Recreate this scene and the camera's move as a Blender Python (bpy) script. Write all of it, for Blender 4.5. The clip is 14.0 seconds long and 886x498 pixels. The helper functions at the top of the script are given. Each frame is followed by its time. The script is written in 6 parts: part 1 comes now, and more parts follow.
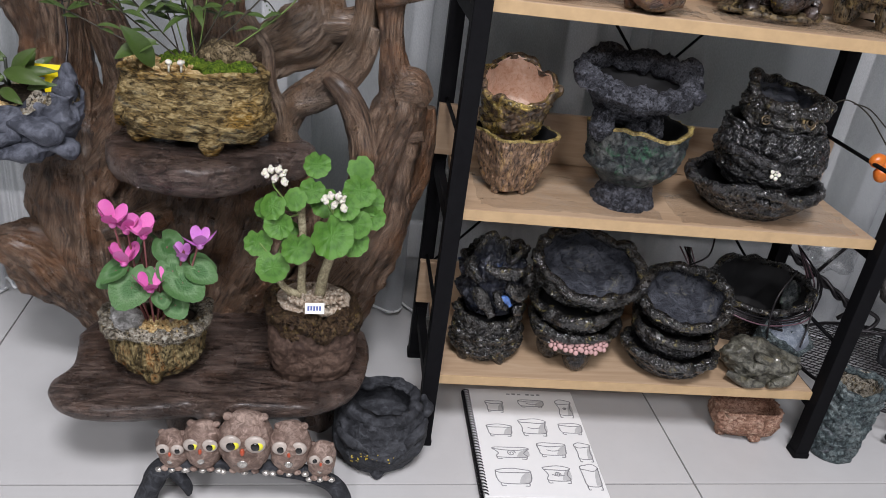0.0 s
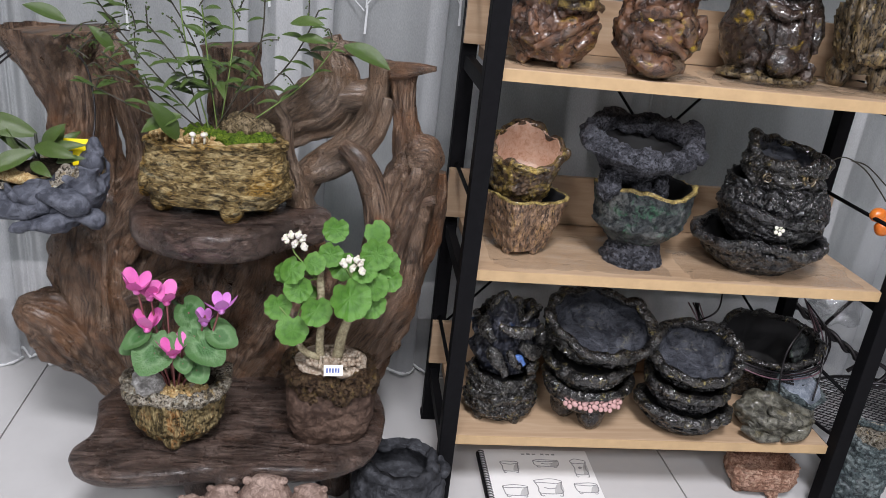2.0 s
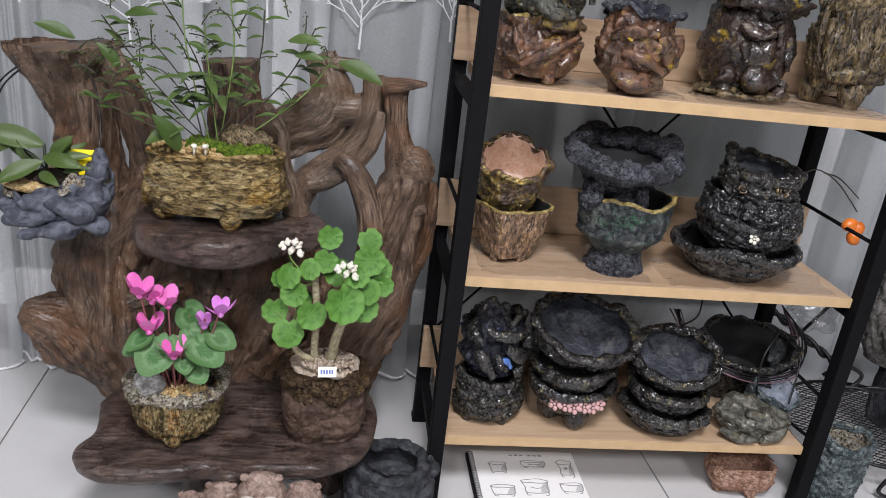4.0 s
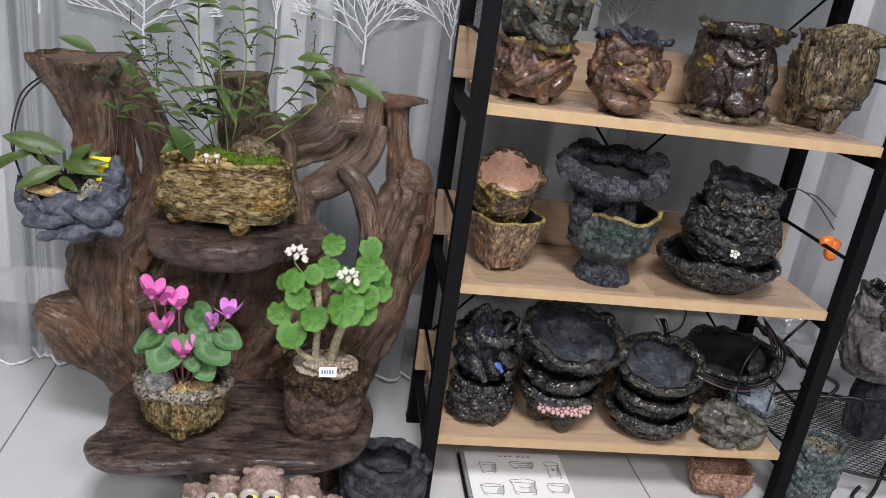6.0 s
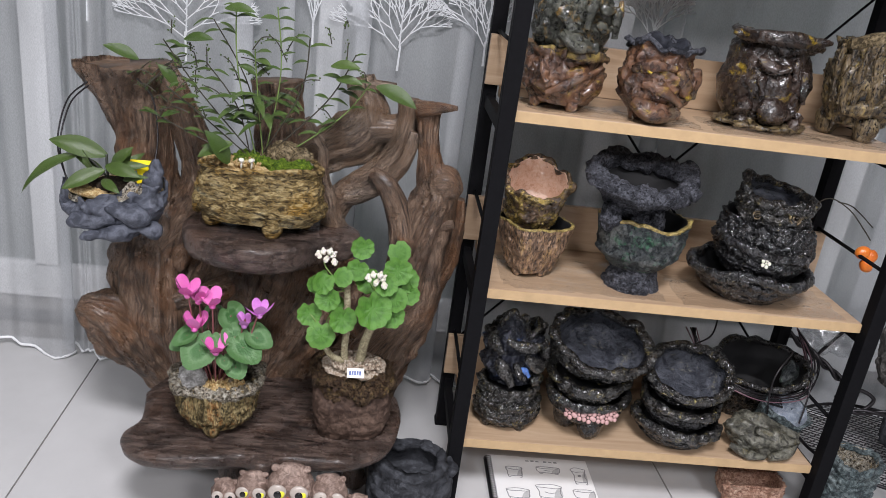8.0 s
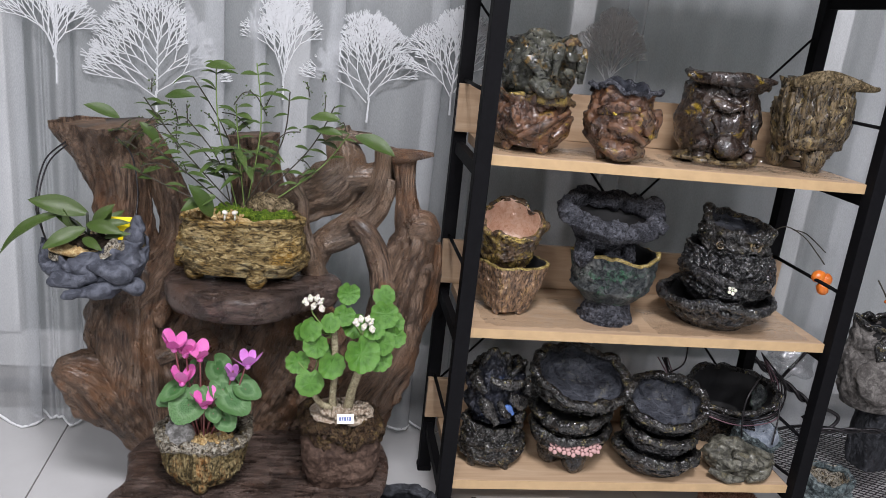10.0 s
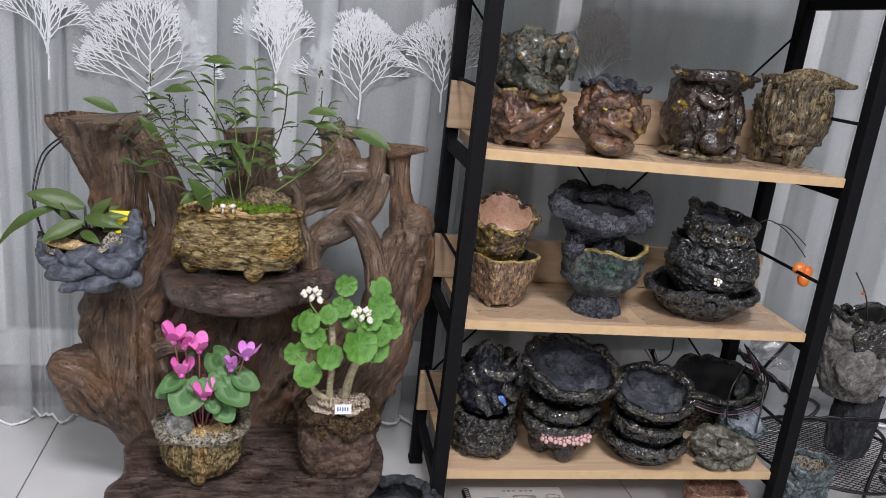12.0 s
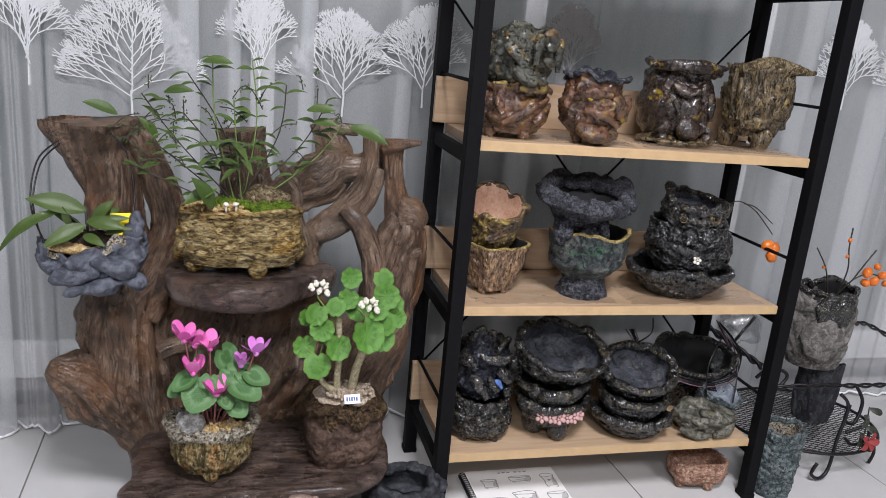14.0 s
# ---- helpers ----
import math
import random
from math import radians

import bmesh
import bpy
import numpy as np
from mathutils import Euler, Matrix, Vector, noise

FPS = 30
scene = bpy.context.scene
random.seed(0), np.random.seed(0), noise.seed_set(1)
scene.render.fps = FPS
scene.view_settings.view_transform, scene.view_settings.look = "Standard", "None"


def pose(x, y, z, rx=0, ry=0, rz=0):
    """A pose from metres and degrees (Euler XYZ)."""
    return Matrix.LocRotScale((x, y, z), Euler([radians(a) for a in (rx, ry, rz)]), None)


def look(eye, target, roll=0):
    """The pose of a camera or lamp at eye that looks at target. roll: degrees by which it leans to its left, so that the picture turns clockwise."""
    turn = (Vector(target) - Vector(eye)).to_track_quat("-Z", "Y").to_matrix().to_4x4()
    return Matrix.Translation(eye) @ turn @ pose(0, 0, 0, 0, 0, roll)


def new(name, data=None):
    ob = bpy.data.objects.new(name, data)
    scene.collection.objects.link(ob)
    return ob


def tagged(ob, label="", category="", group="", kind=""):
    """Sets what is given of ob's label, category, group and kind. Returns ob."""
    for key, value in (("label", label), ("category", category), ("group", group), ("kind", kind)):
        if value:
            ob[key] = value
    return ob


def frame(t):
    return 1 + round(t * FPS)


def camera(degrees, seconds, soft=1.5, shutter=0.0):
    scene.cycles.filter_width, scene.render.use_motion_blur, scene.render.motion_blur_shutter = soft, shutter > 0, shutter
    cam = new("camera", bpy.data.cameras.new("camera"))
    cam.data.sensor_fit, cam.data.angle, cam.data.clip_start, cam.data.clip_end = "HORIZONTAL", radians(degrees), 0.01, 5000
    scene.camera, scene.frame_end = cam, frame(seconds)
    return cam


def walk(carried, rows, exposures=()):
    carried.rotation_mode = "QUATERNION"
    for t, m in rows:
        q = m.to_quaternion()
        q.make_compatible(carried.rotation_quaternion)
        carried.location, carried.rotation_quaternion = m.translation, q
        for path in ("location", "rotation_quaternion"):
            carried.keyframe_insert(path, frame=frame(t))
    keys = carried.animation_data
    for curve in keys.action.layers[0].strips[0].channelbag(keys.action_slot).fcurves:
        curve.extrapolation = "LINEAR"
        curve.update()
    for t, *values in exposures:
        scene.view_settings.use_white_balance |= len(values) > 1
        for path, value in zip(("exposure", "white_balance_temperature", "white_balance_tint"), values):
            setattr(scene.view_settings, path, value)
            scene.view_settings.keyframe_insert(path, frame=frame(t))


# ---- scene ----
cam = camera(60.4, 14.0, 0.7)
PATH = [
    (0, (-0.179, -1.066, 0.922), (0.083, 0.705, 0.029), 7.7),
    (0.5, (-0.189, -1.078, 0.926), (0.07, 0.727, 0.104), 7.1),
    (1, (-0.193, -1.085, 0.928), (0.064, 0.737, 0.143), 6.6),
    (1.5, (-0.197, -1.088, 0.93), (0.055, 0.745, 0.172), 6.3),
    (2, (-0.204, -1.089, 0.929), (0.047, 0.75, 0.184), 6.3),
    (2.5, (-0.202, -1.095, 0.929), (0.048, 0.743, 0.18), 6.3),
    (3, (-0.204, -1.106, 0.93), (0.054, 0.728, 0.175), 6.3),
    (3.5, (-0.2, -1.128, 0.941), (0.057, 0.715, 0.206), 6.3),
    (4, (-0.204, -1.141, 0.946), (0.061, 0.706, 0.226), 6.6),
    (6.5, (-0.22, -1.205, 0.981), (0.057, 0.646, 0.277), 7.9),
    (7, (-0.223, -1.201, 0.985), (0.055, 0.647, 0.274), 7.9),
    (7.5, (-0.205, -1.207, 0.981), (0.028, 0.649, 0.272), 7.6),
    (8, (-0.198, -1.216, 0.986), (-0.026, 0.645, 0.275), 7.6),
    (8.5, (-0.203, -1.227, 0.982), (-0.053, 0.645, 0.293), 7.6),
    (9, (-0.222, -1.236, 0.983), (-0.031, 0.656, 0.363), 6.8),
    (11.5, (-0.286, -1.264, 0.952), (0.079, 0.625, 0.407), 6.5),
    (12, (-0.294, -1.272, 0.957), (0.065, 0.617, 0.409), 6.3),
    (12.5, (-0.326, -1.283, 0.954), (0.048, 0.605, 0.411), 5.5),
    (13, (-0.351, -1.3, 0.955), (0.078, 0.577, 0.414), 5.5),
    (13.5, (-0.376, -1.3, 0.95), (0.101, 0.566, 0.412), 5.4),
    (14, (-0.403, -1.297, 0.941), (0.108, 0.562, 0.408), 5.2),
]
walk(cam, [(t, look(eye, target, roll)) for t, eye, target, roll in PATH], [(0, -0.2), (0.5, 0.0), (14, 0.0)])

# ---- light: a plain room with ceiling panels, closed all round ----
world = bpy.data.worlds.new("room_air")
world.use_nodes = True
world.node_tree.nodes["Background"].inputs[0].default_value = (0.75, 0.85, 1.0, 1)
world.node_tree.nodes["Background"].inputs[1].default_value = 0.005
scene.world = world


def area_lamp(name, x, y, z, sx, sy, watts, colour, aim=None):
    data = bpy.data.lights.new(name, "AREA")
    data.shape, data.size, data.size_y, data.energy, data.color = "RECTANGLE", sx, sy, watts, colour
    ob = new(name, data)
    ob.matrix_world = look((x, y, z), aim if aim else (x, y + 0.001, 0))
    return ob


area_lamp("ceiling_lamp_near", -0.1, -1.55, 2.6, 0.6, 0.6, 92, (0.955, 0.94, 1.0))
area_lamp("ceiling_lamp_far", -1.3, -3.0, 2.6, 0.6, 0.6, 75, (0.955, 0.94, 1.0))
area_lamp("ceiling_lamp_side", 1.1, -3.0, 2.6, 0.6, 0.6, 75, (0.955, 0.94, 1.0))


# ---- materials ----
class Nodes:
    """A small wrapper for writing node materials."""

    def __init__(self, name, rough=0.6, metal=0.0):
        self.mat = bpy.data.materials.new(name)
        self.mat.use_nodes = True
        self.t = self.mat.node_tree
        self.b = self.t.nodes["Principled BSDF"]
        self.b.inputs["Roughness"].default_value = rough
        self.b.inputs["Metallic"].default_value = metal

    def node(self, kind, **values):
        n = self.t.nodes.new(kind)
        for key, value in values.items():
            n.inputs[key].default_value = value
        return n

    def link(self, a, b):
        self.t.links.new(a, b)
        return self

    def coords(self, stretch=(1, 1, 1), attribute=""):
        if attribute:
            src = self.t.nodes.new("ShaderNodeAttribute")
            src.attribute_name = attribute
            out = src.outputs["Vector"]
        else:
            out = self.t.nodes.new("ShaderNodeTexCoord").outputs["Object"]
        m = self.node("ShaderNodeMapping")
        m.inputs["Scale"].default_value = stretch
        self.link(out, m.inputs["Vector"])
        return m.outputs["Vector"]

    def noise(self, vec, scale, detail=6, rough=0.6, dist=0.0):
        n = self.node("ShaderNodeTexNoise", Scale=scale, Detail=detail, Roughness=rough, Distortion=dist)
        self.link(vec, n.inputs["Vector"])
        return n.outputs["Fac"]

    def ramp(self, fac, stops):
        n = self.t.nodes.new("ShaderNodeValToRGB")
        while len(n.color_ramp.elements) < len(stops):
            n.color_ramp.elements.new(0.5)
        for e, (p, c) in zip(n.color_ramp.elements, stops):
            e.position = p
            e.color = (*c, 1) if len(c) == 3 else c
        self.link(fac, n.inputs["Fac"])
        return n.outputs["Color"]

    def mix(self, fac, a, b, mode="MIX"):
        n = self.t.nodes.new("ShaderNodeMix")
        n.data_type, n.blend_type = "RGBA", mode
        for v, s in ((fac, n.inputs["Factor"]), (a, n.inputs["A"]), (b, n.inputs["B"])):
            if isinstance(v, (int, float)):
                s.default_value = v
            elif isinstance(v, tuple):
                s.default_value = (*v, 1)
            else:
                self.link(v, s)
        return n.outputs["Result"]

    def grey(self, fac, lo, hi, p0=0.0, p1=1.0):
        return self.ramp(fac, [(p0, (lo,) * 3), (p1, (hi,) * 3)])

    def bump(self, height, strength=0.5, dist=0.002, after=None):
        n = self.node("ShaderNodeBump", Strength=strength, Distance=dist)
        self.link(height, n.inputs["Height"])
        if after is not None:
            self.link(after, n.inputs["Normal"])
        return n.outputs["Normal"]

    def done(self, colour=None, rough=None, metal=None, normal=None):
        for v, key in ((colour, "Base Color"), (rough, "Roughness"), (metal, "Metallic"), (normal, "Normal")):
            if v is None:
                continue
            if isinstance(v, tuple):
                self.b.inputs[key].default_value = (*v, 1)
            elif isinstance(v, (int, float)):
                self.b.inputs[key].default_value = v
            else:
                self.link(v, self.b.inputs[key])
        return self.mat


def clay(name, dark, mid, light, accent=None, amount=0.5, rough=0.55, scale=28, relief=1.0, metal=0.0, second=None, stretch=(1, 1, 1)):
    """Hand-worked fired clay: pitted relief with shade and highlights painted into its colour, fine grit, and an
    optional accent.
    """
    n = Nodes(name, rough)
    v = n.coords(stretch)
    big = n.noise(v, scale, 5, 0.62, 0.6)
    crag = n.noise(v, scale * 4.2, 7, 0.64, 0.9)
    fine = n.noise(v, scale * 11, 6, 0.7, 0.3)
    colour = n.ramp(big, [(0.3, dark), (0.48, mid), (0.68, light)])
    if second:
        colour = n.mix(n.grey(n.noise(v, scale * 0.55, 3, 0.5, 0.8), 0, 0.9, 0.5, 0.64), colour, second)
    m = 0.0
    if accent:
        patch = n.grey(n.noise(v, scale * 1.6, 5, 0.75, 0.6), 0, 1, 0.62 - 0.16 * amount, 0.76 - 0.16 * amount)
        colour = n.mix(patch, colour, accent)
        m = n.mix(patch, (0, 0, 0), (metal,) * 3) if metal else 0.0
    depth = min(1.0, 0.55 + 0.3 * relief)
    # Shade painted into the pits, light onto the raised parts, following the bumps.
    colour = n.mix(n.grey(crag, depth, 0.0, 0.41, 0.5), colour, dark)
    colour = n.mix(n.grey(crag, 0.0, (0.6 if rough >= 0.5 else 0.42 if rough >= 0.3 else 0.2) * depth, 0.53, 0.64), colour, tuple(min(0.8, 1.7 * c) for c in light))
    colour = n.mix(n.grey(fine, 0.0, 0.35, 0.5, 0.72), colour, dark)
    shiny = rough < 0.4
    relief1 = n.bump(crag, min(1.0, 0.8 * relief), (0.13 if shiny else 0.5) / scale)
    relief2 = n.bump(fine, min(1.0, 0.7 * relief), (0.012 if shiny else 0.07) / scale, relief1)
    n.b.inputs["Specular IOR Level"].default_value = 0.4 if shiny else 0.16
    if shiny:
        wet = n.bump(n.noise(v, scale * 1.8, 2, 0.4, 0.6), 0.8, 0.55 / scale)
        n.b.inputs["Coat Weight"].default_value = 0.85 if rough < 0.25 else 0.55
        n.b.inputs["Coat Roughness"].default_value = 0.14
        n.b.inputs["Coat IOR"].default_value = 1.5
        n.link(wet, n.b.inputs["Coat Normal"])
        return n.done(colour, n.grey(crag, rough - 0.04, rough + 0.16, 0.35, 0.65), m, relief2)
    return n.done(colour, n.grey(crag, rough - 0.16, rough + 0.16, 0.35, 0.65), m, relief2)


def plain(name, colour, rough=0.5, metal=0.0, vary=0.12, scale=60, relief=0.15):
    """A plain surface with slight mottling and relief."""
    n = Nodes(name, rough, metal)
    v = n.coords()
    f = n.noise(v, scale, 5, 0.65)
    lo, hi = tuple(c * (1 - vary) for c in colour), tuple(min(1, c * (1 + vary)) for c in colour)
    return n.done(n.ramp(f, [(0.3, lo), (0.7, hi)]), n.grey(f, rough - 0.06, rough + 0.08), None, n.bump(f, relief, 0.002))


def driftwood(name, dark, mid, light, red, rough=0.42):
    n = Nodes(name, rough)
    g = n.coords((1, 1, 0.16), "grain")
    v = n.coords()
    streak = n.noise(g, 21, 9, 0.7, 2.4)
    fine = n.noise(n.coords((1, 1, 0.07), "grain"), 95, 6, 0.7, 0.5)
    colour = n.ramp(streak, [(0.36, dark), (0.47, mid), (0.62, light)])
    colour = n.mix(n.grey(n.noise(v, 9, 4, 0.6, 0.6), 0, 0.75, 0.48, 0.66), colour, red)
    colour = n.mix(n.grey(fine, 0, 0.7, 0.54, 0.68), colour, dark)
    colour = n.mix(n.grey(n.noise(v, 16, 5, 0.6, 1.0), 0.65, 0, 0.36, 0.52), colour, dark)
    n.b.inputs["Coat Weight"].default_value = 0.25
    n.b.inputs["Coat Roughness"].default_value = 0.28
    b = n.bump(streak, 0.9, 0.03)
    return n.done(colour, n.grey(n.noise(v, 30, 4), rough - 0.14, rough + 0.22, 0.3, 0.7), None, n.bump(fine, 0.9, 0.008, b))


def pale_wood(name):
    n = Nodes(name, 0.38)
    v = n.coords((0.5, 5, 5))
    grain = n.noise(v, 7, 8, 0.6, 1.3)
    fine = n.noise(n.coords((0.6, 30, 30)), 9, 5, 0.7)
    colour = n.ramp(grain, [(0.3, (0.35, 0.235, 0.145)), (0.5, (0.44, 0.31, 0.2)), (0.7, (0.51, 0.375, 0.255))])
    colour = n.mix(n.grey(fine, 0, 0.4, 0.45, 0.75), colour, (0.37, 0.24, 0.14))
    return n.done(colour, n.grey(grain, 0.3, 0.5), None, n.bump(fine, 0.12, 0.001))


def tile_floor(name):
    n = Nodes(name, 0.2)
    v = n.coords()
    f = n.noise(v, 3, 5, 0.6)
    s = n.noise(v, 60, 6, 0.7)
    colour = n.ramp(f, [(0.3, (0.5, 0.495, 0.49)), (0.7, (0.58, 0.575, 0.57))])
    colour = n.mix(n.grey(s, 0, 0.16, 0.55, 0.75), colour, (0.45, 0.43, 0.41))
    return n.done(colour, n.grey(s, 0.16, 0.3), None, n.bump(s, 0.03, 0.001))


def sheer_cloth(name):
    """Sheer curtain: woven white thread with the gaps letting the view through."""
    n = Nodes(name, 0.85)
    v = n.coords((1, 1, 0.25))
    weave = n.noise(v, 900, 2, 0.5)
    soft = n.noise(v, 14, 3, 0.5)
    n.done(n.ramp(soft, [(0.3, (0.7, 0.72, 0.74)), (0.7, (0.78, 0.795, 0.81))]), 0.85)
    clear = n.t.nodes.new("ShaderNodeBsdfTransparent")
    trans = n.node("ShaderNodeBsdfTranslucent", Color=(0.8, 0.83, 0.86, 1))
    m1, m2 = n.t.nodes.new("ShaderNodeMixShader"), n.t.nodes.new("ShaderNodeMixShader")
    m1.inputs[0].default_value = 0.3
    n.link(n.b.outputs[0], m1.inputs[1]).link(trans.outputs[0], m1.inputs[2])
    n.link(n.grey(weave, 0.56, 0.63, 0.35, 0.65), m2.inputs[0])
    n.link(m1.outputs[0], m2.inputs[1]).link(clear.outputs[0], m2.inputs[2])
    n.link(m2.outputs[0], n.t.nodes["Material Output"].inputs[0])
    return n.mat


def leafy(name, base, tip, vein, rough=0.42):
    n = Nodes(name, rough)
    v = n.coords()
    f = n.noise(v, 45, 5, 0.6)
    info = n.t.nodes.new("ShaderNodeObjectInfo")
    colour = n.mix(n.grey(f, 0, 1, 0.3, 0.7), base, tip)
    colour = n.mix(n.grey(info.outputs["Random"], 0, 0.35), colour, vein)
    n.b.inputs["Subsurface Weight"].default_value = 0.12
    n.b.inputs["Subsurface Radius"].default_value = (0.004, 0.008, 0.002)
    return n.done(colour, rough, None, n.bump(n.noise(v, 160, 4), 0.25, 0.002))


MAT_FLOOR = tile_floor("glossy_floor_tile")
MAT_GROUT = plain("tile_grout", (0.22, 0.21, 0.2), 0.8)
# Wall colour kept dark to cut bounce light; walls and ceiling are unseen.
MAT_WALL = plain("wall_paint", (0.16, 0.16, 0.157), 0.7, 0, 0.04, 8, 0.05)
MAT_DULLGLASS = plain("window_dusk", (0.17, 0.19, 0.185), 0.25, 0, 0.06, 3, 0.02)
MAT_FRAMEWHITE = plain("white_window_frame", (0.82, 0.83, 0.83), 0.4, 0, 0.03, 20, 0.03)
MAT_CURTAIN = sheer_cloth("sheer_curtain")
MAT_THREAD = plain("white_embroidery", (0.62, 0.635, 0.65), 0.8, 0, 0.06, 200, 0.4)
MAT_HEM = plain("curtain_hem", (0.8, 0.81, 0.82), 0.8, 0, 0.05, 90, 0.2)
MAT_BLACK = plain("black_steel", (0.006, 0.006, 0.007), 0.6, 0.0, 0.2, 120, 0.08)
MAT_BLACK.node_tree.nodes["Principled BSDF"].inputs["Specular IOR Level"].default_value = 0.06
MAT_BOARD = pale_wood("pale_oak_board")
MAT_EDGE = plain("oak_edging", (0.47, 0.325, 0.175), 0.42, 0, 0.1, 30, 0.06)
MAT_DRIFT = driftwood("driftwood", (0.03, 0.018, 0.012), (0.185, 0.112, 0.072), (0.36, 0.25, 0.175), (0.27, 0.12, 0.05), 0.34)
MAT_DRIFTGREY = driftwood("driftwood_grey", (0.05, 0.032, 0.022), (0.24, 0.165, 0.115), (0.42, 0.32, 0.24), (0.24, 0.14, 0.08), 0.38)
MAT_PLATE = driftwood("dark_slab_wood", (0.018, 0.012, 0.01), (0.12, 0.08, 0.064), (0.24, 0.175, 0.145), (0.14, 0.08, 0.054), 0.27)
MAT_CUT = plain("sawn_end_wood", (0.1, 0.062, 0.038), 0.6, 0, 0.4, 70, 0.5)

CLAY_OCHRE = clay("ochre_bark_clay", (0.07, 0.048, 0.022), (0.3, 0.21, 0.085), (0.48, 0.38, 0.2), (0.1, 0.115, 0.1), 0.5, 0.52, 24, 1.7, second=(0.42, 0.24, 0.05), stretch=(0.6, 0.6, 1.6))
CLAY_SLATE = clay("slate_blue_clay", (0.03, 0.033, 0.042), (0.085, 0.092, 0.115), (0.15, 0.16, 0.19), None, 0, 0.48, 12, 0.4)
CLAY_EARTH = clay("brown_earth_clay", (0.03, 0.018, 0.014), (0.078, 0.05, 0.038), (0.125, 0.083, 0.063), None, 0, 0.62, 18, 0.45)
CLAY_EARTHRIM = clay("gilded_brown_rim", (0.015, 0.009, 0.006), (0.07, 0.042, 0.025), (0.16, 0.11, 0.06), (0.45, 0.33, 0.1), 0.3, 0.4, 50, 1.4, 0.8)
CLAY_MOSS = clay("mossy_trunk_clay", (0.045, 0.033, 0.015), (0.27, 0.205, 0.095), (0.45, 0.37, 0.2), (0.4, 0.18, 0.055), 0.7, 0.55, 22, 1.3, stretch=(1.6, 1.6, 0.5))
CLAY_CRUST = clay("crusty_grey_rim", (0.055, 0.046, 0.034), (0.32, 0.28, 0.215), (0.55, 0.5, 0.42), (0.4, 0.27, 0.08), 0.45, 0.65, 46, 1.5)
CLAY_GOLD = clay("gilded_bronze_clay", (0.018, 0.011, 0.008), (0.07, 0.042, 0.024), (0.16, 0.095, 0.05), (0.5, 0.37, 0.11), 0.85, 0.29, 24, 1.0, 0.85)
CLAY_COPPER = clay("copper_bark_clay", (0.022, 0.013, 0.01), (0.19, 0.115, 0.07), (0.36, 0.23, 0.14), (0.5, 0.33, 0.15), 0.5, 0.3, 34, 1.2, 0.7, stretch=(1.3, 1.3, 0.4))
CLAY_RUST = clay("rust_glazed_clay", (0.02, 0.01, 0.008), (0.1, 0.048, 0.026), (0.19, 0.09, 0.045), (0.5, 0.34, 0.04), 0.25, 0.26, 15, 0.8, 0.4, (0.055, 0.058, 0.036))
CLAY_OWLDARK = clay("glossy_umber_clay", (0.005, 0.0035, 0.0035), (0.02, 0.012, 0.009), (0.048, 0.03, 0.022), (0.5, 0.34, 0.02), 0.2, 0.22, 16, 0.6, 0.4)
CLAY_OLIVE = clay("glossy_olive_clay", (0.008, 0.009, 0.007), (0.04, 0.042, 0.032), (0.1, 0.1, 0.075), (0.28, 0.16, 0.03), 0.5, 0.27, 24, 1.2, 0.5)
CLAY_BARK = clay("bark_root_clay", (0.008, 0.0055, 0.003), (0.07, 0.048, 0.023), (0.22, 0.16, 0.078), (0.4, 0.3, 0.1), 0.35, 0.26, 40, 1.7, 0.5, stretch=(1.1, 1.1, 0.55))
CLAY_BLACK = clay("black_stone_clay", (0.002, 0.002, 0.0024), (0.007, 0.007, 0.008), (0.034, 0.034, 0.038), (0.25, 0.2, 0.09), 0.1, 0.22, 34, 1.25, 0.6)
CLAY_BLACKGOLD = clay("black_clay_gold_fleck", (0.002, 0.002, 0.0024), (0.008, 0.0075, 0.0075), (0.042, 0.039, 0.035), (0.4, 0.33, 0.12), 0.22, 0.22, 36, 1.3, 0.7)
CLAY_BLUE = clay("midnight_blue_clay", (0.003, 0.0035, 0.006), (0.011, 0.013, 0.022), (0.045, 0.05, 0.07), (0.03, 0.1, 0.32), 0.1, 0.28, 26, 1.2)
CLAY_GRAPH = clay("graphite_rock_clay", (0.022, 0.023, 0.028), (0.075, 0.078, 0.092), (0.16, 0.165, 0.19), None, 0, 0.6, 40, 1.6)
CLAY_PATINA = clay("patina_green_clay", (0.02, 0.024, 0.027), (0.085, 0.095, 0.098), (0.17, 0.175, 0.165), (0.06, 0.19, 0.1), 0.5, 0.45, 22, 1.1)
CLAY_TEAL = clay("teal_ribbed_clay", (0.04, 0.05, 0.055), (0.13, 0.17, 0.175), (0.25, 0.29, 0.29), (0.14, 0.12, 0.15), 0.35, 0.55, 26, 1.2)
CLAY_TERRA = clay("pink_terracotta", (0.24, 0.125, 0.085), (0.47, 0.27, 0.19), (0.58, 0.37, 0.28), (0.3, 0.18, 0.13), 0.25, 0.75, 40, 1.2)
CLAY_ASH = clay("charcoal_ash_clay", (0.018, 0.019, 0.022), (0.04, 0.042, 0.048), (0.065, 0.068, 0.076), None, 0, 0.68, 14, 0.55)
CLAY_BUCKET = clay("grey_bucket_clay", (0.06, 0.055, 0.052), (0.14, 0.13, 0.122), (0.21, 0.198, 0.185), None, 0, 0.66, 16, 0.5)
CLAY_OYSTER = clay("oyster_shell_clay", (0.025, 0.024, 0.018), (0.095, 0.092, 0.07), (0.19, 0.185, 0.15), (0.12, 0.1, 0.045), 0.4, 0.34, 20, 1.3)
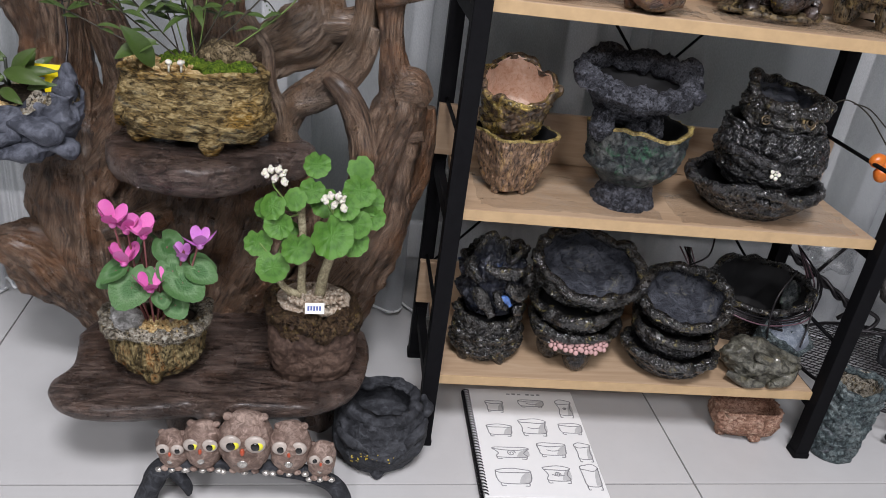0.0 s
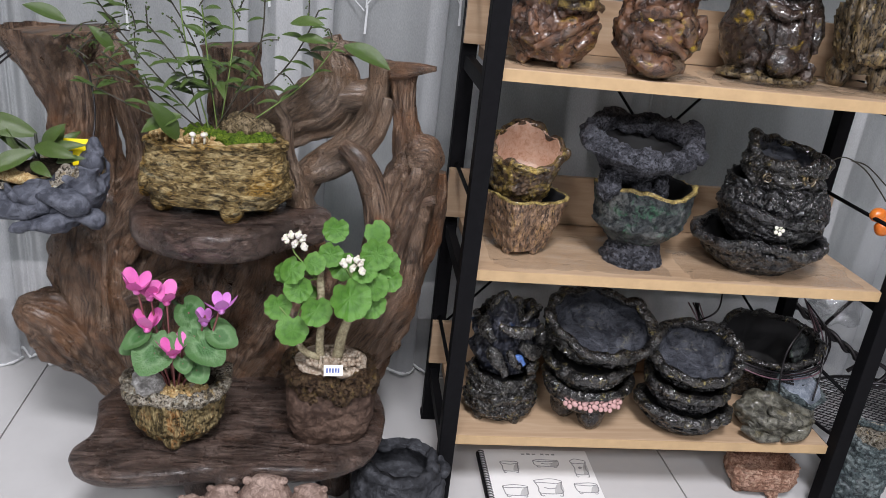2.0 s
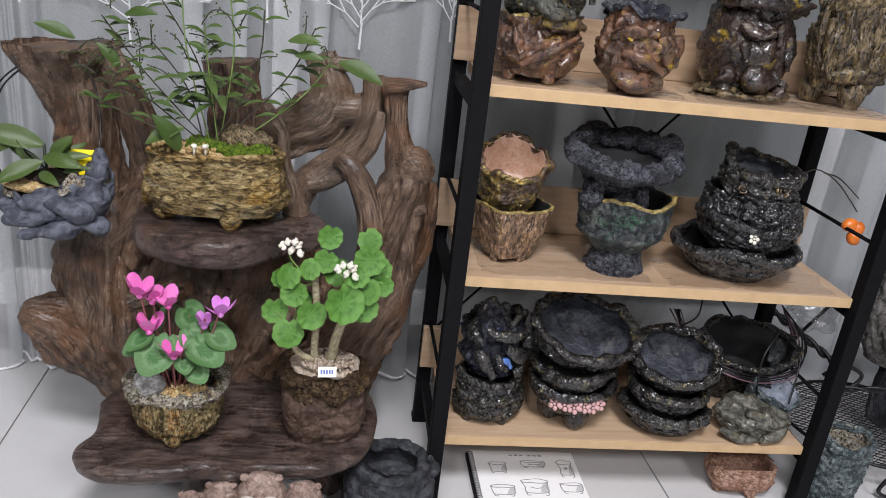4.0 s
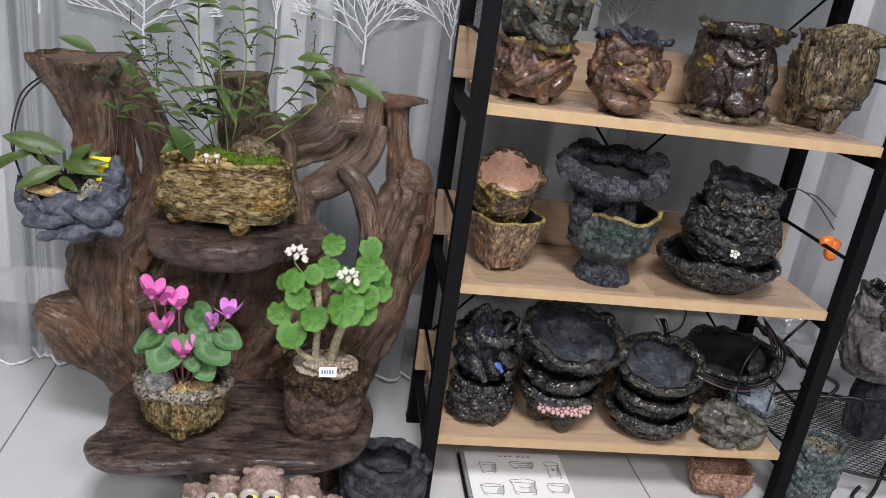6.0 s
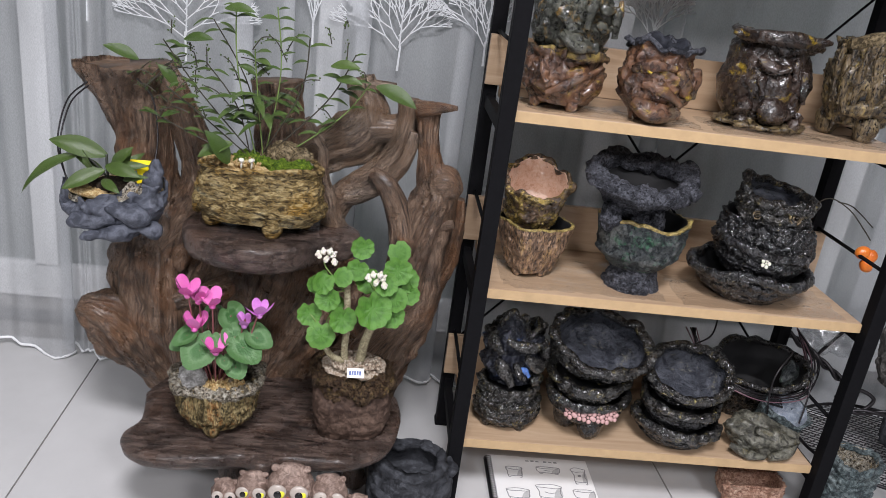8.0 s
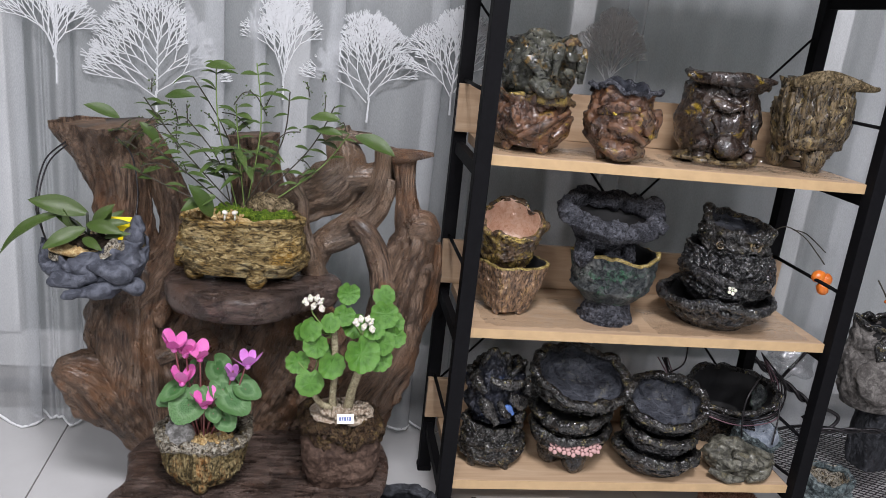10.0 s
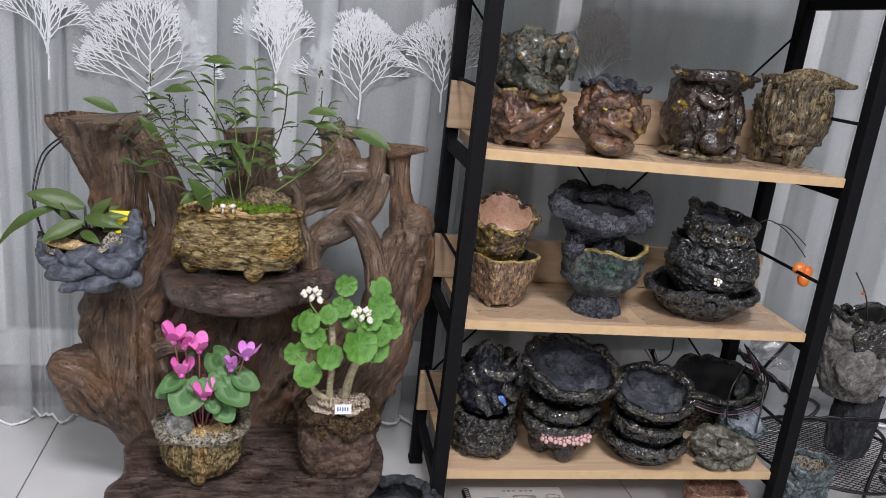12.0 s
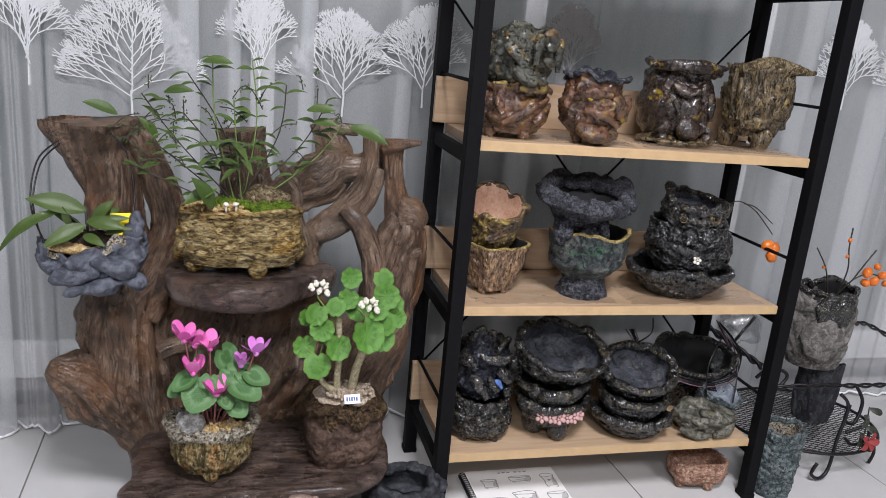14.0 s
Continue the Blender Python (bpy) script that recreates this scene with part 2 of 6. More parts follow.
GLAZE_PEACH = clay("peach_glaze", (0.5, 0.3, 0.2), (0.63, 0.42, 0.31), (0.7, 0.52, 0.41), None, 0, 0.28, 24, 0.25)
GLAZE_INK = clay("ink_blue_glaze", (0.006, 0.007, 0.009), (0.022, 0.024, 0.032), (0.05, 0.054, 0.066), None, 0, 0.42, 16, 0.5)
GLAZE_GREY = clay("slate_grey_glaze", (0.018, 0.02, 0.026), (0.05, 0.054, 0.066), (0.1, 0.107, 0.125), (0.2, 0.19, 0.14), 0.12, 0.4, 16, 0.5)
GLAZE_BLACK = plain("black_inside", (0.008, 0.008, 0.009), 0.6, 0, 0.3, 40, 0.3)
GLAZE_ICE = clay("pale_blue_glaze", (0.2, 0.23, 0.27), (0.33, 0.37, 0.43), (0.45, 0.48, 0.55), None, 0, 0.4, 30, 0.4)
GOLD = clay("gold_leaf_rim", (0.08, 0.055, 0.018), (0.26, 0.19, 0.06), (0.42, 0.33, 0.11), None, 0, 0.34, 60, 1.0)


# ---- builders ----
def thing(name, m, label, category, group="", kind=""):
    ob = new(name)
    ob.empty_display_size = 0.02
    ob.matrix_world = m
    return tagged(ob, label, category, group, kind)


def part(name, shape, material, parent, label=""):
    """Links a bmesh, or a ready mesh, as one object under a thing or a part."""
    if isinstance(shape, bmesh.types.BMesh):
        mesh = bpy.data.meshes.new(name)
        shape.to_mesh(mesh)
        shape.free()
    else:
        mesh = shape
    if not mesh.materials:
        for m in (material if isinstance(material, (list, tuple)) else [material]):
            mesh.materials.append(m)
    ob = new(name, mesh)
    ob.parent = parent
    if label:
        ob["label"] = label
    return ob


def smooth(mesh, on=True):
    mesh.polygons.foreach_set("use_smooth", [on] * len(mesh.polygons))
    return mesh


def box(bm, x0, x1, y0, y1, z0, z1, bevel=0.0):
    made = bmesh.ops.create_cube(bm, size=1, matrix=Matrix.Translation(((x0 + x1) / 2, (y0 + y1) / 2, (z0 + z1) / 2)) @ Matrix.Diagonal((x1 - x0, y1 - y0, z1 - z0, 1)))
    if bevel:
        edges = list({e for v in made["verts"] for e in v.link_edges})
        bmesh.ops.bevel(bm, geom=edges, offset=bevel, segments=2, affect="EDGES", profile=0.6)
    return bm


def lerp(table, u):
    for (a, x), (b, y) in zip(table, table[1:]):
        if u <= b:
            k = (u - a) / (b - a) if b > a else 0
            return x + (y - x) * (3 * k * k - 2 * k ** 3) * 0.5 + (y - x) * k * 0.5
    return table[-1][1]


def rough_noise(p, scale, octaves=4):
    return noise.fractal(Vector(p) * scale, 0.9, 2.1, octaves)


def pot_mesh(name, rx, ry, h, prof, wall=0.007, wave=0.08, lump=0.004, scale=45, seed=0, n=2.0, floor=0.3, seg=170, rings=52, rimlump=1.0, flutes=0, ribs=0):
    """An open hand-built pot: outer wall, uneven lip and inside, in three material slots."""
    verts, faces, slots = [], [], []
    inner = 12

    def where(u, a, inside):
        s = (abs(math.cos(a)) ** n + abs(math.sin(a)) ** n) ** (-1 / n)
        r = lerp(prof, u)
        x, y = rx * r * s * math.cos(a), ry * r * s * math.sin(a)
        rise = 1 + wave * u * u * (rough_noise((math.cos(a), math.sin(a), seed), 1.1, 2) + 0.25 * noise.noise(Vector((5 * math.cos(a), 5 * math.sin(a), seed))))
        z = h * u * rise
        if inside:
            k = max(0.05, 1 - wall / max(0.01, math.hypot(x, y)))
            x, y = x * k, y * k
            d = 0.25 * lump * rough_noise((x + seed, y, z), scale * 0.7, 3)
        else:
            d = lump * rough_noise((x + seed, y, z), scale, 4) * (1 + 0.35 * rimlump * u ** 6) + lump * (0.45 * rough_noise((x, y + seed, z), scale * 2.7, 2) - 0.5 * abs(noise.noise(Vector((x + seed, y, z)) * scale * 2.2)))
            if ribs:
                d += 0.0022 * math.sin(ribs * 6.283 * u + 2 * noise.noise(Vector((2 * math.cos(a), 2 * math.sin(a), u * 3))))
            if flutes:
                d += lump * 0.6 * math.sin(flutes * a + 5 * rough_noise((x, y, z + seed), 18, 2))
        far = max(1e-4, math.hypot(x, y))
        return (x + d * x / far, y + d * y / far, z + 0.5 * d)

    for i in range(rings + 1):
        for j in range(seg):
            verts.append(where(i / rings, 2 * math.pi * j / seg, False))
    for i in range(inner + 1):
        u = 1 - (1 - floor) * i / inner
        for j in range(seg):
            verts.append(where(u, 2 * math.pi * j / seg, True))
    rows = rings + 1 + inner + 1
    for i in range(rows - 1):
        for j in range(seg):
            k = (j + 1) % seg
            faces.append((i * seg + j, i * seg + k, (i + 1) * seg + k, (i + 1) * seg + j))
            slots.append(0 if i < rings - 2 else 1 if i <= rings else 2)
    verts += [(0, 0, 0.0), (0, 0, h * floor)]
    for j in range(seg):
        k = (j + 1) % seg
        faces.append((k, j, len(verts) - 2))
        slots.append(0)
        faces.append(((rows - 1) * seg + j, (rows - 1) * seg + k, len(verts) - 1))
        slots.append(2)
    mesh = bpy.data.meshes.new(name)
    mesh.from_pydata(verts, [], faces)
    mesh.polygons.foreach_set("material_index", slots)
    return smooth(mesh)


def blob_mesh(name, rx, ry, rz, lump=0.003, scale=50, seed=0, level=4):
    bm = bmesh.new()
    bmesh.ops.create_icosphere(bm, subdivisions=level, radius=1)
    for v in bm.verts:
        p = Vector((v.co.x * rx, v.co.y * ry, v.co.z * rz))
        v.co = p + v.co.normalized() * lump * rough_noise((p.x + seed, p.y, p.z), scale, 4)
    mesh = bpy.data.meshes.new(name)
    bm.to_mesh(mesh)
    bm.free()
    return smooth(mesh)


def curve_points(points, steps):
    """A smooth line (Catmull-Rom) through tuples of any length."""
    out = []
    pts = [points[0], *points, points[-1]]
    for i in range(1, len(pts) - 2):
        p0, p1, p2, p3 = (np.array(p, float) for p in pts[i - 1:i + 3])
        for s in range(steps):
            t = s / steps
            out.append(0.5 * (2 * p1 + (p2 - p0) * t + (2 * p0 - 5 * p1 + 4 * p2 - p3) * t * t + (3 * p1 - p0 - 3 * p2 + p3) * t ** 3))
    out.append(np.array(points[-1], float))
    return out


def limb_mesh(name, points, lump=0.25, seg=28, steps=9, seed=0, flat=1.0, scale=14, twist=2.0, cap=None):
    """A gnarled limb swept along x, y, z, radius; 'grain' runs along it. cap: material slot of the ends."""
    line = curve_points(points, steps)
    verts, faces, grain, slots = [], [], [], []
    run, up = 0.0, Vector((0.05, -1, 0.1)).normalized()
    for i, p in enumerate(line):
        a, b = line[max(0, i - 1)][:3], line[min(len(line) - 1, i + 1)][:3]
        way = Vector(b - a).normalized()
        side = way.cross(up).normalized() if way.cross(up).length > 1e-3 else Vector((1, 0, 0))
        up = side.cross(way).normalized()
        if i:
            run += float(np.linalg.norm(np.array(p[:3]) - line[i - 1][:3]))
        r = max(0.001, float(p[3]))
        p = [float(c) for c in p]
        for j in range(seg):
            t = 2 * math.pi * j / seg
            w = t + twist * run
            ridge = rough_noise((math.cos(w) * 2.2, math.sin(w) * 2.2, run * 6 + seed), 1.1, 4) + 0.3 * noise.noise(Vector((math.cos(w) * 7, math.sin(w) * 7, run * 5 + seed)))
            lumpy = rough_noise((p[0] + seed + math.cos(t) * r, p[1] + math.sin(t) * r, p[2]), scale, 3)
            k = r * (1 + lump * ridge + 0.6 * lump * lumpy)
            verts.append(tuple(Vector(p[:3]) + k * (math.cos(t) * side + flat * math.sin(t) * up)))
            grain.append((math.cos(w) * r * 4.5 + seed, math.sin(w) * r * 4.5, run * 2.2))
    for i in range(len(line) - 1):
        for j in range(seg):
            k = (j + 1) % seg
            faces.append((i * seg + j, i * seg + k, (i + 1) * seg + k, (i + 1) * seg + j))
            slots.append(0)
    for end, base in ((0, 0), (1, (len(line) - 1) * seg)):
        verts.append(tuple(line[-end][:3]))
        grain.append((seed, 0, end * 0.3))
        for j in range(seg):
            k = (j + 1) % seg
            faces.append((base + k, base + j, len(verts) - 1) if not end else (base + j, base + k, len(verts) - 1))
            slots.append(1 if cap else 0)
    mesh = bpy.data.meshes.new(name)
    mesh.from_pydata(verts, [], faces)
    mesh.polygons.foreach_set("material_index", slots)
    mesh.attributes.new("grain", "FLOAT_VECTOR", "POINT").data.foreach_set("vector", [c for g in grain for c in g])
    return smooth(mesh)


def tube_mesh(name, points, radius, seg=8, steps=6):
    """A plain round wire, stem or rod through x, y, z (optionally with its own radius)."""
    return limb_mesh(name, [(*p[:3], p[3] if len(p) > 3 else radius) for p in points], 0.0, seg, steps)


# ---- floor, walls and ceiling ----
TILE, GAP, TX, TY = 0.638, 0.0016, -0.168, -0.121
floor = new("floor")
tagged(floor, "off-white glossy tiled floor with thin dark joints", "floor", kind="structure")
bm = bmesh.new()
box(bm, -3.2, 3.2, -4.2, 0.75, -0.06, -0.0035)
part("floor_bed", bm, MAT_GROUT, floor)
bm = bmesh.new()
box(bm, GAP, TILE - GAP, GAP, TILE - GAP, -0.0034, 0, 0.0008)
tile = bpy.data.meshes.new("floor_tile")
bm.to_mesh(tile)
bm.free()
tile.materials.append(MAT_FLOOR)
for i in range(-5, 5):
    for j in range(-6, 1):
        part("floor_tile", tile, MAT_FLOOR, floor).matrix_basis = pose(TX, TY, 0, 0, 0, 2.3) @ pose(i * TILE, j * TILE, 0)


def wall(name, x0, x1, y0, y1, z0, z1, material, label):
    bm = bmesh.new()
    box(bm, x0, x1, y0, y1, z0, z1)
    mesh = bpy.data.meshes.new(name)
    bm.to_mesh(mesh)
    bm.free()
    mesh.materials.append(material)
    return tagged(new(name, mesh), label, "ceiling" if name == "ceiling" else "wall", kind="structure")


# Unseen shell added to close the room, darkened to hold back bounced light.
wall("wall_left", -3.3, -3.2, -4.2, 0.75, 0, 2.7, MAT_WALL, "unseen dark grey side wall closing the room")
wall("wall_right", 3.2, 3.3, -4.2, 0.75, 0, 2.7, MAT_WALL, "unseen dark grey side wall closing the room")
wall("wall_behind", -3.3, 3.3, -4.3, -4.2, 0, 2.7, MAT_WALL, "unseen dark grey rear wall closing the room")
wall("ceiling", -3.3, 3.3, -4.3, 0.85, 2.7, 2.8, MAT_WALL, "unseen dark grey ceiling closing the room")
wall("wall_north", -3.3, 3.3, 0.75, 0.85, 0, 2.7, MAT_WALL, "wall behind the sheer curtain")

# ---- window and sheer curtain ----
WIRE_DARK = plain("dark_rail", (0.06, 0.06, 0.062), 0.4, 0.3, 0.2, 60, 0.1)
window = thing("window_1", pose(0, 0.7, 0), "tall dull window with white frames behind the curtain", "window", kind="structure")
bm = bmesh.new()
box(bm, -3.2, 3.2, 0.0, 0.04, 0.0, 0.1, 0.004)
part("window_sill", bm, MAT_FRAMEWHITE, window)
for i in range(-4, 5):
    bm = bmesh.new()
    box(bm, i * 0.7 + 0.31, i * 0.7 + 0.37, -0.01, 0.045, 0.1, 2.7, 0.004)
    part("window_frame", bm, MAT_FRAMEWHITE, window)
    bm = bmesh.new()
    box(bm, i * 0.7 - 0.33, i * 0.7 + 0.31, 0.02, 0.03, 0.1, 2.7)
    part("pane", bm, MAT_DULLGLASS, window)

# zones of the curtain: start, end, and how deep the cloth is gathered there
ZONES = [(-1.7, -1.3, 0), (-1.3, -1.1, 1), (-1.1, -0.98, 0), (-0.98, -0.865, 1), (-0.865, -0.84, 0), (-0.84, -0.79, 1), (-0.79, -0.6, 0), (-0.6, -0.4, 1), (-0.4, -0.335, 0),
         (-0.335, -0.24, 1), (-0.24, -0.12, 0), (-0.12, 0.06, 1), (0.06, 0.26, 0), (0.26, 0.4, 1), (0.4, 0.93, 0), (0.93, 1.05, 1), (1.05, 1.15, 0), (1.15, 1.3, 1), (1.3, 1.7, 0)]
line = []
for k, (a, b, deep) in enumerate(ZONES):
    rng = random.Random(k + 3)
    if deep:
        x = a
        while x < b - 0.001:
            w = min(b - x, rng.uniform(0.09, 0.15))
            d = rng.uniform(0.02, 0.036)
            line += [(x, 0.0), (x + 0.55 * w, -d), (x + 0.86 * w, -0.2 * d), (x + 0.5 * w, d * 0.6), (x + 0.72 * w, d)]
            x += w
    else:
        steps = max(3, int((b - a) / 0.03))
        line += [(a + (b - a) * s / steps, 0.007 * math.sin(3 * s + k)) for s in range(steps)]
line.append((1.7, 0.0))
line = curve_points(line, 4)
track = thing("floor_track", pose(0, 0.56, 0.0), "dark metal door track along the window", "track", kind="structure")
bm = bmesh.new()
part("rail", box(bm, -3.1, 3.1, 0.0, 0.05, 0.0, 0.012, 0.002), WIRE_DARK, track)
curtain = thing("curtain", pose(0, 0.43, 0), "sheer white floor-length curtain with embroidered trees", "curtain", kind="structure")
LEVELS = 24
verts, faces = [], []
for i in range(LEVELS + 1):
    z = 0.012 + (2.45 - 0.012) * i / LEVELS
    for j, p in enumerate(line):
        sway = 0.006 * noise.noise(Vector((p[0] * 4, z * 1.3, 2)))
        drop = 0.018 * noise.noise(Vector((p[0] * 7, 0, 5))) if i == 0 else 0
        verts.append((p[0] + sway, p[1] * (1.15 - 0.15 * z) + 2 * sway, z + drop))
w = len(line)
for i in range(LEVELS):
    for j in range(w - 1):
        faces.append((i * w + j, i * w + j + 1, (i + 1) * w + j + 1, (i + 1) * w + j))
mesh = bpy.data.meshes.new("cloth")
mesh.from_pydata(verts, [], faces)
part("cloth", smooth(mesh), MAT_CURTAIN, curtain)
part("hem_cord", tube_mesh("hem_cord", [verts[j] for j in range(0, w, 2)], 0.0035, 6, 1), MAT_HEM, curtain, "thick white rolled hem")


def coral_tree(seed, height, spread, level=6):
    """One embroidered tree: flat forked stitches fanning out of a trunk."""
    rng = random.Random(seed)
    verts, faces = [], []

    def stitch(x, z, ang, size, wide, depth):
        x2, z2 = x + size * math.sin(ang), z + size * math.cos(ang)
        px, pz = wide * math.cos(ang), -wide * math.sin(ang)
        b = len(verts)
        y = -0.0006 * depth - 0.0025 * rng.random()
        verts.extend([(x - px, y, z - pz), (x + px, y, z + pz), (x2 + px * 0.8, y, z2 + pz * 0.8), (x2 - px * 0.8, y, z2 - pz * 0.8),
                      (x - px, y + 0.001, z - pz), (x + px, y + 0.001, z + pz), (x2 + px * 0.8, y + 0.001, z2 + pz * 0.8), (x2 - px * 0.8, y + 0.001, z2 - pz * 0.8)])
        faces.extend([(b, b + 1, b + 2, b + 3), (b + 5, b + 4, b + 7, b + 6), (b + 1, b + 5, b + 6, b + 2), (b + 4, b, b + 3, b + 7)])
        if depth <= 0:
            return
        for s in (-1, 1):
            turn = ang + s * rng.uniform(0.12, 0.34) * 1.15 + rng.uniform(-0.1, 0.1)
            stitch(x2, z2, max(-1.5, min(1.5, turn)), size * rng.uniform(0.74, 0.9), wide * 0.93, depth - 1)

    stitch(0, 0, rng.uniform(-0.05, 0.05), height * 0.2, 0.0022, 0)
    for k in range(13):
        a = (1 if k % 2 else -1) * (0.95 - 0.06 * k) * spread + rng.uniform(-0.1, 0.1)
        stitch(0.004 * rng.uniform(-1, 1), height * (0.16 + 0.036 * k), a, height * rng.uniform(0.11, 0.145) * (1.0 - 0.035 * k), 0.0012, level)
    stitch(0, height * 0.18, 0.02, height * 0.45, 0.0016, 0)
    mesh = bpy.data.meshes.new("embroidered_tree")
    mesh.from_pydata(verts, [], faces)
    mesh.materials.append(MAT_THREAD)
    return mesh


for seed, x, z, height, spread, y in ((1, -0.628, 0.72, 0.3, 1.1, -0.014), (2, -0.194, 0.752, 0.265, 0.75, -0.016), (3, -0.372, 0.785, 0.25, 0.3, -0.02), (4, -0.018, 0.785, 0.25, 0.6, -0.036),
                                      (5, -0.815, 0.78, 0.26, 0.35, -0.036), (6, 0.325, 0.84, 0.22, 0.55, -0.036),
                                      (9, 1.1, 0.85, 0.25, 0.6, -0.03), (11, 1.3, 0.8, 0.3, 0.7, -0.034), (12, -1.05, 0.8, 0.3, 0.7, -0.02)):
    part("embroidered_tree", coral_tree(seed, height, spread), MAT_THREAD, curtain).matrix_basis = pose(x, y, z)

# ---- the shelf rack ----
W, D, POST, TOP = 0.70, 0.248, 0.027, 1.42
BOARDS = (0.143, 0.457, 0.772, 1.122)
rack = thing("shelf_rack", pose(0, 0, 0), "black steel shelf rack with pale wooden boards", "shelf rack")
for x in (-POST, W):
    for y in (-0.02, D):
        bm = bmesh.new()
        box(bm, x, x + POST, y, y + POST, 0.006, TOP, 0.002)
        post = part("post", bm, MAT_BLACK, rack)
        bm = bmesh.new()
        box(bm, x - 0.002, x + POST + 0.002, y - 0.002, y + POST + 0.002, 0, 0.012, 0.003)
        part("foot_cap", bm, MAT_BLACK, post)
    for z in BOARDS:
        bm = bmesh.new()
        box(bm, x + 0.006, x + POST - 0.006, 0.007, D, z - 0.044, z - 0.019, 0.002)
        part("side_rail", bm, MAT_BLACK, rack)
        part("side_rod", tube_mesh("side_rod", [(x + POST / 2, 0.0, z + 0.1), (x + POST / 2, D, z + 0.1)], 0.0035, 8, 1), MAT_BLACK, rack)
for z in BOARDS:
    bm = bmesh.new()
    box(bm, 0.002, W - 0.002, 0.0, D - 0.002, z - 0.019, z, 0.0015)
    board = part("board", bm, MAT_BOARD, rack)
    bm = bmesh.new()
    box(bm, 0.002, W - 0.002, -0.0025, -0.0005, z - 0.0185, z - 0.0008, 0.0006)
    part("edge_band", bm, MAT_EDGE, board)
    bm = bmesh.new()
    box(bm, -POST, W + POST, D - 0.014, D - 0.002, z + 0.001, z + 0.094, 0.0015)
    part("back_guard", bm, MAT_BOARD, rack)
for a, b in ((0.0, W), (W, 0.0)):
    part("cross_brace", tube_mesh("cross_brace", [(a, D + 0.02, 0.22), (b, D + 0.02, 1.02)], 0.0026, 8, 1), MAT_BLACK, rack)

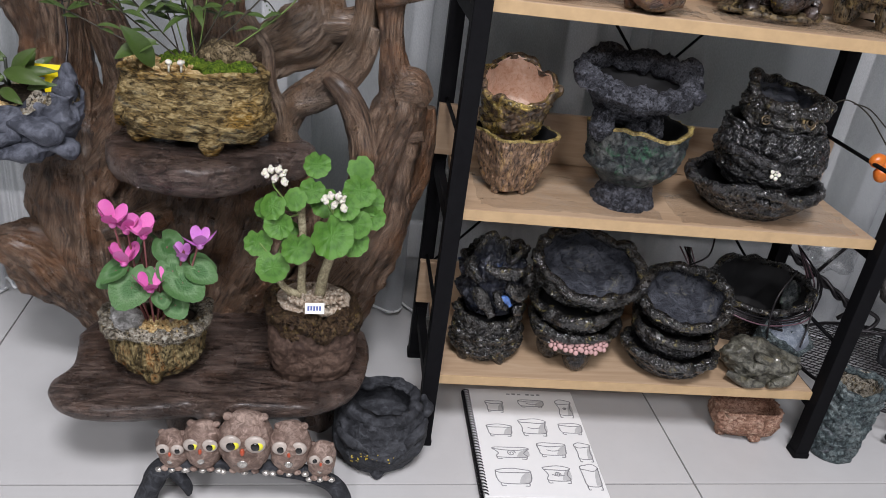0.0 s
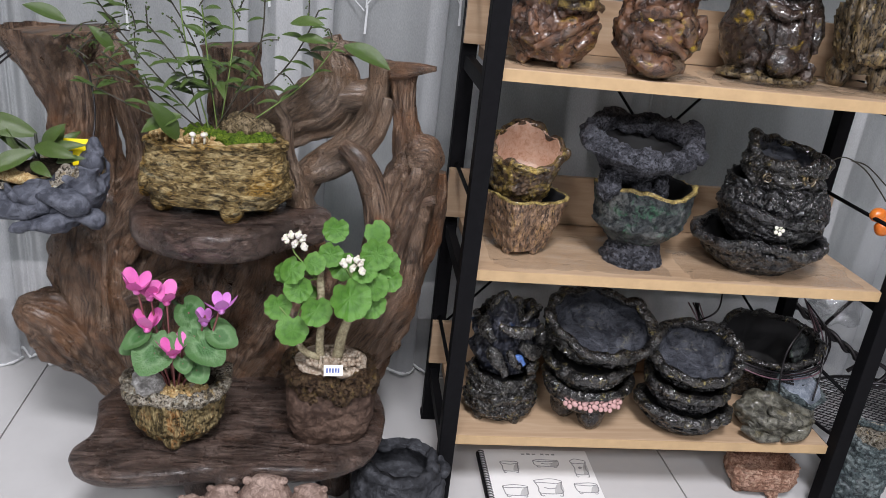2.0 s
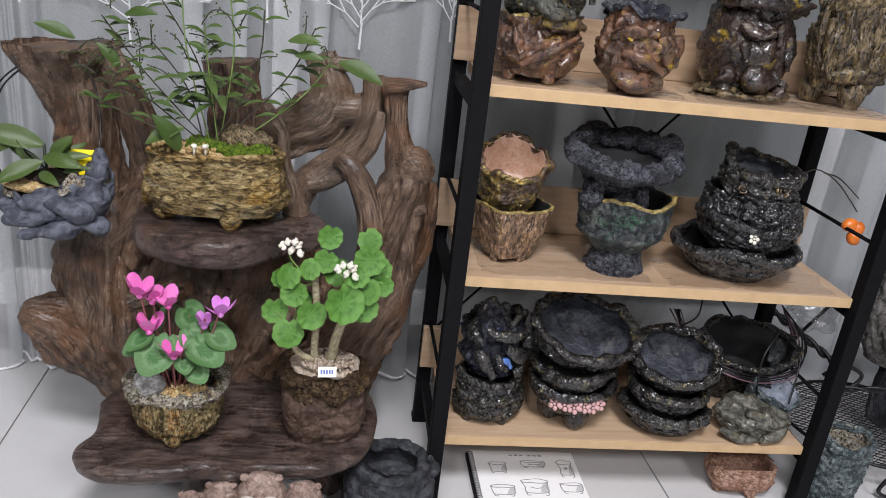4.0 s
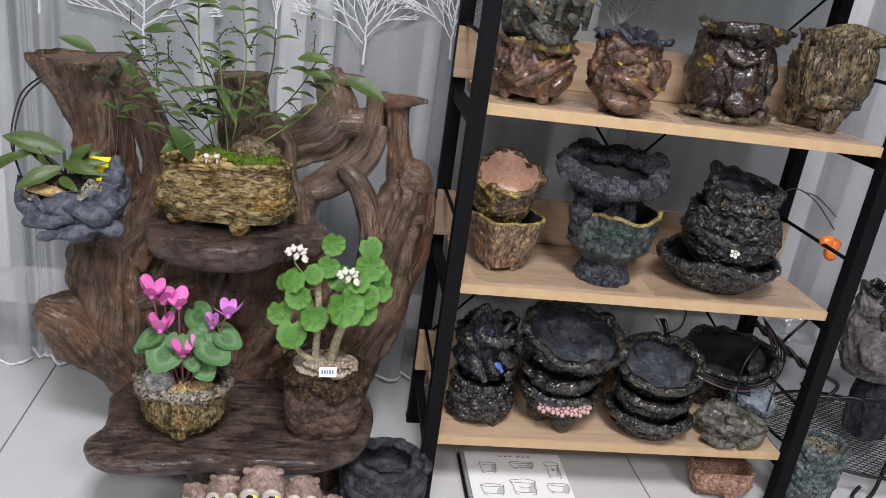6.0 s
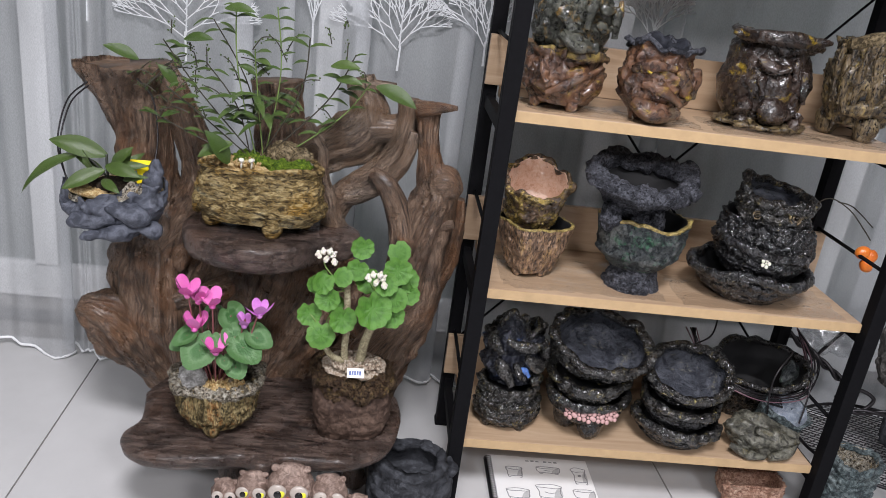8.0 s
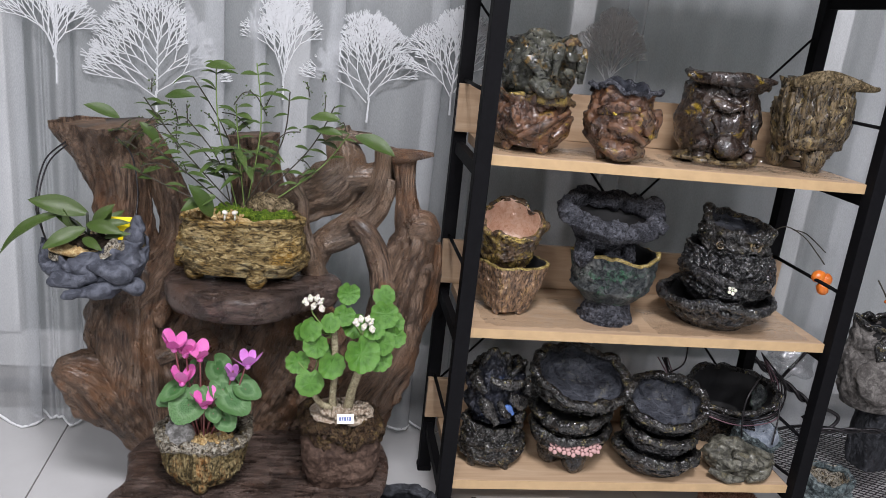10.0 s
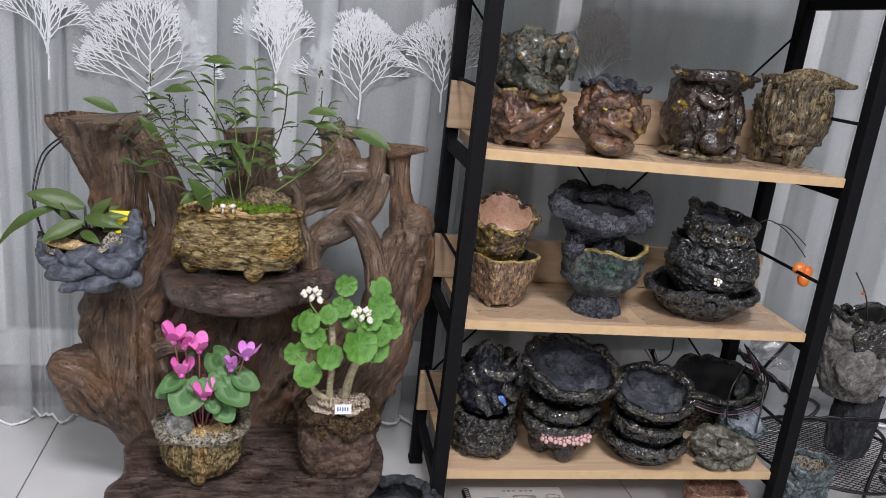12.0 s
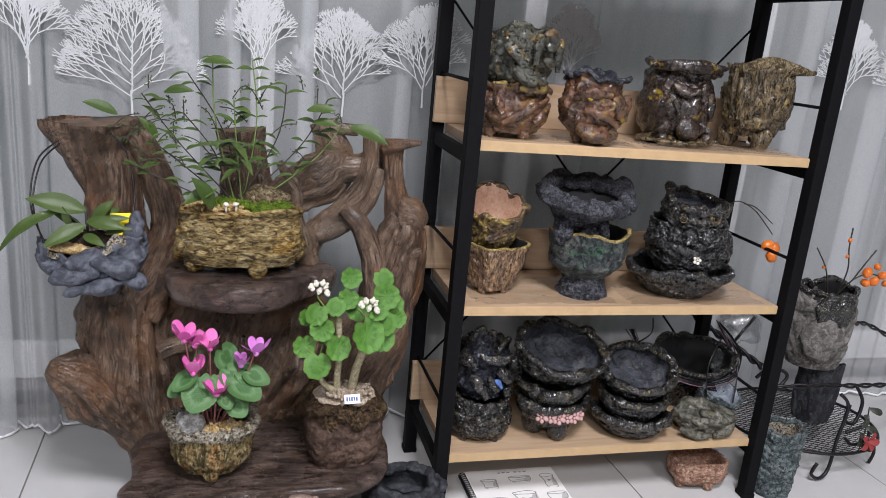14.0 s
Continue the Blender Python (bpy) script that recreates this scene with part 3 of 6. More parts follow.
# ---- the driftwood stand ----
stand = thing("driftwood_stand", pose(0, 0, 0), "gnarled brown driftwood plant stand with slab shelves", "plant stand")
WOOD_FORMS = [
    ("trunk", MAT_DRIFT, 1, [(-0.654, 0.15, 0.748, 0.082), (-0.653, 0.15, 0.74, 0.078), (-0.646, 0.15, 0.69, 0.052), (-0.632, 0.15, 0.629, 0.046), (-0.627, 0.15, 0.555, 0.047), (-0.623, 0.15, 0.468, 0.06), (-0.61, 0.15, 0.378, 0.078), (-0.58, 0.15, 0.284, 0.082), (-0.545, 0.15, 0.186, 0.076), (-0.52, 0.15, 0.096, 0.066), (-0.5, 0.15, 0.0, 0.06)]),
    ("stem", MAT_DRIFT, 2, [(-0.6, 0.15, 0.751, 0.017), (-0.578, 0.15, 0.713, 0.023), (-0.55, 0.15, 0.642, 0.028), (-0.531, 0.15, 0.568, 0.034), (-0.545, 0.15, 0.491, 0.046), (-0.579, 0.15, 0.4, 0.062)]),
    ("trunk", MAT_DRIFT, 3, [(-0.409, 0.2, 0.741, 0.045), (-0.403, 0.2, 0.679, 0.041), (-0.391, 0.2, 0.613, 0.046), (-0.38, 0.2, 0.522, 0.057), (-0.388, 0.2, 0.355, 0.086), (-0.386, 0.2, 0.204, 0.106), (-0.397, 0.2, 0.0, 0.097)]),
    ("branch", MAT_DRIFTGREY, 4, [(-0.375, 0.16, 0.546, 0.036), (-0.34, 0.16, 0.602, 0.034), (-0.301, 0.16, 0.636, 0.038), (-0.258, 0.16, 0.668, 0.045), (-0.238, 0.16, 0.706, 0.036), (-0.249, 0.16, 0.744, 0.025), (-0.258, 0.16, 0.769, 0.025)]),
    ("stub", MAT_DRIFTGREY, 5, [(-0.253, 0.155, 0.755, 0.015), (-0.228, 0.15, 0.759, 0.012), (-0.193, 0.145, 0.759, 0.011)]),
    ("branch", MAT_DRIFTGREY, 6, [(-0.263, 0.15, 0.674, 0.027), (-0.194, 0.15, 0.686, 0.025), (-0.153, 0.145, 0.706, 0.021), (-0.119, 0.13, 0.719, 0.017)]),
    ("branch", MAT_DRIFTGREY, 7, [(-0.286, 0.13, 0.532, 0.03), (-0.255, 0.13, 0.572, 0.023), (-0.214, 0.13, 0.61, 0.021), (-0.179, 0.13, 0.657, 0.02), (-0.167, 0.13, 0.707, 0.018), (-0.167, 0.13, 0.748, 0.018)]),
    ("branch", MAT_DRIFTGREY, 8, [(-0.266, 0.12, 0.556, 0.017), (-0.209, 0.12, 0.584, 0.015), (-0.168, 0.12, 0.632, 0.015), (-0.153, 0.12, 0.693, 0.015)]),
    ("twig", MAT_DRIFTGREY, 9, [(-0.341, 0.09, 0.701, 0.007), (-0.321, 0.09, 0.67, 0.009), (-0.308, 0.09, 0.646, 0.009), (-0.304, 0.09, 0.595, 0.011), (-0.29, 0.09, 0.556, 0.014), (-0.28, 0.1, 0.5, 0.026)]),
    ("trunk", MAT_DRIFT, 10, [(-0.132, 0.11, 0.738, 0.025), (-0.126, 0.11, 0.687, 0.019), (-0.116, 0.11, 0.636, 0.025), (-0.101, 0.11, 0.592, 0.038), (-0.112, 0.11, 0.529, 0.046), (-0.121, 0.11, 0.459, 0.048), (-0.133, 0.11, 0.388, 0.058), (-0.168, 0.11, 0.291, 0.072), (-0.22, 0.12, 0.16, 0.07), (-0.27, 0.13, 0.0, 0.07)]),
    ("knob", MAT_DRIFT, 11, [(-0.115, 0.1, 0.600, 0.027), (-0.09, 0.1, 0.607, 0.034), (-0.064, 0.1, 0.587, 0.015)]),
    ("stub", MAT_DRIFT, 12, [(-0.149, 0.1, 0.737, 0.016), (-0.123, 0.085, 0.744, 0.011), (-0.086, 0.07, 0.751, 0.004)]),
    ("branch", MAT_DRIFT, 13, [(-0.22, 0.11, 0.613, 0.012), (-0.193, 0.1, 0.593, 0.019), (-0.166, 0.1, 0.549, 0.023), (-0.148, 0.09, 0.486, 0.026), (-0.14, 0.09, 0.416, 0.03)]),
    ("root", MAT_DRIFT, 14, [(-0.057, 0.17, 0.563, 0.015), (-0.063, 0.17, 0.499, 0.027), (-0.078, 0.17, 0.423, 0.034), (-0.112, 0.17, 0.338, 0.041), (-0.165, 0.17, 0.25, 0.051), (-0.218, 0.17, 0.16, 0.056), (-0.24, 0.16, 0.0, 0.06)]),
    ("stub", MAT_DRIFT, 15, [(-0.11, 0.1, 0.521, 0.011), (-0.063, 0.09, 0.537, 0.008)]),
    ("root", MAT_DRIFT, 16, [(-0.738, 0.09, 0.306, 0.014), (-0.72, 0.095, 0.297, 0.034), (-0.69, 0.11, 0.274, 0.052), (-0.64, 0.13, 0.215, 0.054), (-0.565, 0.14, 0.11, 0.038), (-0.51, 0.15, 0.0, 0.04)]),
    ("trunk", MAT_DRIFT, 17, [(-0.322, 0.2, 0.42, 0.06), (-0.322, 0.2, 0.358, 0.091), (-0.331, 0.2, 0.258, 0.11), (-0.352, 0.2, 0.156, 0.107), (-0.373, 0.2, 0.0, 0.085)]),
    ("stub", MAT_DRIFT, 18, [(-0.46, 0.06, 0.385, 0.022), (-0.484, 0.03, 0.381, 0.019), (-0.518, 0.02, 0.375, 0.016), (-0.54, 0.01, 0.367, 0.014)]),
    ("trunk", MAT_DRIFT, 19, [(-0.46, 0.17, 0.46, 0.07), (-0.47, 0.17, 0.36, 0.09), (-0.46, 0.17, 0.25, 0.1), (-0.44, 0.16, 0.1, 0.09), (-0.44, 0.16, 0.0, 0.09)]),
]
for name, material, seed, points in WOOD_FORMS:
    thick = max(p[3] for p in points)
    part(name, limb_mesh(name, points, 0.26 if thick > 0.03 else 0.18, 72 if thick > 0.04 else 36, 12, seed * 3.1, 0.85, 14, 3.0, True), [material, MAT_CUT], stand)


def slab_mesh(name, outline, z, thick, seed):
    """A worn slab of wood: a lobed outline with a rounded, undercut edge."""
    ring = curve_points([*outline, outline[0]], 10)[:-1]
    n = len(ring)
    c = sum(ring) / n
    prof = [(0.0, 0.0), (0.35, 0.0), (0.6, 0.0), (0.8, 0.0), (0.93, -0.001), (0.985, -0.006), (1.0, -0.35 * thick), (0.985, -0.65 * thick), (0.94, -0.9 * thick), (0.86, -thick), (0.4, -thick)]
    verts, faces, grain = [], [], []
    for k, dz in prof:
        for p in ring:
            q = c + (p - c) * k
            bump = 0.0016 * rough_noise((q[0] * 0.6, q[1] * 3 + seed, 0), 12, 3) + (0.0035 * rough_noise((q[0] + seed, q[1], dz), 16, 3) if k > 0.9 else 0)
            verts.append((q[0] + (bump if k > 0.95 else 0), q[1] - (bump if k > 0.95 else 0), z + dz + bump * (k > 0.01)))
            grain.append((q[1] * 2.0 + seed, dz * 2 + 0.1, q[0] * 2.0))
    for i in range(len(prof) - 1):
        for j in range(n):
            k = (j + 1) % n
            faces.append((i * n + k, i * n + j, (i + 1) * n + j, (i + 1) * n + k))
    faces.append(tuple(reversed(range((len(prof) - 1) * n, len(prof) * n))))
    mesh = bpy.data.meshes.new(name)
    mesh.from_pydata(verts, [], faces)
    mesh.attributes.new("grain", "FLOAT_VECTOR", "POINT").data.foreach_set("vector", [v for g in grain for v in g])
    return smooth(mesh)


part("lower_slab", slab_mesh("lower_slab", [(-0.597, 0.03), (-0.58, -0.05), (-0.598, -0.105), (-0.575, -0.148), (-0.525, -0.165), (-0.45, -0.158), (-0.385, -0.146), (-0.35, -0.168), (-0.31, -0.144), (-0.22, -0.14), (-0.15, -0.1), (-0.125, -0.03), (-0.13, 0.08), (-0.2, 0.14), (-0.4, 0.15), (-0.55, 0.12)], 0.175, 0.034, 4), MAT_PLATE, stand)
part("upper_slab", slab_mesh("upper_slab", [(-0.535, 0.04), (-0.515, -0.01), (-0.46, -0.05), (-0.39, -0.062), (-0.33, -0.035), (-0.285, 0.02), (-0.235, 0.05), (-0.235, 0.1), (-0.3, 0.14), (-0.42, 0.15), (-0.52, 0.12)], 0.512, 0.05, 9), MAT_PLATE, stand)
for x, y in ((-0.43, -0.08), (-0.22, 0.0)):
    part("leg", limb_mesh("leg", [(x, y, 0.16, 0.028), (x + 0.01, y + 0.02, 0.08, 0.022), (x + 0.02, y + 0.03, 0.0, 0.026)], 0.2, 20, 8, x * 9), MAT_PLATE, stand)

# ---- pots ----
BOWL = [(0, 0.5), (0.25, 0.76), (0.6, 0.95), (1, 1)]
DISH = [(0, 0.55), (0.4, 0.8), (1, 1)]
BARREL = [(0, 0.72), (0.3, 0.98), (0.6, 1), (0.85, 0.9), (1, 0.94)]
BELLY = [(0, 0.55), (0.25, 0.9), (0.5, 1), (0.78, 0.86), (0.9, 0.78), (1, 0.9)]
FLARE = [(0, 0.5), (0.3, 0.58), (0.7, 0.8), (1, 1)]
RING = [(0, 0.82), (0.3, 0.98), (0.65, 1), (1, 0.95)]
BOX = [(0, 0.82), (0.2, 0.97), (0.6, 1), (0.85, 0.97), (1, 1.0)]


def pot(name, label, at, size, prof, mats, turn=0, tilt=(0, 0), feet=0, foot=0.014, group="", category="pot", rope=0.0, **more):
    """A pot as one thing: body, and feet where it has them. size: half width, half depth, height."""
    lift = foot if feet else 0.0
    top = thing(name, pose(at[0], at[1], at[2], tilt[0], tilt[1], turn), label, category, group)
    more.setdefault("seed", round(at[0] * 37 + at[2] * 11, 2))
    shape = pot_mesh("body", size[0], size[1], size[2], prof, **more)
    if rope:
        lip = [shape.vertices[52 * 170 + j].co.copy() for j in range(0, 170, 5)]
        lip = [(*(p * (1 - 0.3 * rope / max(0.02, p.xy.length))), rope * (1 + 0.45 * noise.noise(Vector((i * 0.9, more["seed"], 0))))) for i, p in enumerate(lip)]
        part("rim", limb_mesh("rim", [*lip, lip[0]], 0.42, 16, 6, more["seed"], 1.0, 90), mats[1], top).matrix_basis = pose(0, 0, lift)
    part("body", shape, list(mats), top).matrix_basis = pose(0, 0, lift)
    for i in range(feet):
        a = 2 * math.pi * (i + 0.25) / feet
        r = prof[0][1] * 0.86
        part("foot", blob_mesh("foot", foot * 0.95, foot * 0.95, foot * 1.05, 0.003, 70, i + at[0]), mats[0], top).matrix_basis = pose(size[0] * r * math.cos(a), size[1] * r * math.sin(a), foot * 0.95)
    return top


B, M, T = BOARDS[:3]
STACK = "stacked clay pots on the rack"
# bottom board
pot("clay_bowl", "low black clay bowl with gold-flecked knobbly wall", (0.085, 0.12, B), (0.073, 0.066, 0.05), RING, (CLAY_BLACKGOLD, CLAY_BLACKGOLD, GLAZE_BLACK), 10, feet=4, foot=0.012, group=STACK, lump=0.006, scale=80, rope=0.008)
pot("clay_bowl", "black clay bowl resting inside a lower bowl", (0.088, 0.12, B + 0.05), (0.064, 0.06, 0.045), RING, (CLAY_BLACKGOLD, CLAY_BLACKGOLD, GLAZE_BLACK), 40, group=STACK, lump=0.006, scale=70, rope=0.007)
pot("clay_planter", "midnight-blue crumpled clay pot with a blue glaze patch", (0.092, 0.13, B + 0.088), (0.07, 0.064, 0.125), BARREL, (CLAY_BLUE, CLAY_BLACKGOLD, GLAZE_INK), 0, (-14, 0), group=STACK, lump=0.012, scale=32, wave=0.35, floor=0.45, rope=0.007)
pot("clay_bowl", "dark clay bowl with a band of pink flowers", (0.262, 0.125, B), (0.083, 0.072, 0.06), BOWL, (CLAY_BLACK, CLAY_BLACKGOLD, GLAZE_BLACK), 15, feet=3, foot=0.026, group=STACK, lump=0.004, scale=60, rope=0.008)
pot("clay_bowl", "black rough-rimmed bowl resting in a flowered bowl", (0.262, 0.13, B + 0.07), (0.078, 0.068, 0.045), BOWL, (CLAY_BLACKGOLD, CLAY_BLACKGOLD, GLAZE_BLACK), 70, group=STACK, lump=0.006, scale=70, rope=0.009)
pot("clay_bowl", "wide black bowl with slate-blue inside, tipped forward", (0.275, 0.145, B + 0.115), (0.108, 0.085, 0.085), BOWL, (CLAY_BLACKGOLD, CLAY_BLACKGOLD, GLAZE_GREY), 0, (24, 4), group=STACK, lump=0.007, scale=60, wave=0.2, floor=0.25, rope=0.01)
pot("clay_dish", "black pitted clay dish at the foot of a stack", (0.448, 0.13, B), (0.09, 0.082, 0.05), BOWL, (CLAY_BLACK, CLAY_BLACKGOLD, GLAZE_BLACK), 0, group=STACK, lump=0.007, scale=70, rope=0.01)
pot("clay_dish", "black pitted clay dish in the middle of a stack", (0.448, 0.135, B + 0.038), (0.082, 0.074, 0.055), BOWL, (CLAY_BLACK, CLAY_BLACKGOLD, GLAZE_BLACK), 50, (4, 0), group=STACK, lump=0.006, scale=70, rope=0.009)
pot("clay_dish", "black clay bowl with grey glazed inside on a stack", (0.452, 0.15, B + 0.088), (0.086, 0.074, 0.06), BOWL, (CLAY_BLACK, CLAY_BLACKGOLD, GLAZE_GREY), 0, (24, -3), group=STACK, lump=0.006, scale=60, floor=0.35, rope=0.009)
pot("wire_basket_pot", "large black pot with a mossy patch bound in wire", (0.59, 0.25, B), (0.11, 0.08, 0.165), FLARE, (CLAY_BLACK, CLAY_BLACKGOLD, GLAZE_BLACK), 0, (20, 0), lump=0.006, scale=60, floor=0.4, rope=0.007)
# middle board
pot("clay_planter", "copper bark-textured square clay pot", (0.09, 0.125, M), (0.067, 0.06, 0.1), [(0, 0.62), (0.2, 0.74), (0.6, 0.92), (1, 1.04)], (CLAY_COPPER, GOLD, GLAZE_BLACK), 25, feet=4, foot=0.01, group=STACK, lump=0.003, scale=80, n=5, floor=0.2)
pot("clay_planter", "gilded bronze clay pot with a peach glazed inside", (0.09, 0.14, M + 0.085), (0.062, 0.06, 0.11), [(0, 0.6), (0.25, 0.9), (0.6, 0.95), (1, 1.08)], (CLAY_GOLD, CLAY_GOLD, GLAZE_PEACH), 0, (20, 0), group=STACK, lump=0.006, scale=50, wave=0.25, floor=0.4, rope=0.005)
pot("clay_planter", "green-patinated clay bowl on a grey pedestal with gold rim", (0.278, 0.11, M), (0.087, 0.075, 0.145), [(0, 0.46), (0.26, 0.46), (0.36, 0.7), (0.5, 0.92), (0.78, 0.98), (1, 1.02)], (CLAY_PATINA, GOLD, GLAZE_BLACK), 0, group=STACK, lump=0.005, scale=45, floor=0.5)
pot("rock_bowl", "graphite-grey rock-like bowl with a wide craggy rim", (0.283, 0.115, M + 0.145), (0.108, 0.08, 0.078), [(0, 0.5), (0.35, 0.66), (0.7, 0.92), (1, 1)], (CLAY_GRAPH, CLAY_GRAPH, GLAZE_BLACK), 0, (15, 3), feet=4, foot=0.02, group=STACK, lump=0.008, scale=42, wave=0.18, floor=0.2, rope=0.019)
pot("clay_dish", "wide black clay dish with a scalloped rim", (0.528, 0.15, M), (0.122, 0.105, 0.06), DISH, (CLAY_BLACK, CLAY_BLACK, GLAZE_BLACK), 0, group=STACK, lump=0.007, scale=55, wave=0.2, floor=0.15, rope=0.009)
pot("clay_bowl", "black clay bowl with a small white flower", (0.533, 0.155, M + 0.04), (0.104, 0.09, 0.065), BOWL, (CLAY_BLACK, CLAY_BLACK, GLAZE_BLACK), 50, (3, 0), group=STACK, lump=0.007, scale=55, wave=0.2, floor=0.2, rope=0.008)
pot("clay_bowl", "black knobbly clay bowl in a stack", (0.53, 0.16, M + 0.085), (0.09, 0.08, 0.07), BARREL, (CLAY_BLACK, CLAY_BLACK, GLAZE_BLACK), 130, group=STACK, lump=0.009, scale=45)
pot("clay_bowl", "black clay bowl with a snail spiral, top of its stack", (0.525, 0.16, M + 0.145), (0.073, 0.066, 0.065), BARREL, (CLAY_BLACKGOLD, CLAY_BLACKGOLD, GLAZE_GREY), 20, (14, 0), group=STACK, lump=0.008, scale=45, wave=0.25, floor=0.5, rope=0.008)
# top board
pot("clay_planter", "rust and green glazed clay pot", (0.09, 0.13, T), (0.073, 0.066, 0.092), BARREL, (CLAY_RUST, CLAY_GOLD, GLAZE_BLACK), 0, feet=4, foot=0.012, group=STACK, lump=0.006, scale=36, wave=0.15)
pot("clay_planter", "glossy olive clay pot with amber glaze, atop another", (0.103, 0.13, T + 0.1), (0.073, 0.07, 0.115), BARREL, (CLAY_OLIVE, CLAY_OLIVE, GLAZE_BLACK), 60, (-6, 0), group=STACK, lump=0.008, scale=32, wave=0.15)
pot("clay_planter", "small copper-orange folded clay pot", (0.272, 0.11, T), (0.066, 0.06, 0.125), BELLY, (CLAY_RUST, CLAY_GRAPH, GLAZE_INK), 0, feet=4, foot=0.01, lump=0.007, scale=36, wave=0.2, floor=0.5, rope=0.004)
pot("clay_planter", "glossy dark umber clay pot with yellow glaze streaks", (0.452, 0.12, T), (0.083, 0.073, 0.155), BELLY, (CLAY_OWLDARK, CLAY_OWLDARK, GLAZE_BLACK), 0, lump=0.005, scale=26, wave=0.15, rope=0.007)
pot("clay_planter", "bark-textured brown clay pot with gnarled feet", (0.605, 0.12, T), (0.083, 0.073, 0.135), BARREL, (CLAY_BARK, CLAY_BARK, GLAZE_BLACK), 0, feet=3, foot=0.026, lump=0.008, scale=55, wave=0.1)
# on the stand
pot("clay_planter", "long ochre and green bark-textured clay planter", (-0.405, 0.045, 0.495), (0.112, 0.062, 0.096), [(0, 0.88), (0.25, 1.0), (0.6, 0.98), (0.85, 0.93), (1, 0.96)], (CLAY_OCHRE, CLAY_OCHRE, CLAY_CRUST), -3, feet=4, foot=0.019, lump=0.0045, scale=30, wave=0.12, n=2.6, floor=0.8, rope=0.005)
pot("hanging_planter", "slate-blue crumpled clay pot hung on wire", (-0.64, 0.035, 0.462), (0.094, 0.066, 0.09), [(0, 0.45), (0.3, 0.78), (0.65, 1), (1, 0.97)], (CLAY_SLATE, CLAY_SLATE, CLAY_CRUST), 0, lump=0.014, scale=15, wave=0.35, floor=0.8)
pot("clay_planter", "mossy trunk-shaped clay pot with crusty grey rim", (-0.445, -0.055, 0.175), (0.08, 0.067, 0.09), [(0, 0.72), (0.25, 0.92), (0.55, 0.98), (0.8, 1.0), (1, 1.02)], (CLAY_MOSS, CLAY_CRUST, CLAY_CRUST), 0, feet=3, foot=0.016, lump=0.006, scale=50, wave=0.15, floor=0.82, rimlump=2.0, rope=0.012)
pot("clay_planter", "brown earthen square clay pot with gilded ruffled rim", (-0.212, -0.03, 0.175), (0.074, 0.062, 0.12), [(0, 0.8), (0.2, 0.92), (0.55, 0.98), (0.85, 0.94), (1, 0.98)], (CLAY_EARTH, CLAY_EARTHRIM, CLAY_CRUST), 8, lump=0.004, scale=30, wave=0.12, n=3.2, floor=0.85, rope=0.009)
# on the floor
pot("clay_planter", "charcoal ash-grey crater-shaped clay pot on the floor", (-0.087, -0.06, 0.0), (0.083, 0.078, 0.115), [(0, 0.8), (0.3, 1.0), (0.65, 0.98), (0.9, 0.86), (1, 0.78)], (CLAY_ASH, CLAY_ASH, CLAY_ASH), 0, feet=3, foot=0.014, lump=0.005, scale=24, wave=0.1, wall=0.016, floor=0.55, rope=0.011)
pot("terracotta_trough", "small pink terracotta trough with scaly wall", (0.608, 0.075, 0.0), (0.062, 0.042, 0.052), BOX, (CLAY_TERRA, CLAY_TERRA, CLAY_TERRA), -4, feet=4, foot=0.014, lump=0.004, scale=70, n=4, floor=0.3)
pot("ribbed_vase", "teal-grey ribbed clay vase standing on the floor", (0.785, 0.015, 0.0), (0.058, 0.054, 0.155), [(0, 0.85), (0.5, 0.95), (1, 1)], (CLAY_TEAL, CLAY_TEAL, CLAY_CRUST), 0, lump=0.004, scale=50, floor=0.3, ribs=9, rope=0.007)
pot("bucket_planter", "grey draped clay bucket pot holding berry twigs", (0.97, 0.2, 0.2), (0.092, 0.082, 0.215), [(0, 0.8), (0.3, 1), (0.7, 0.95), (1, 0.9)], (CLAY_BUCKET, CLAY_BLACKGOLD, GLAZE_BLACK), 0, lump=0.008, scale=22, wave=0.1, floor=0.4, rope=0.007)


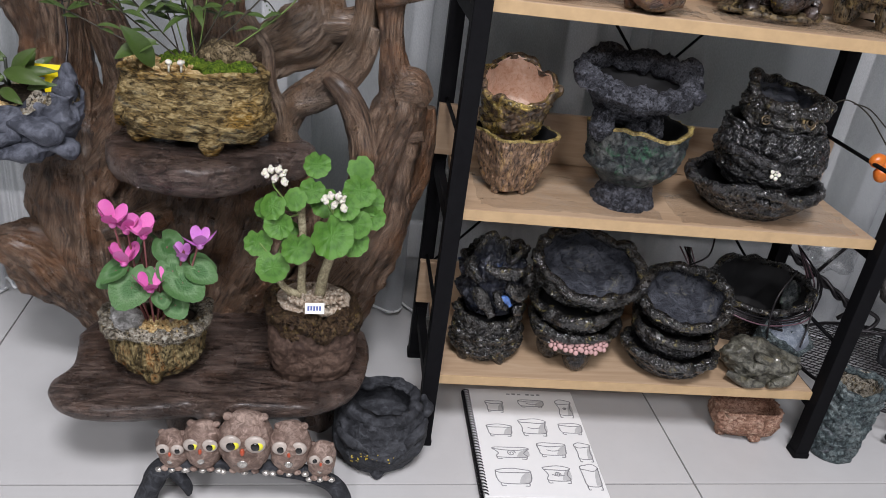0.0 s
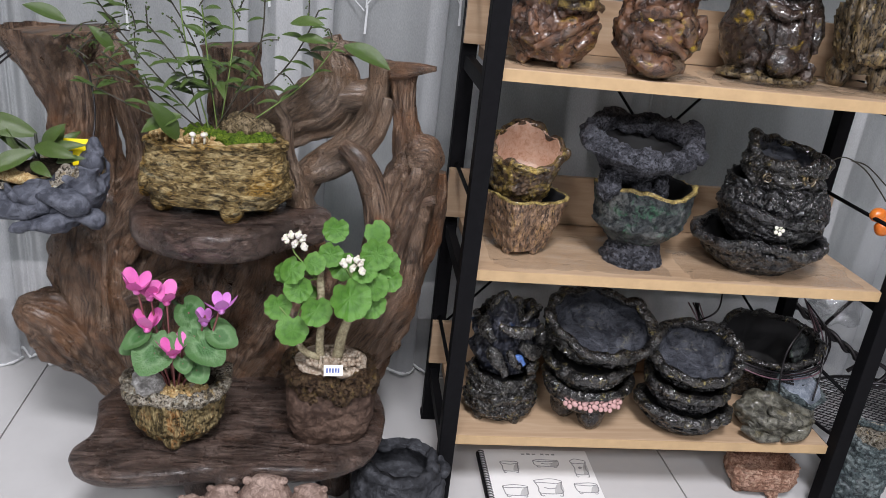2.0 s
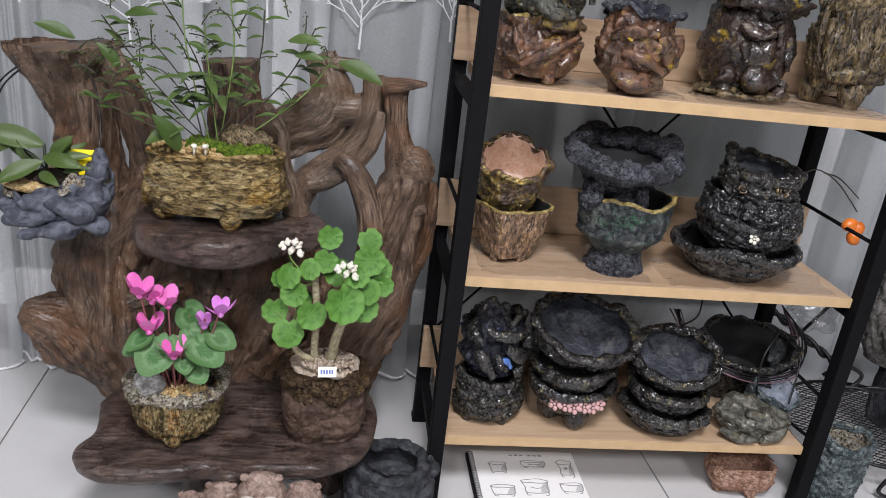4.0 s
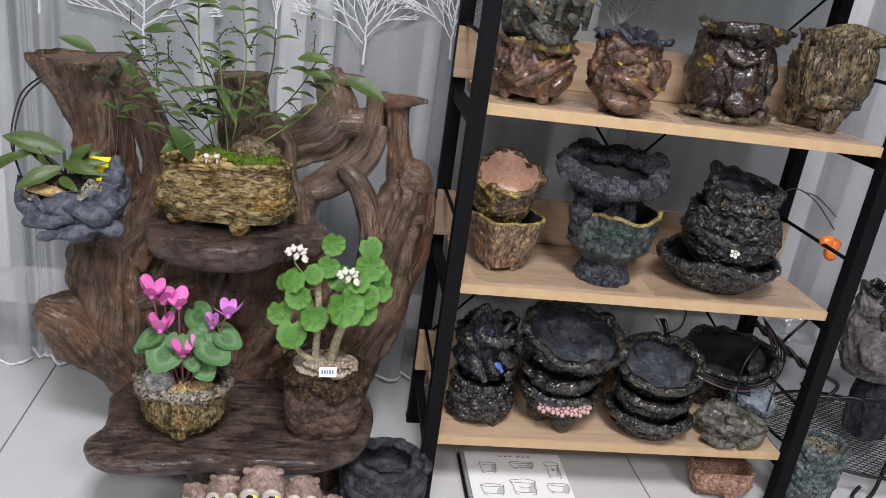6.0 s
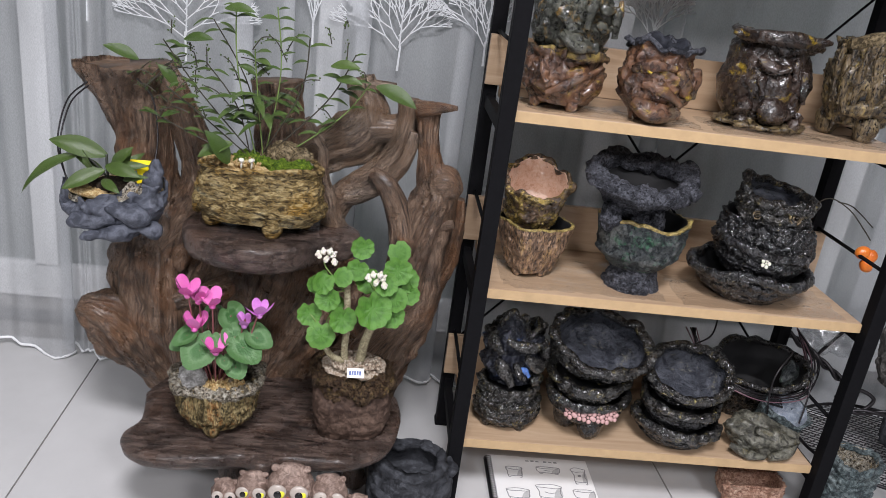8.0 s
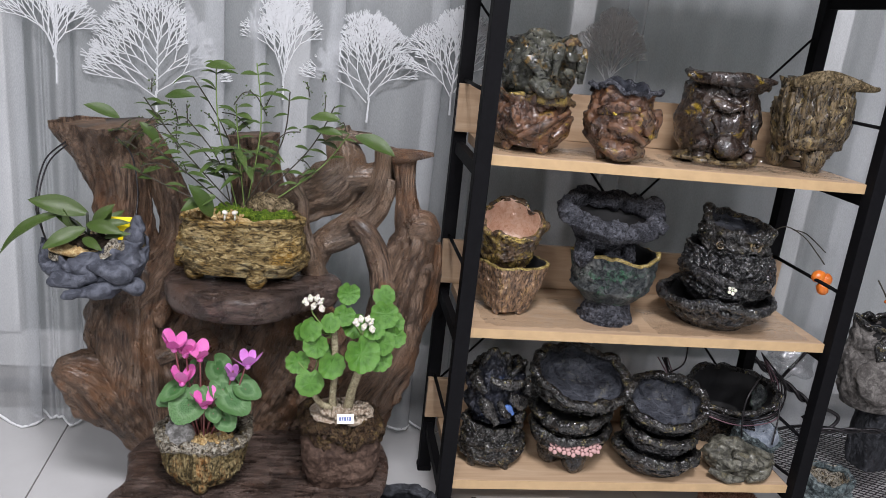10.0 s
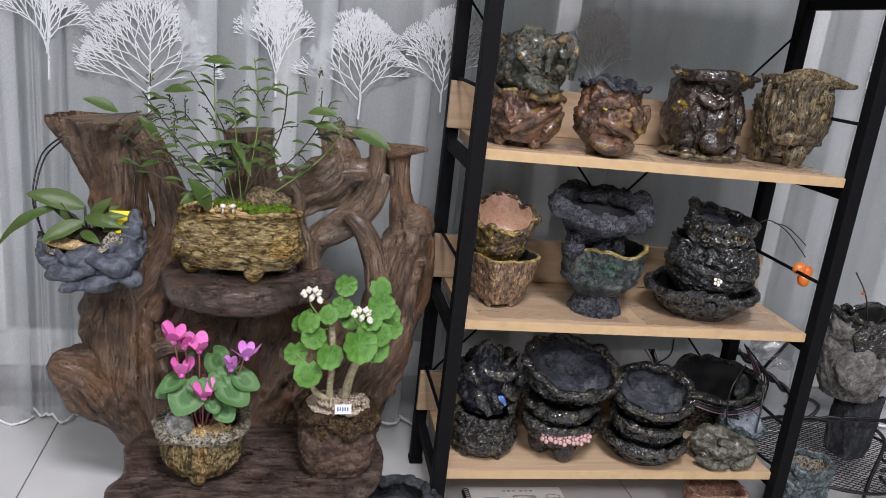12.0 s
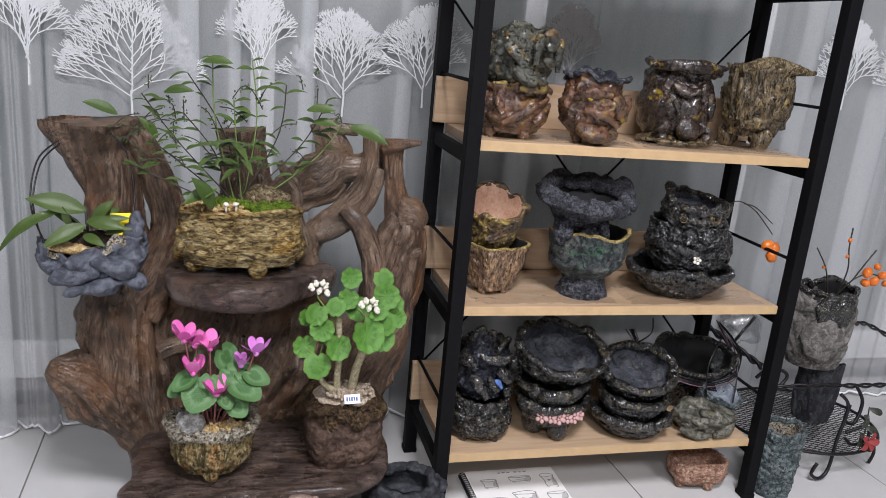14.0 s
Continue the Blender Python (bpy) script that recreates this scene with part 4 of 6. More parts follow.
# ---- small makers for plants and trimmings ----
def round_leaf_mesh(name, scallops=9, depth=0.05, cup=0.18, notch=0.25, seed=0, tip=0.0):
    """A unit round leaf, stalk notch towards -y, facing +z; 'leafpos' holds radius and turn."""
    rng = random.Random(seed)
    verts, faces, pos = [(0, -0.05, 0)], [], [(0, 0, 0)]
    n, rings = 54, 6
    lean = rng.uniform(-0.2, 0.2)
    for i in range(1, rings + 1):
        k = i / rings
        for j in range(n):
            a = 2 * math.pi * j / n
            r = k * (1 + depth * k * abs(math.sin(scallops * a / 2)) - depth)
            gap = abs((a + math.pi / 2 + math.pi) % (2 * math.pi) - math.pi)
            r *= 1 - notch * math.exp(-(gap / 0.22) ** 2)
            far = abs((a - math.pi / 2 + math.pi) % (2 * math.pi) - math.pi)
            r *= 1 + tip * math.exp(-(far / 0.5) ** 2)
            z = cup * k * k + 0.02 * k * math.cos(scallops * a) + lean * k * k * math.cos(a) + 0.05 * k * noise.noise(Vector((2 * math.cos(a), 2 * math.sin(a), seed)))
            verts.append((r * math.cos(a), r * math.sin(a), z))
            pos.append((k, a, 0))
    for j in range(n):
        faces.append((0, 1 + j, 1 + (j + 1) % n))
    for i in range(rings - 1):
        for j in range(n):
            k = (j + 1) % n
            faces.append((1 + i * n + j, 1 + (i + 1) * n + j, 1 + (i + 1) * n + k, 1 + i * n + k))
    mesh = bpy.data.meshes.new(name)
    mesh.from_pydata(verts, [], faces)
    mesh.attributes.new("leafpos", "FLOAT_VECTOR", "POINT").data.foreach_set("vector", [c for p in pos for c in p])
    return smooth(mesh)


def long_leaf_mesh(name, wide=0.13, droop=0.35, fold=0.25, seed=0, steps=14):
    """A unit pointed leaf along +y from its stalk, with a folded midrib."""
    verts, faces, pos = [], [], []
    for i in range(steps + 1):
        t = i / steps
        w = wide * (math.sin(math.pi * min(1, t * 0.98 + 0.02)) ** 0.8) * (1 - 0.25 * t) if wide < 0.3 else wide * math.sin(math.pi * min(0.985, 0.08 + 0.9 * t)) ** 0.55 * (0.55 + 0.45 * t)
        z = 0.12 * math.sin(t * 2.2) - droop * t * t
        for s in (-1, -0.5, 0, 0.5, 1):
            verts.append((s * w, t, z + fold * abs(s) * w + 0.01 * noise.noise(Vector((s, t * 5, seed)))))
            pos.append((abs(s), t, 0))
    for i in range(steps):
        for j in range(4):
            a = i * 5 + j
            faces.append((a, a + 1, a + 6, a + 5))
    mesh = bpy.data.meshes.new(name)
    mesh.from_pydata(verts, [], faces)
    mesh.attributes.new("leafpos", "FLOAT_VECTOR", "POINT").data.foreach_set("vector", [c for p in pos for c in p])
    return smooth(mesh)


def aim(at, way, face=(0, -0.5, 0.85), size=1.0):
    """A matrix that lays a unit leaf's +y along way and its +z towards face."""
    y = Vector(way).normalized()
    x = y.cross(Vector(face)).normalized()
    z = x.cross(y)
    m = Matrix((x, y, z)).transposed().to_4x4()
    return Matrix.Translation(at) @ m @ Matrix.Scale(size, 4)


def banded_leaf(name, inner, band, edge, rough=0.4):
    n = Nodes(name, rough)
    src = n.t.nodes.new("ShaderNodeAttribute")
    src.attribute_name = "leafpos"
    split = n.t.nodes.new("ShaderNodeSeparateXYZ")
    n.link(src.outputs["Vector"], split.inputs[0])
    f = n.noise(n.coords(), 3.5, 5, 0.65)
    wob = n.node("ShaderNodeMath")
    wob.operation = "MULTIPLY_ADD"
    n.link(f, wob.inputs[0])
    wob.inputs[1].default_value = 0.5
    n.link(split.outputs["X"], wob.inputs[2])
    colour = n.ramp(wob.outputs[0], [(0.3, inner), (0.62, inner), (0.78, band), (1.0, edge)])
    wave = n.node("ShaderNodeMath")
    wave.operation = "SINE"
    mul = n.node("ShaderNodeMath")
    mul.operation = "MULTIPLY"
    mul.inputs[1].default_value = 9.0
    n.link(split.outputs["Y"], mul.inputs[0]).link(mul.outputs[0], wave.inputs[0])
    colour = n.mix(n.grey(wave.outputs[0], 0, 0.16, 0.8, 1.0), colour, tuple(min(1, c * 1.6) for c in inner))
    n.b.inputs["Subsurface Weight"].default_value = 0.1
    n.b.inputs["Subsurface Radius"].default_value = (0.003, 0.006, 0.002)
    return n.done(colour, rough, None, n.bump(n.noise(n.coords(), 9, 5), 0.3, 0.02))


def film_like(name, clear=0.86, rough=0.08, tint=(0.95, 0.96, 0.97)):
    n = Nodes(name, rough)
    gloss = n.node("ShaderNodeBsdfGlossy", Roughness=rough)
    through_ = n.node("ShaderNodeBsdfTransparent", Color=(*tint, 1))
    m = n.t.nodes.new("ShaderNodeMixShader")
    m.inputs[0].default_value = clear
    b = n.bump(n.noise(n.coords(), 40, 5, 0.6, 1.0), 0.8, 0.004)
    n.link(b, gloss.inputs["Normal"])
    n.link(gloss.outputs[0], m.inputs[1]).link(through_.outputs[0], m.inputs[2]).link(m.outputs[0], n.t.nodes["Material Output"].inputs[0])
    return n.mat


LEAF_GER = banded_leaf("geranium_leaf", (0.062, 0.175, 0.017), (0.045, 0.135, 0.012), (0.085, 0.21, 0.03), 0.45)
LEAF_CYC = banded_leaf("cyclamen_leaf", (0.04, 0.12, 0.03), (0.12, 0.22, 0.095), (0.07, 0.16, 0.05), 0.42)
LEAF_BUSH = leafy("bush_leaf", (0.028, 0.055, 0.011), (0.055, 0.095, 0.018), (0.1, 0.15, 0.035), 0.4)
LEAF_ORCHID = leafy("orchid_leaf", (0.04, 0.072, 0.016), (0.07, 0.11, 0.025), (0.05, 0.08, 0.018), 0.33)
LEAF_DARK = leafy("dark_shoot", (0.02, 0.025, 0.018), (0.035, 0.04, 0.03), (0.03, 0.03, 0.02), 0.4)
PETAL_PINK = leafy("magenta_petal", (0.52, 0.04, 0.27), (0.68, 0.14, 0.45), (0.74, 0.3, 0.58), 0.55)
PETAL_LILAC = leafy("lilac_petal", (0.5, 0.14, 0.5), (0.62, 0.24, 0.62), (0.66, 0.3, 0.66), 0.5)
PETAL_WHITE = leafy("white_petal", (0.55, 0.53, 0.45), (0.68, 0.66, 0.59), (0.62, 0.59, 0.48), 0.55)
PETAL_BLUSH = plain("pink_clay_flower", (0.5, 0.3, 0.29), 0.5, 0, 0.12, 200, 0.2)
STEM_GREEN = plain("green_stem", (0.13, 0.2, 0.05), 0.5, 0, 0.2, 80, 0.2)
STEM_PALE = clay("pale_woody_stem", (0.16, 0.13, 0.08), (0.34, 0.3, 0.19), (0.44, 0.4, 0.27), None, 0, 0.6, 60, 0.5)
STEM_DARK = plain("dark_twig", (0.035, 0.03, 0.02), 0.6, 0, 0.3, 90, 0.3)
STEM_RED = plain("reddish_stalk", (0.2, 0.07, 0.07), 0.5, 0, 0.2, 90, 0.2)
WIRE = plain("dark_wire", (0.02, 0.018, 0.02), 0.35, 0.5, 0.2, 200, 0.1)
WIRE_PINK = plain("mauve_wire", (0.16, 0.09, 0.11), 0.35, 0.3, 0.2, 200, 0.1)
GRAVEL = clay("tan_gravel", (0.3, 0.17, 0.06), (0.52, 0.36, 0.16), (0.66, 0.52, 0.3), None, 0, 0.75, 60, 0.8)
GRAVEL_GREY = clay("pale_gravel", (0.24, 0.17, 0.12), (0.46, 0.37, 0.28), (0.6, 0.52, 0.42), None, 0, 0.75, 60, 0.8)
MOSS = clay("green_moss", (0.03, 0.06, 0.008), (0.1, 0.17, 0.015), (0.2, 0.27, 0.03), None, 0, 0.8, 120, 1.6)
SOIL = clay("dark_soil", (0.012, 0.009, 0.006), (0.035, 0.026, 0.018), (0.07, 0.05, 0.035), None, 0, 0.8, 120, 1.6)
ROCK = clay("pale_grey_rock", (0.2, 0.195, 0.185), (0.4, 0.39, 0.375), (0.54, 0.53, 0.51), None, 0, 0.75, 30, 0.8)
ROCK_TAN = clay("tan_craggy_rock", (0.06, 0.045, 0.025), (0.2, 0.15, 0.08), (0.34, 0.27, 0.17), None, 0, 0.7, 40, 1.5)
PAPER = plain("white_paper", (0.8, 0.8, 0.79), 0.7, 0, 0.02, 40, 0.03)
PENCIL = plain("pencil_grey", (0.27, 0.27, 0.28), 0.6, 0, 0.25, 160, 0.1)
PENCIL_WASH = plain("pencil_shading", (0.5, 0.5, 0.5), 0.7, 0, 0.15, 60, 0.05)
YELLOW = plain("yellow_plastic", (0.85, 0.68, 0.0), 0.4, 0, 0.04, 60, 0.05)
INK = plain("blue_ink", (0.06, 0.1, 0.3), 0.6, 0, 0.1, 100, 0.05)
FILM = film_like("clear_plastic_film", 0.74, 0.16)
BAG = film_like("cloudy_plastic_bag", 0.72, 0.2)
BERRY = leafy("orange_berry", (0.6, 0.13, 0.015), (0.75, 0.22, 0.03), (0.5, 0.1, 0.02), 0.3)
RED_FLOWER = leafy("dull_red_flower", (0.22, 0.02, 0.025), (0.32, 0.04, 0.04), (0.3, 0.06, 0.05), 0.55)
OWL_CLAY = clay("mauve_grey_clay", (0.1, 0.066, 0.052), (0.22, 0.155, 0.128), (0.33, 0.25, 0.21), None, 0, 0.5, 26, 0.35)
OWL_WHITE = plain("white_glaze", (0.4, 0.35, 0.31), 0.3, 0, 0.2, 60, 0.1)
OWL_YELLOW = plain("lemon_glaze", (0.75, 0.72, 0.05), 0.35, 0, 0.1, 60, 0.1)
YELLOW_GLAZE = clay("yellow_glaze", (0.2, 0.12, 0.01), (0.5, 0.36, 0.02), (0.6, 0.48, 0.05), None, 0, 0.3, 90, 1.0)
OWL_BLACK = plain("black_glaze", (0.008, 0.008, 0.008), 0.15, 0, 0.1, 60, 0.02)
OWL_RED = plain("red_brown_glaze", (0.4, 0.07, 0.03), 0.3, 0, 0.1, 60, 0.05)
OWL_SILVER = plain("silver_mosaic", (0.45, 0.43, 0.4), 0.25, 0.7, 0.3, 200, 0.2)


def scatter(name, material, parent, x, y, z, rx, ry, count, size, seed, rise=0.5, label=""):
    """A heap of small stones, as one part of kind stuff."""
    rng = random.Random(seed)
    bm = bmesh.new()
    for _ in range(count):
        a, r = rng.uniform(0, 6.28), math.sqrt(rng.random())
        s = size * rng.uniform(0.6, 1.3)
        m = pose(x + rx * r * math.cos(a), y + ry * r * math.sin(a), z + size * rise * rng.random(), rng.uniform(0, 90), rng.uniform(0, 90), rng.uniform(0, 90))
        bmesh.ops.create_icosphere(bm, subdivisions=1, radius=s, matrix=m @ Matrix.Diagonal((1, rng.uniform(0.6, 1), rng.uniform(0.5, 0.9), 1)))
    ob = part(name, bm, material, parent, label)
    ob["kind"] = "stuff"
    return ob


def near(kind, x, z, y=None):
    """The pot of this kind that stands nearest to a place."""
    return min((o for o in scene.objects if o.parent is None and o.name.split(".")[0] == kind),
               key=lambda o: (o.matrix_world.translation - Vector((x, o.matrix_world.translation.y if y is None else y, z))).length)


def trim(parent, name, mesh, material, m, label=""):
    """Fixes a part, placed in the room, under a thing that may be tilted."""
    ob = part(name, mesh, material, parent, label)
    ob.matrix_basis = parent.matrix_world.inverted() @ m
    return ob


bpy.context.view_layer.update()

# ---- cyclamen ----
cyc_pot = near("clay_planter", -0.445, 0.175)
trim(cyc_pot, "stone", blob_mesh("stone", 0.027, 0.022, 0.03, 0.009, 45, 3), ROCK, pose(-0.487, -0.092, 0.287, 10, 35, -15), "pale grey stone pressed into the soil")
trim(cyc_pot, "soil", blob_mesh("soil", 0.068, 0.056, 0.016, 0.004, 60, 4), SOIL, pose(-0.445, -0.055, 0.265), "dark potting soil")
scatter("gravel", GRAVEL, cyc_pot, 0.018, -0.036, 0.104, 0.04, 0.026, 300, 0.0042, 5, 2.0, "ochre gravel chips")
scatter("gravel", GRAVEL_GREY, cyc_pot, 0.026, -0.026, 0.104, 0.012, 0.008, 16, 0.004, 6, 2.0)
cyclamen = thing("cyclamen", pose(-0.445, -0.065, 0.255), "pink cyclamen in bloom with silver-marbled leaves", "potted plant")
CYC0 = Vector((-0.445, -0.065, 0.255))
leaf_a = [round_leaf_mesh("leaf", 22, 0.03, 0.1, 0.4, s, 0.28) for s in range(3)]
for k, (x, y, z, r, fx, fz) in enumerate(((-0.464, -0.115, 0.362, 0.034, -0.1, 0.6), (-0.489, -0.1, 0.381, 0.024, -0.5, 0.7), (-0.392, -0.1, 0.367, 0.034, 0.35, 0.8), (-0.372, -0.08, 0.377, 0.026, 0.6, 0.9),
                                       (-0.423, -0.06, 0.405, 0.028, 0.1, 1.2), (-0.449, -0.1, 0.374, 0.02, 0.0, 0.5), (-0.502, -0.09, 0.36, 0.018, -0.7, 0.5), (-0.402, -0.11, 0.333, 0.022, 0.3, 0.4),
                                       (-0.421, -0.115, 0.346, 0.016, 0.2, 0.6), (-0.41, -0.085, 0.378, 0.028, 0.2, 1.0), (-0.44, -0.03, 0.395, 0.026, 0.0, 1.3), (-0.47, -0.04, 0.385, 0.025, -0.4, 1.2), (-0.38, -0.03, 0.36, 0.024, 0.6, 1.0))):
    p = Vector((x, y, z))
    out = (p - CYC0)
    out.z = -0.035
    ob = part("leaf", leaf_a[k % 3], LEAF_CYC, cyclamen)
    ob.matrix_basis = cyclamen.matrix_world.inverted() @ aim(p, out, (fx, -0.75, fz), r * 0.93)
    part("leaf_stalk", tube_mesh("leaf_stalk", [tuple(Vector((0.1 * (p - CYC0).x, 0.1 * (p - CYC0).y, 0))), tuple(0.5 * (p - CYC0) + Vector((0, 0, 0.01))), tuple(p - CYC0)], 0.0016, 6, 4), STEM_RED, cyclamen)
petal = long_leaf_mesh("petal", 0.4, -0.15, 0.12, 2, 12)
for k, (x, y, z, s, tone) in enumerate(((-0.492, -0.09, 0.462, 0.033, 0), (-0.449, -0.09, 0.446, 0.034, 0), (-0.476, -0.1, 0.405, 0.034, 0), (-0.437, -0.115, 0.372, 0.034, 0), (-0.37, -0.08, 0.432, 0.033, 1), (-0.395, -0.08, 0.41, 0.026, 1), (-0.474, -0.085, 0.45, 0.026, 0))):
    base = Vector((x, y, z - 0.012)) - CYC0
    tip = base + Vector((0, 0, -0.002))
    flower = part("flower", blob_mesh("flower", 0.006, 0.006, 0.006, 0.001, 90, k, 2), PETAL_PINK if not tone else PETAL_LILAC, cyclamen)
    flower.matrix_basis = Matrix.Translation(base)
    rng = random.Random(k + 40)
    for i in range(5):
        a = 2 * math.pi * i / 5 + rng.uniform(-0.3, 0.3)
        sweep = rng.uniform(0.25, 0.8)
        way = Vector((sweep * math.cos(a), sweep * math.sin(a), 1))
        ob = part("petal", petal, PETAL_LILAC if tone else PETAL_PINK, flower)
        if not petal.materials[0].name.startswith("lilac" if tone else "magenta"):
            ob.data = petal.copy()
            ob.data.materials.clear()
            ob.data.materials.append(PETAL_LILAC if tone else PETAL_PINK)
        ob.matrix_basis = aim((0, 0, 0), way, (math.cos(a), math.sin(a), 0.1), s * rng.uniform(0.85, 1.15))
    part("flower_stalk", tube_mesh("flower_stalk", [(0.15 * base.x, 0.15 * base.y, 0), tuple(Vector((0.7 * base.x, 0.7 * base.y, 0.6 * base.z))), tuple(Vector((base.x, base.y, base.z + 0.01))), tuple(tip)], 0.0016, 6, 5), STEM_RED, cyclamen)

# ---- geranium ----
ger_pot = near("clay_planter", -0.212, 0.175)
trim(ger_pot, "soil", blob_mesh("soil", 0.06, 0.05, 0.014, 0.004, 60, 4), GRAVEL_GREY, pose(-0.212, -0.034, 0.304))
scatter("gravel", GRAVEL_GREY, ger_pot, 0.0, -0.024, 0.142, 0.046, 0.032, 320, 0.004, 9, 2.5, "pale gravel round the stems")
for k in range(9):
    a = math.pi + 0.35 + k * 0.33
    trim(ger_pot, "ruffle", blob_mesh("ruffle", 0.025, 0.014, 0.02, 0.012, 45, k * 3.3), CLAY_EARTHRIM, pose(-0.212 + 0.064 * math.cos(a), -0.03 + 0.057 * math.sin(a), 0.29 - 0.009 * (k % 3), 0, 0, math.degrees(a) + 90))
ger = thing("geranium", pose(-0.212, -0.05, 0.30), "bright green geranium with small white flower heads", "potted plant")
GER0 = Vector((-0.212, -0.05, 0.30))


def ger_place(x, y, z):
    return tuple(Vector((x, y, z)) - GER0)


for pts in ([(-0.222, -0.05, 0.3, 0.008), (-0.231, -0.06, 0.346, 0.0065), (-0.23, -0.065, 0.41, 0.006), (-0.236, -0.065, 0.485, 0.006)], [(-0.204, -0.05, 0.3, 0.009), (-0.198, -0.06, 0.365, 0.008), (-0.186, -0.065, 0.417, 0.007), (-0.182, -0.065, 0.48, 0.005)],
            [(-0.225, -0.055, 0.325, 0.006), (-0.25, -0.07, 0.342, 0.0055), (-0.266, -0.075, 0.366, 0.005), (-0.272, -0.08, 0.395, 0.004)]):
    part("stem", limb_mesh("stem", [(*ger_place(*p[:3]), p[3]) for p in pts], 0.12, 12, 8, p[0]), STEM_PALE, ger)
leaf_g = [round_leaf_mesh("leaf", 9, 0.09, s, 0.28, k) for k, s in enumerate((0.2, -0.12, 0.28))]
for k, (x, z, r, y) in enumerate(((-0.215, 0.549, 0.025, -0.06), (-0.276, 0.488, 0.027, -0.08), (-0.264, 0.461, 0.027, -0.085), (-0.295, 0.427, 0.026, -0.08), (-0.271, 0.397, 0.031, -0.1), (-0.237, 0.43, 0.03, -0.095), (-0.22, 0.512, 0.024, -0.07), (-0.243, 0.503, 0.022, -0.085),
                                (-0.188, 0.458, 0.041, -0.105), (-0.151, 0.517, 0.031, -0.07), (-0.151, 0.47, 0.028, -0.085), (-0.154, 0.436, 0.029, -0.075), (-0.135, 0.493, 0.028, -0.05), (-0.151, 0.54, 0.026, -0.04), (-0.128, 0.471, 0.024, -0.06), (-0.2, 0.49, 0.028, -0.06), (-0.255, 0.44, 0.022, -0.06), (-0.17, 0.5, 0.026, -0.09), (-0.29, 0.47, 0.02, -0.05))):
    rng = random.Random(k + 7)
    p = Vector((x, y, z)) - GER0
    ob = part("leaf", leaf_g[k % 3], LEAF_GER, ger)
    spin = rng.uniform(-0.5, 0.5)
    ob.matrix_basis = aim(p, (spin, -0.2, -1 + rng.uniform(0, 0.5)), (rng.uniform(-0.45, 0.45), -1.0, rng.uniform(0.35, 1.3)), r * 0.82)
    hub = Vector((-0.236, -0.065, 0.47)) - GER0 if x < -0.21 and z > 0.45 else Vector((-0.27, -0.08, 0.39)) - GER0 if x < -0.22 else Vector((-0.182, -0.065, 0.46)) - GER0
    part("leaf_stalk", tube_mesh("leaf_stalk", [tuple(hub), tuple((hub + p) / 2 + Vector((0, -0.004, 0.006))), tuple(p + Vector((0, 0.002, 0)))], 0.0014, 6, 4), STEM_GREEN, ger)
floret = blob_mesh("floret", 0.0052, 0.0045, 0.005, 0.0045, 170, 2, 4)
for x, z, y in ((-0.273, 0.536, -0.08), (-0.187, 0.511, -0.1)):
    base = Vector((x, y, z)) - GER0
    part("flower_stalk", tube_mesh("flower_stalk", [tuple(Vector((-0.236 if x < -0.2 else -0.182, -0.065, 0.47)) - GER0), tuple(base - Vector((0.0, 0, 0.02))), tuple(base)], 0.0014, 6, 4), STEM_GREEN, ger)
    for k, (dx, dz) in enumerate(((-0.014, 0.002), (0.0, -0.003), (0.012, 0.005), (0.006, 0.012), (-0.006, 0.01), (0.014, -0.006))):
        part("floret", floret, PETAL_WHITE, ger).matrix_basis = pose(base.x + dx, base.y - 0.004 * (k % 2), base.z + dz, 40 * k, 25 * k, 60 * k)
tag = thing("plant_label", pose(-0.21, -0.094, 0.322, 60, 0, 4), "small white card label with blue scribble", "label")
bm = bmesh.new()
part("card", box(bm, -0.014, 0.014, -0.008, 0.008, 0, 0.0012, 0.0005), PAPER, tag)
for k in range(5):
    bm = bmesh.new()
    part("writing", box(bm, -0.0105 + k * 0.0042, -0.0077 + k * 0.0042, -0.0035 + 0.0006 * (k % 2), 0.0035, 0.0013, 0.0017), INK, tag)

# ---- ochre planter: rock, moss, gravel, mushrooms and the bush ----
och = near("clay_planter", -0.405, 0.495)
trim(och, "rock", blob_mesh("rock", 0.047, 0.028, 0.026, 0.012, 40, 6), ROCK_TAN, pose(-0.367, 0.06, 0.617, 0, -8, 0), "craggy tan rock on the soil")
trim(och, "soil", blob_mesh("soil", 0.098, 0.05, 0.014, 0.004, 60, 4), GRAVEL, pose(-0.405, 0.042, 0.6), "tan sand and gravel")
scatter("gravel", GRAVEL, och, -0.04, -0.02, 0.117, 0.055, 0.03, 260, 0.003, 19, 1.5)
for k, (x, y, r) in enumerate(((-0.43, 0.06, 0.022), (-0.37, 0.02, 0.024), (-0.335, 0.03, 0.018), (-0.4, 0.03, 0.018), (-0.44, 0.04, 0.014))):
    trim(och, "moss", blob_mesh("moss", r, r * 0.8, 0.012, 0.006, 160, k), MOSS, pose(x, y, 0.612))
for k, (x, y) in enumerate(((-0.402, -0.002), (-0.386, 0.0))):
    shroom = thing("mushroom_ornament", pose(x, y, 0.613), "tiny white toadstool ornament stuck in the moss", "ornament", "toadstools in the moss")
    part("stalk", tube_mesh("stalk", [(0, 0, 0), (0.0005, 0, 0.012)], 0.0016, 8, 2), PETAL_WHITE, shroom)
    part("cap", blob_mesh("cap", 0.0048, 0.0048, 0.0036, 0.0012, 160, k, 3), PETAL_WHITE, shroom).matrix_basis = pose(0, 0, 0.014)
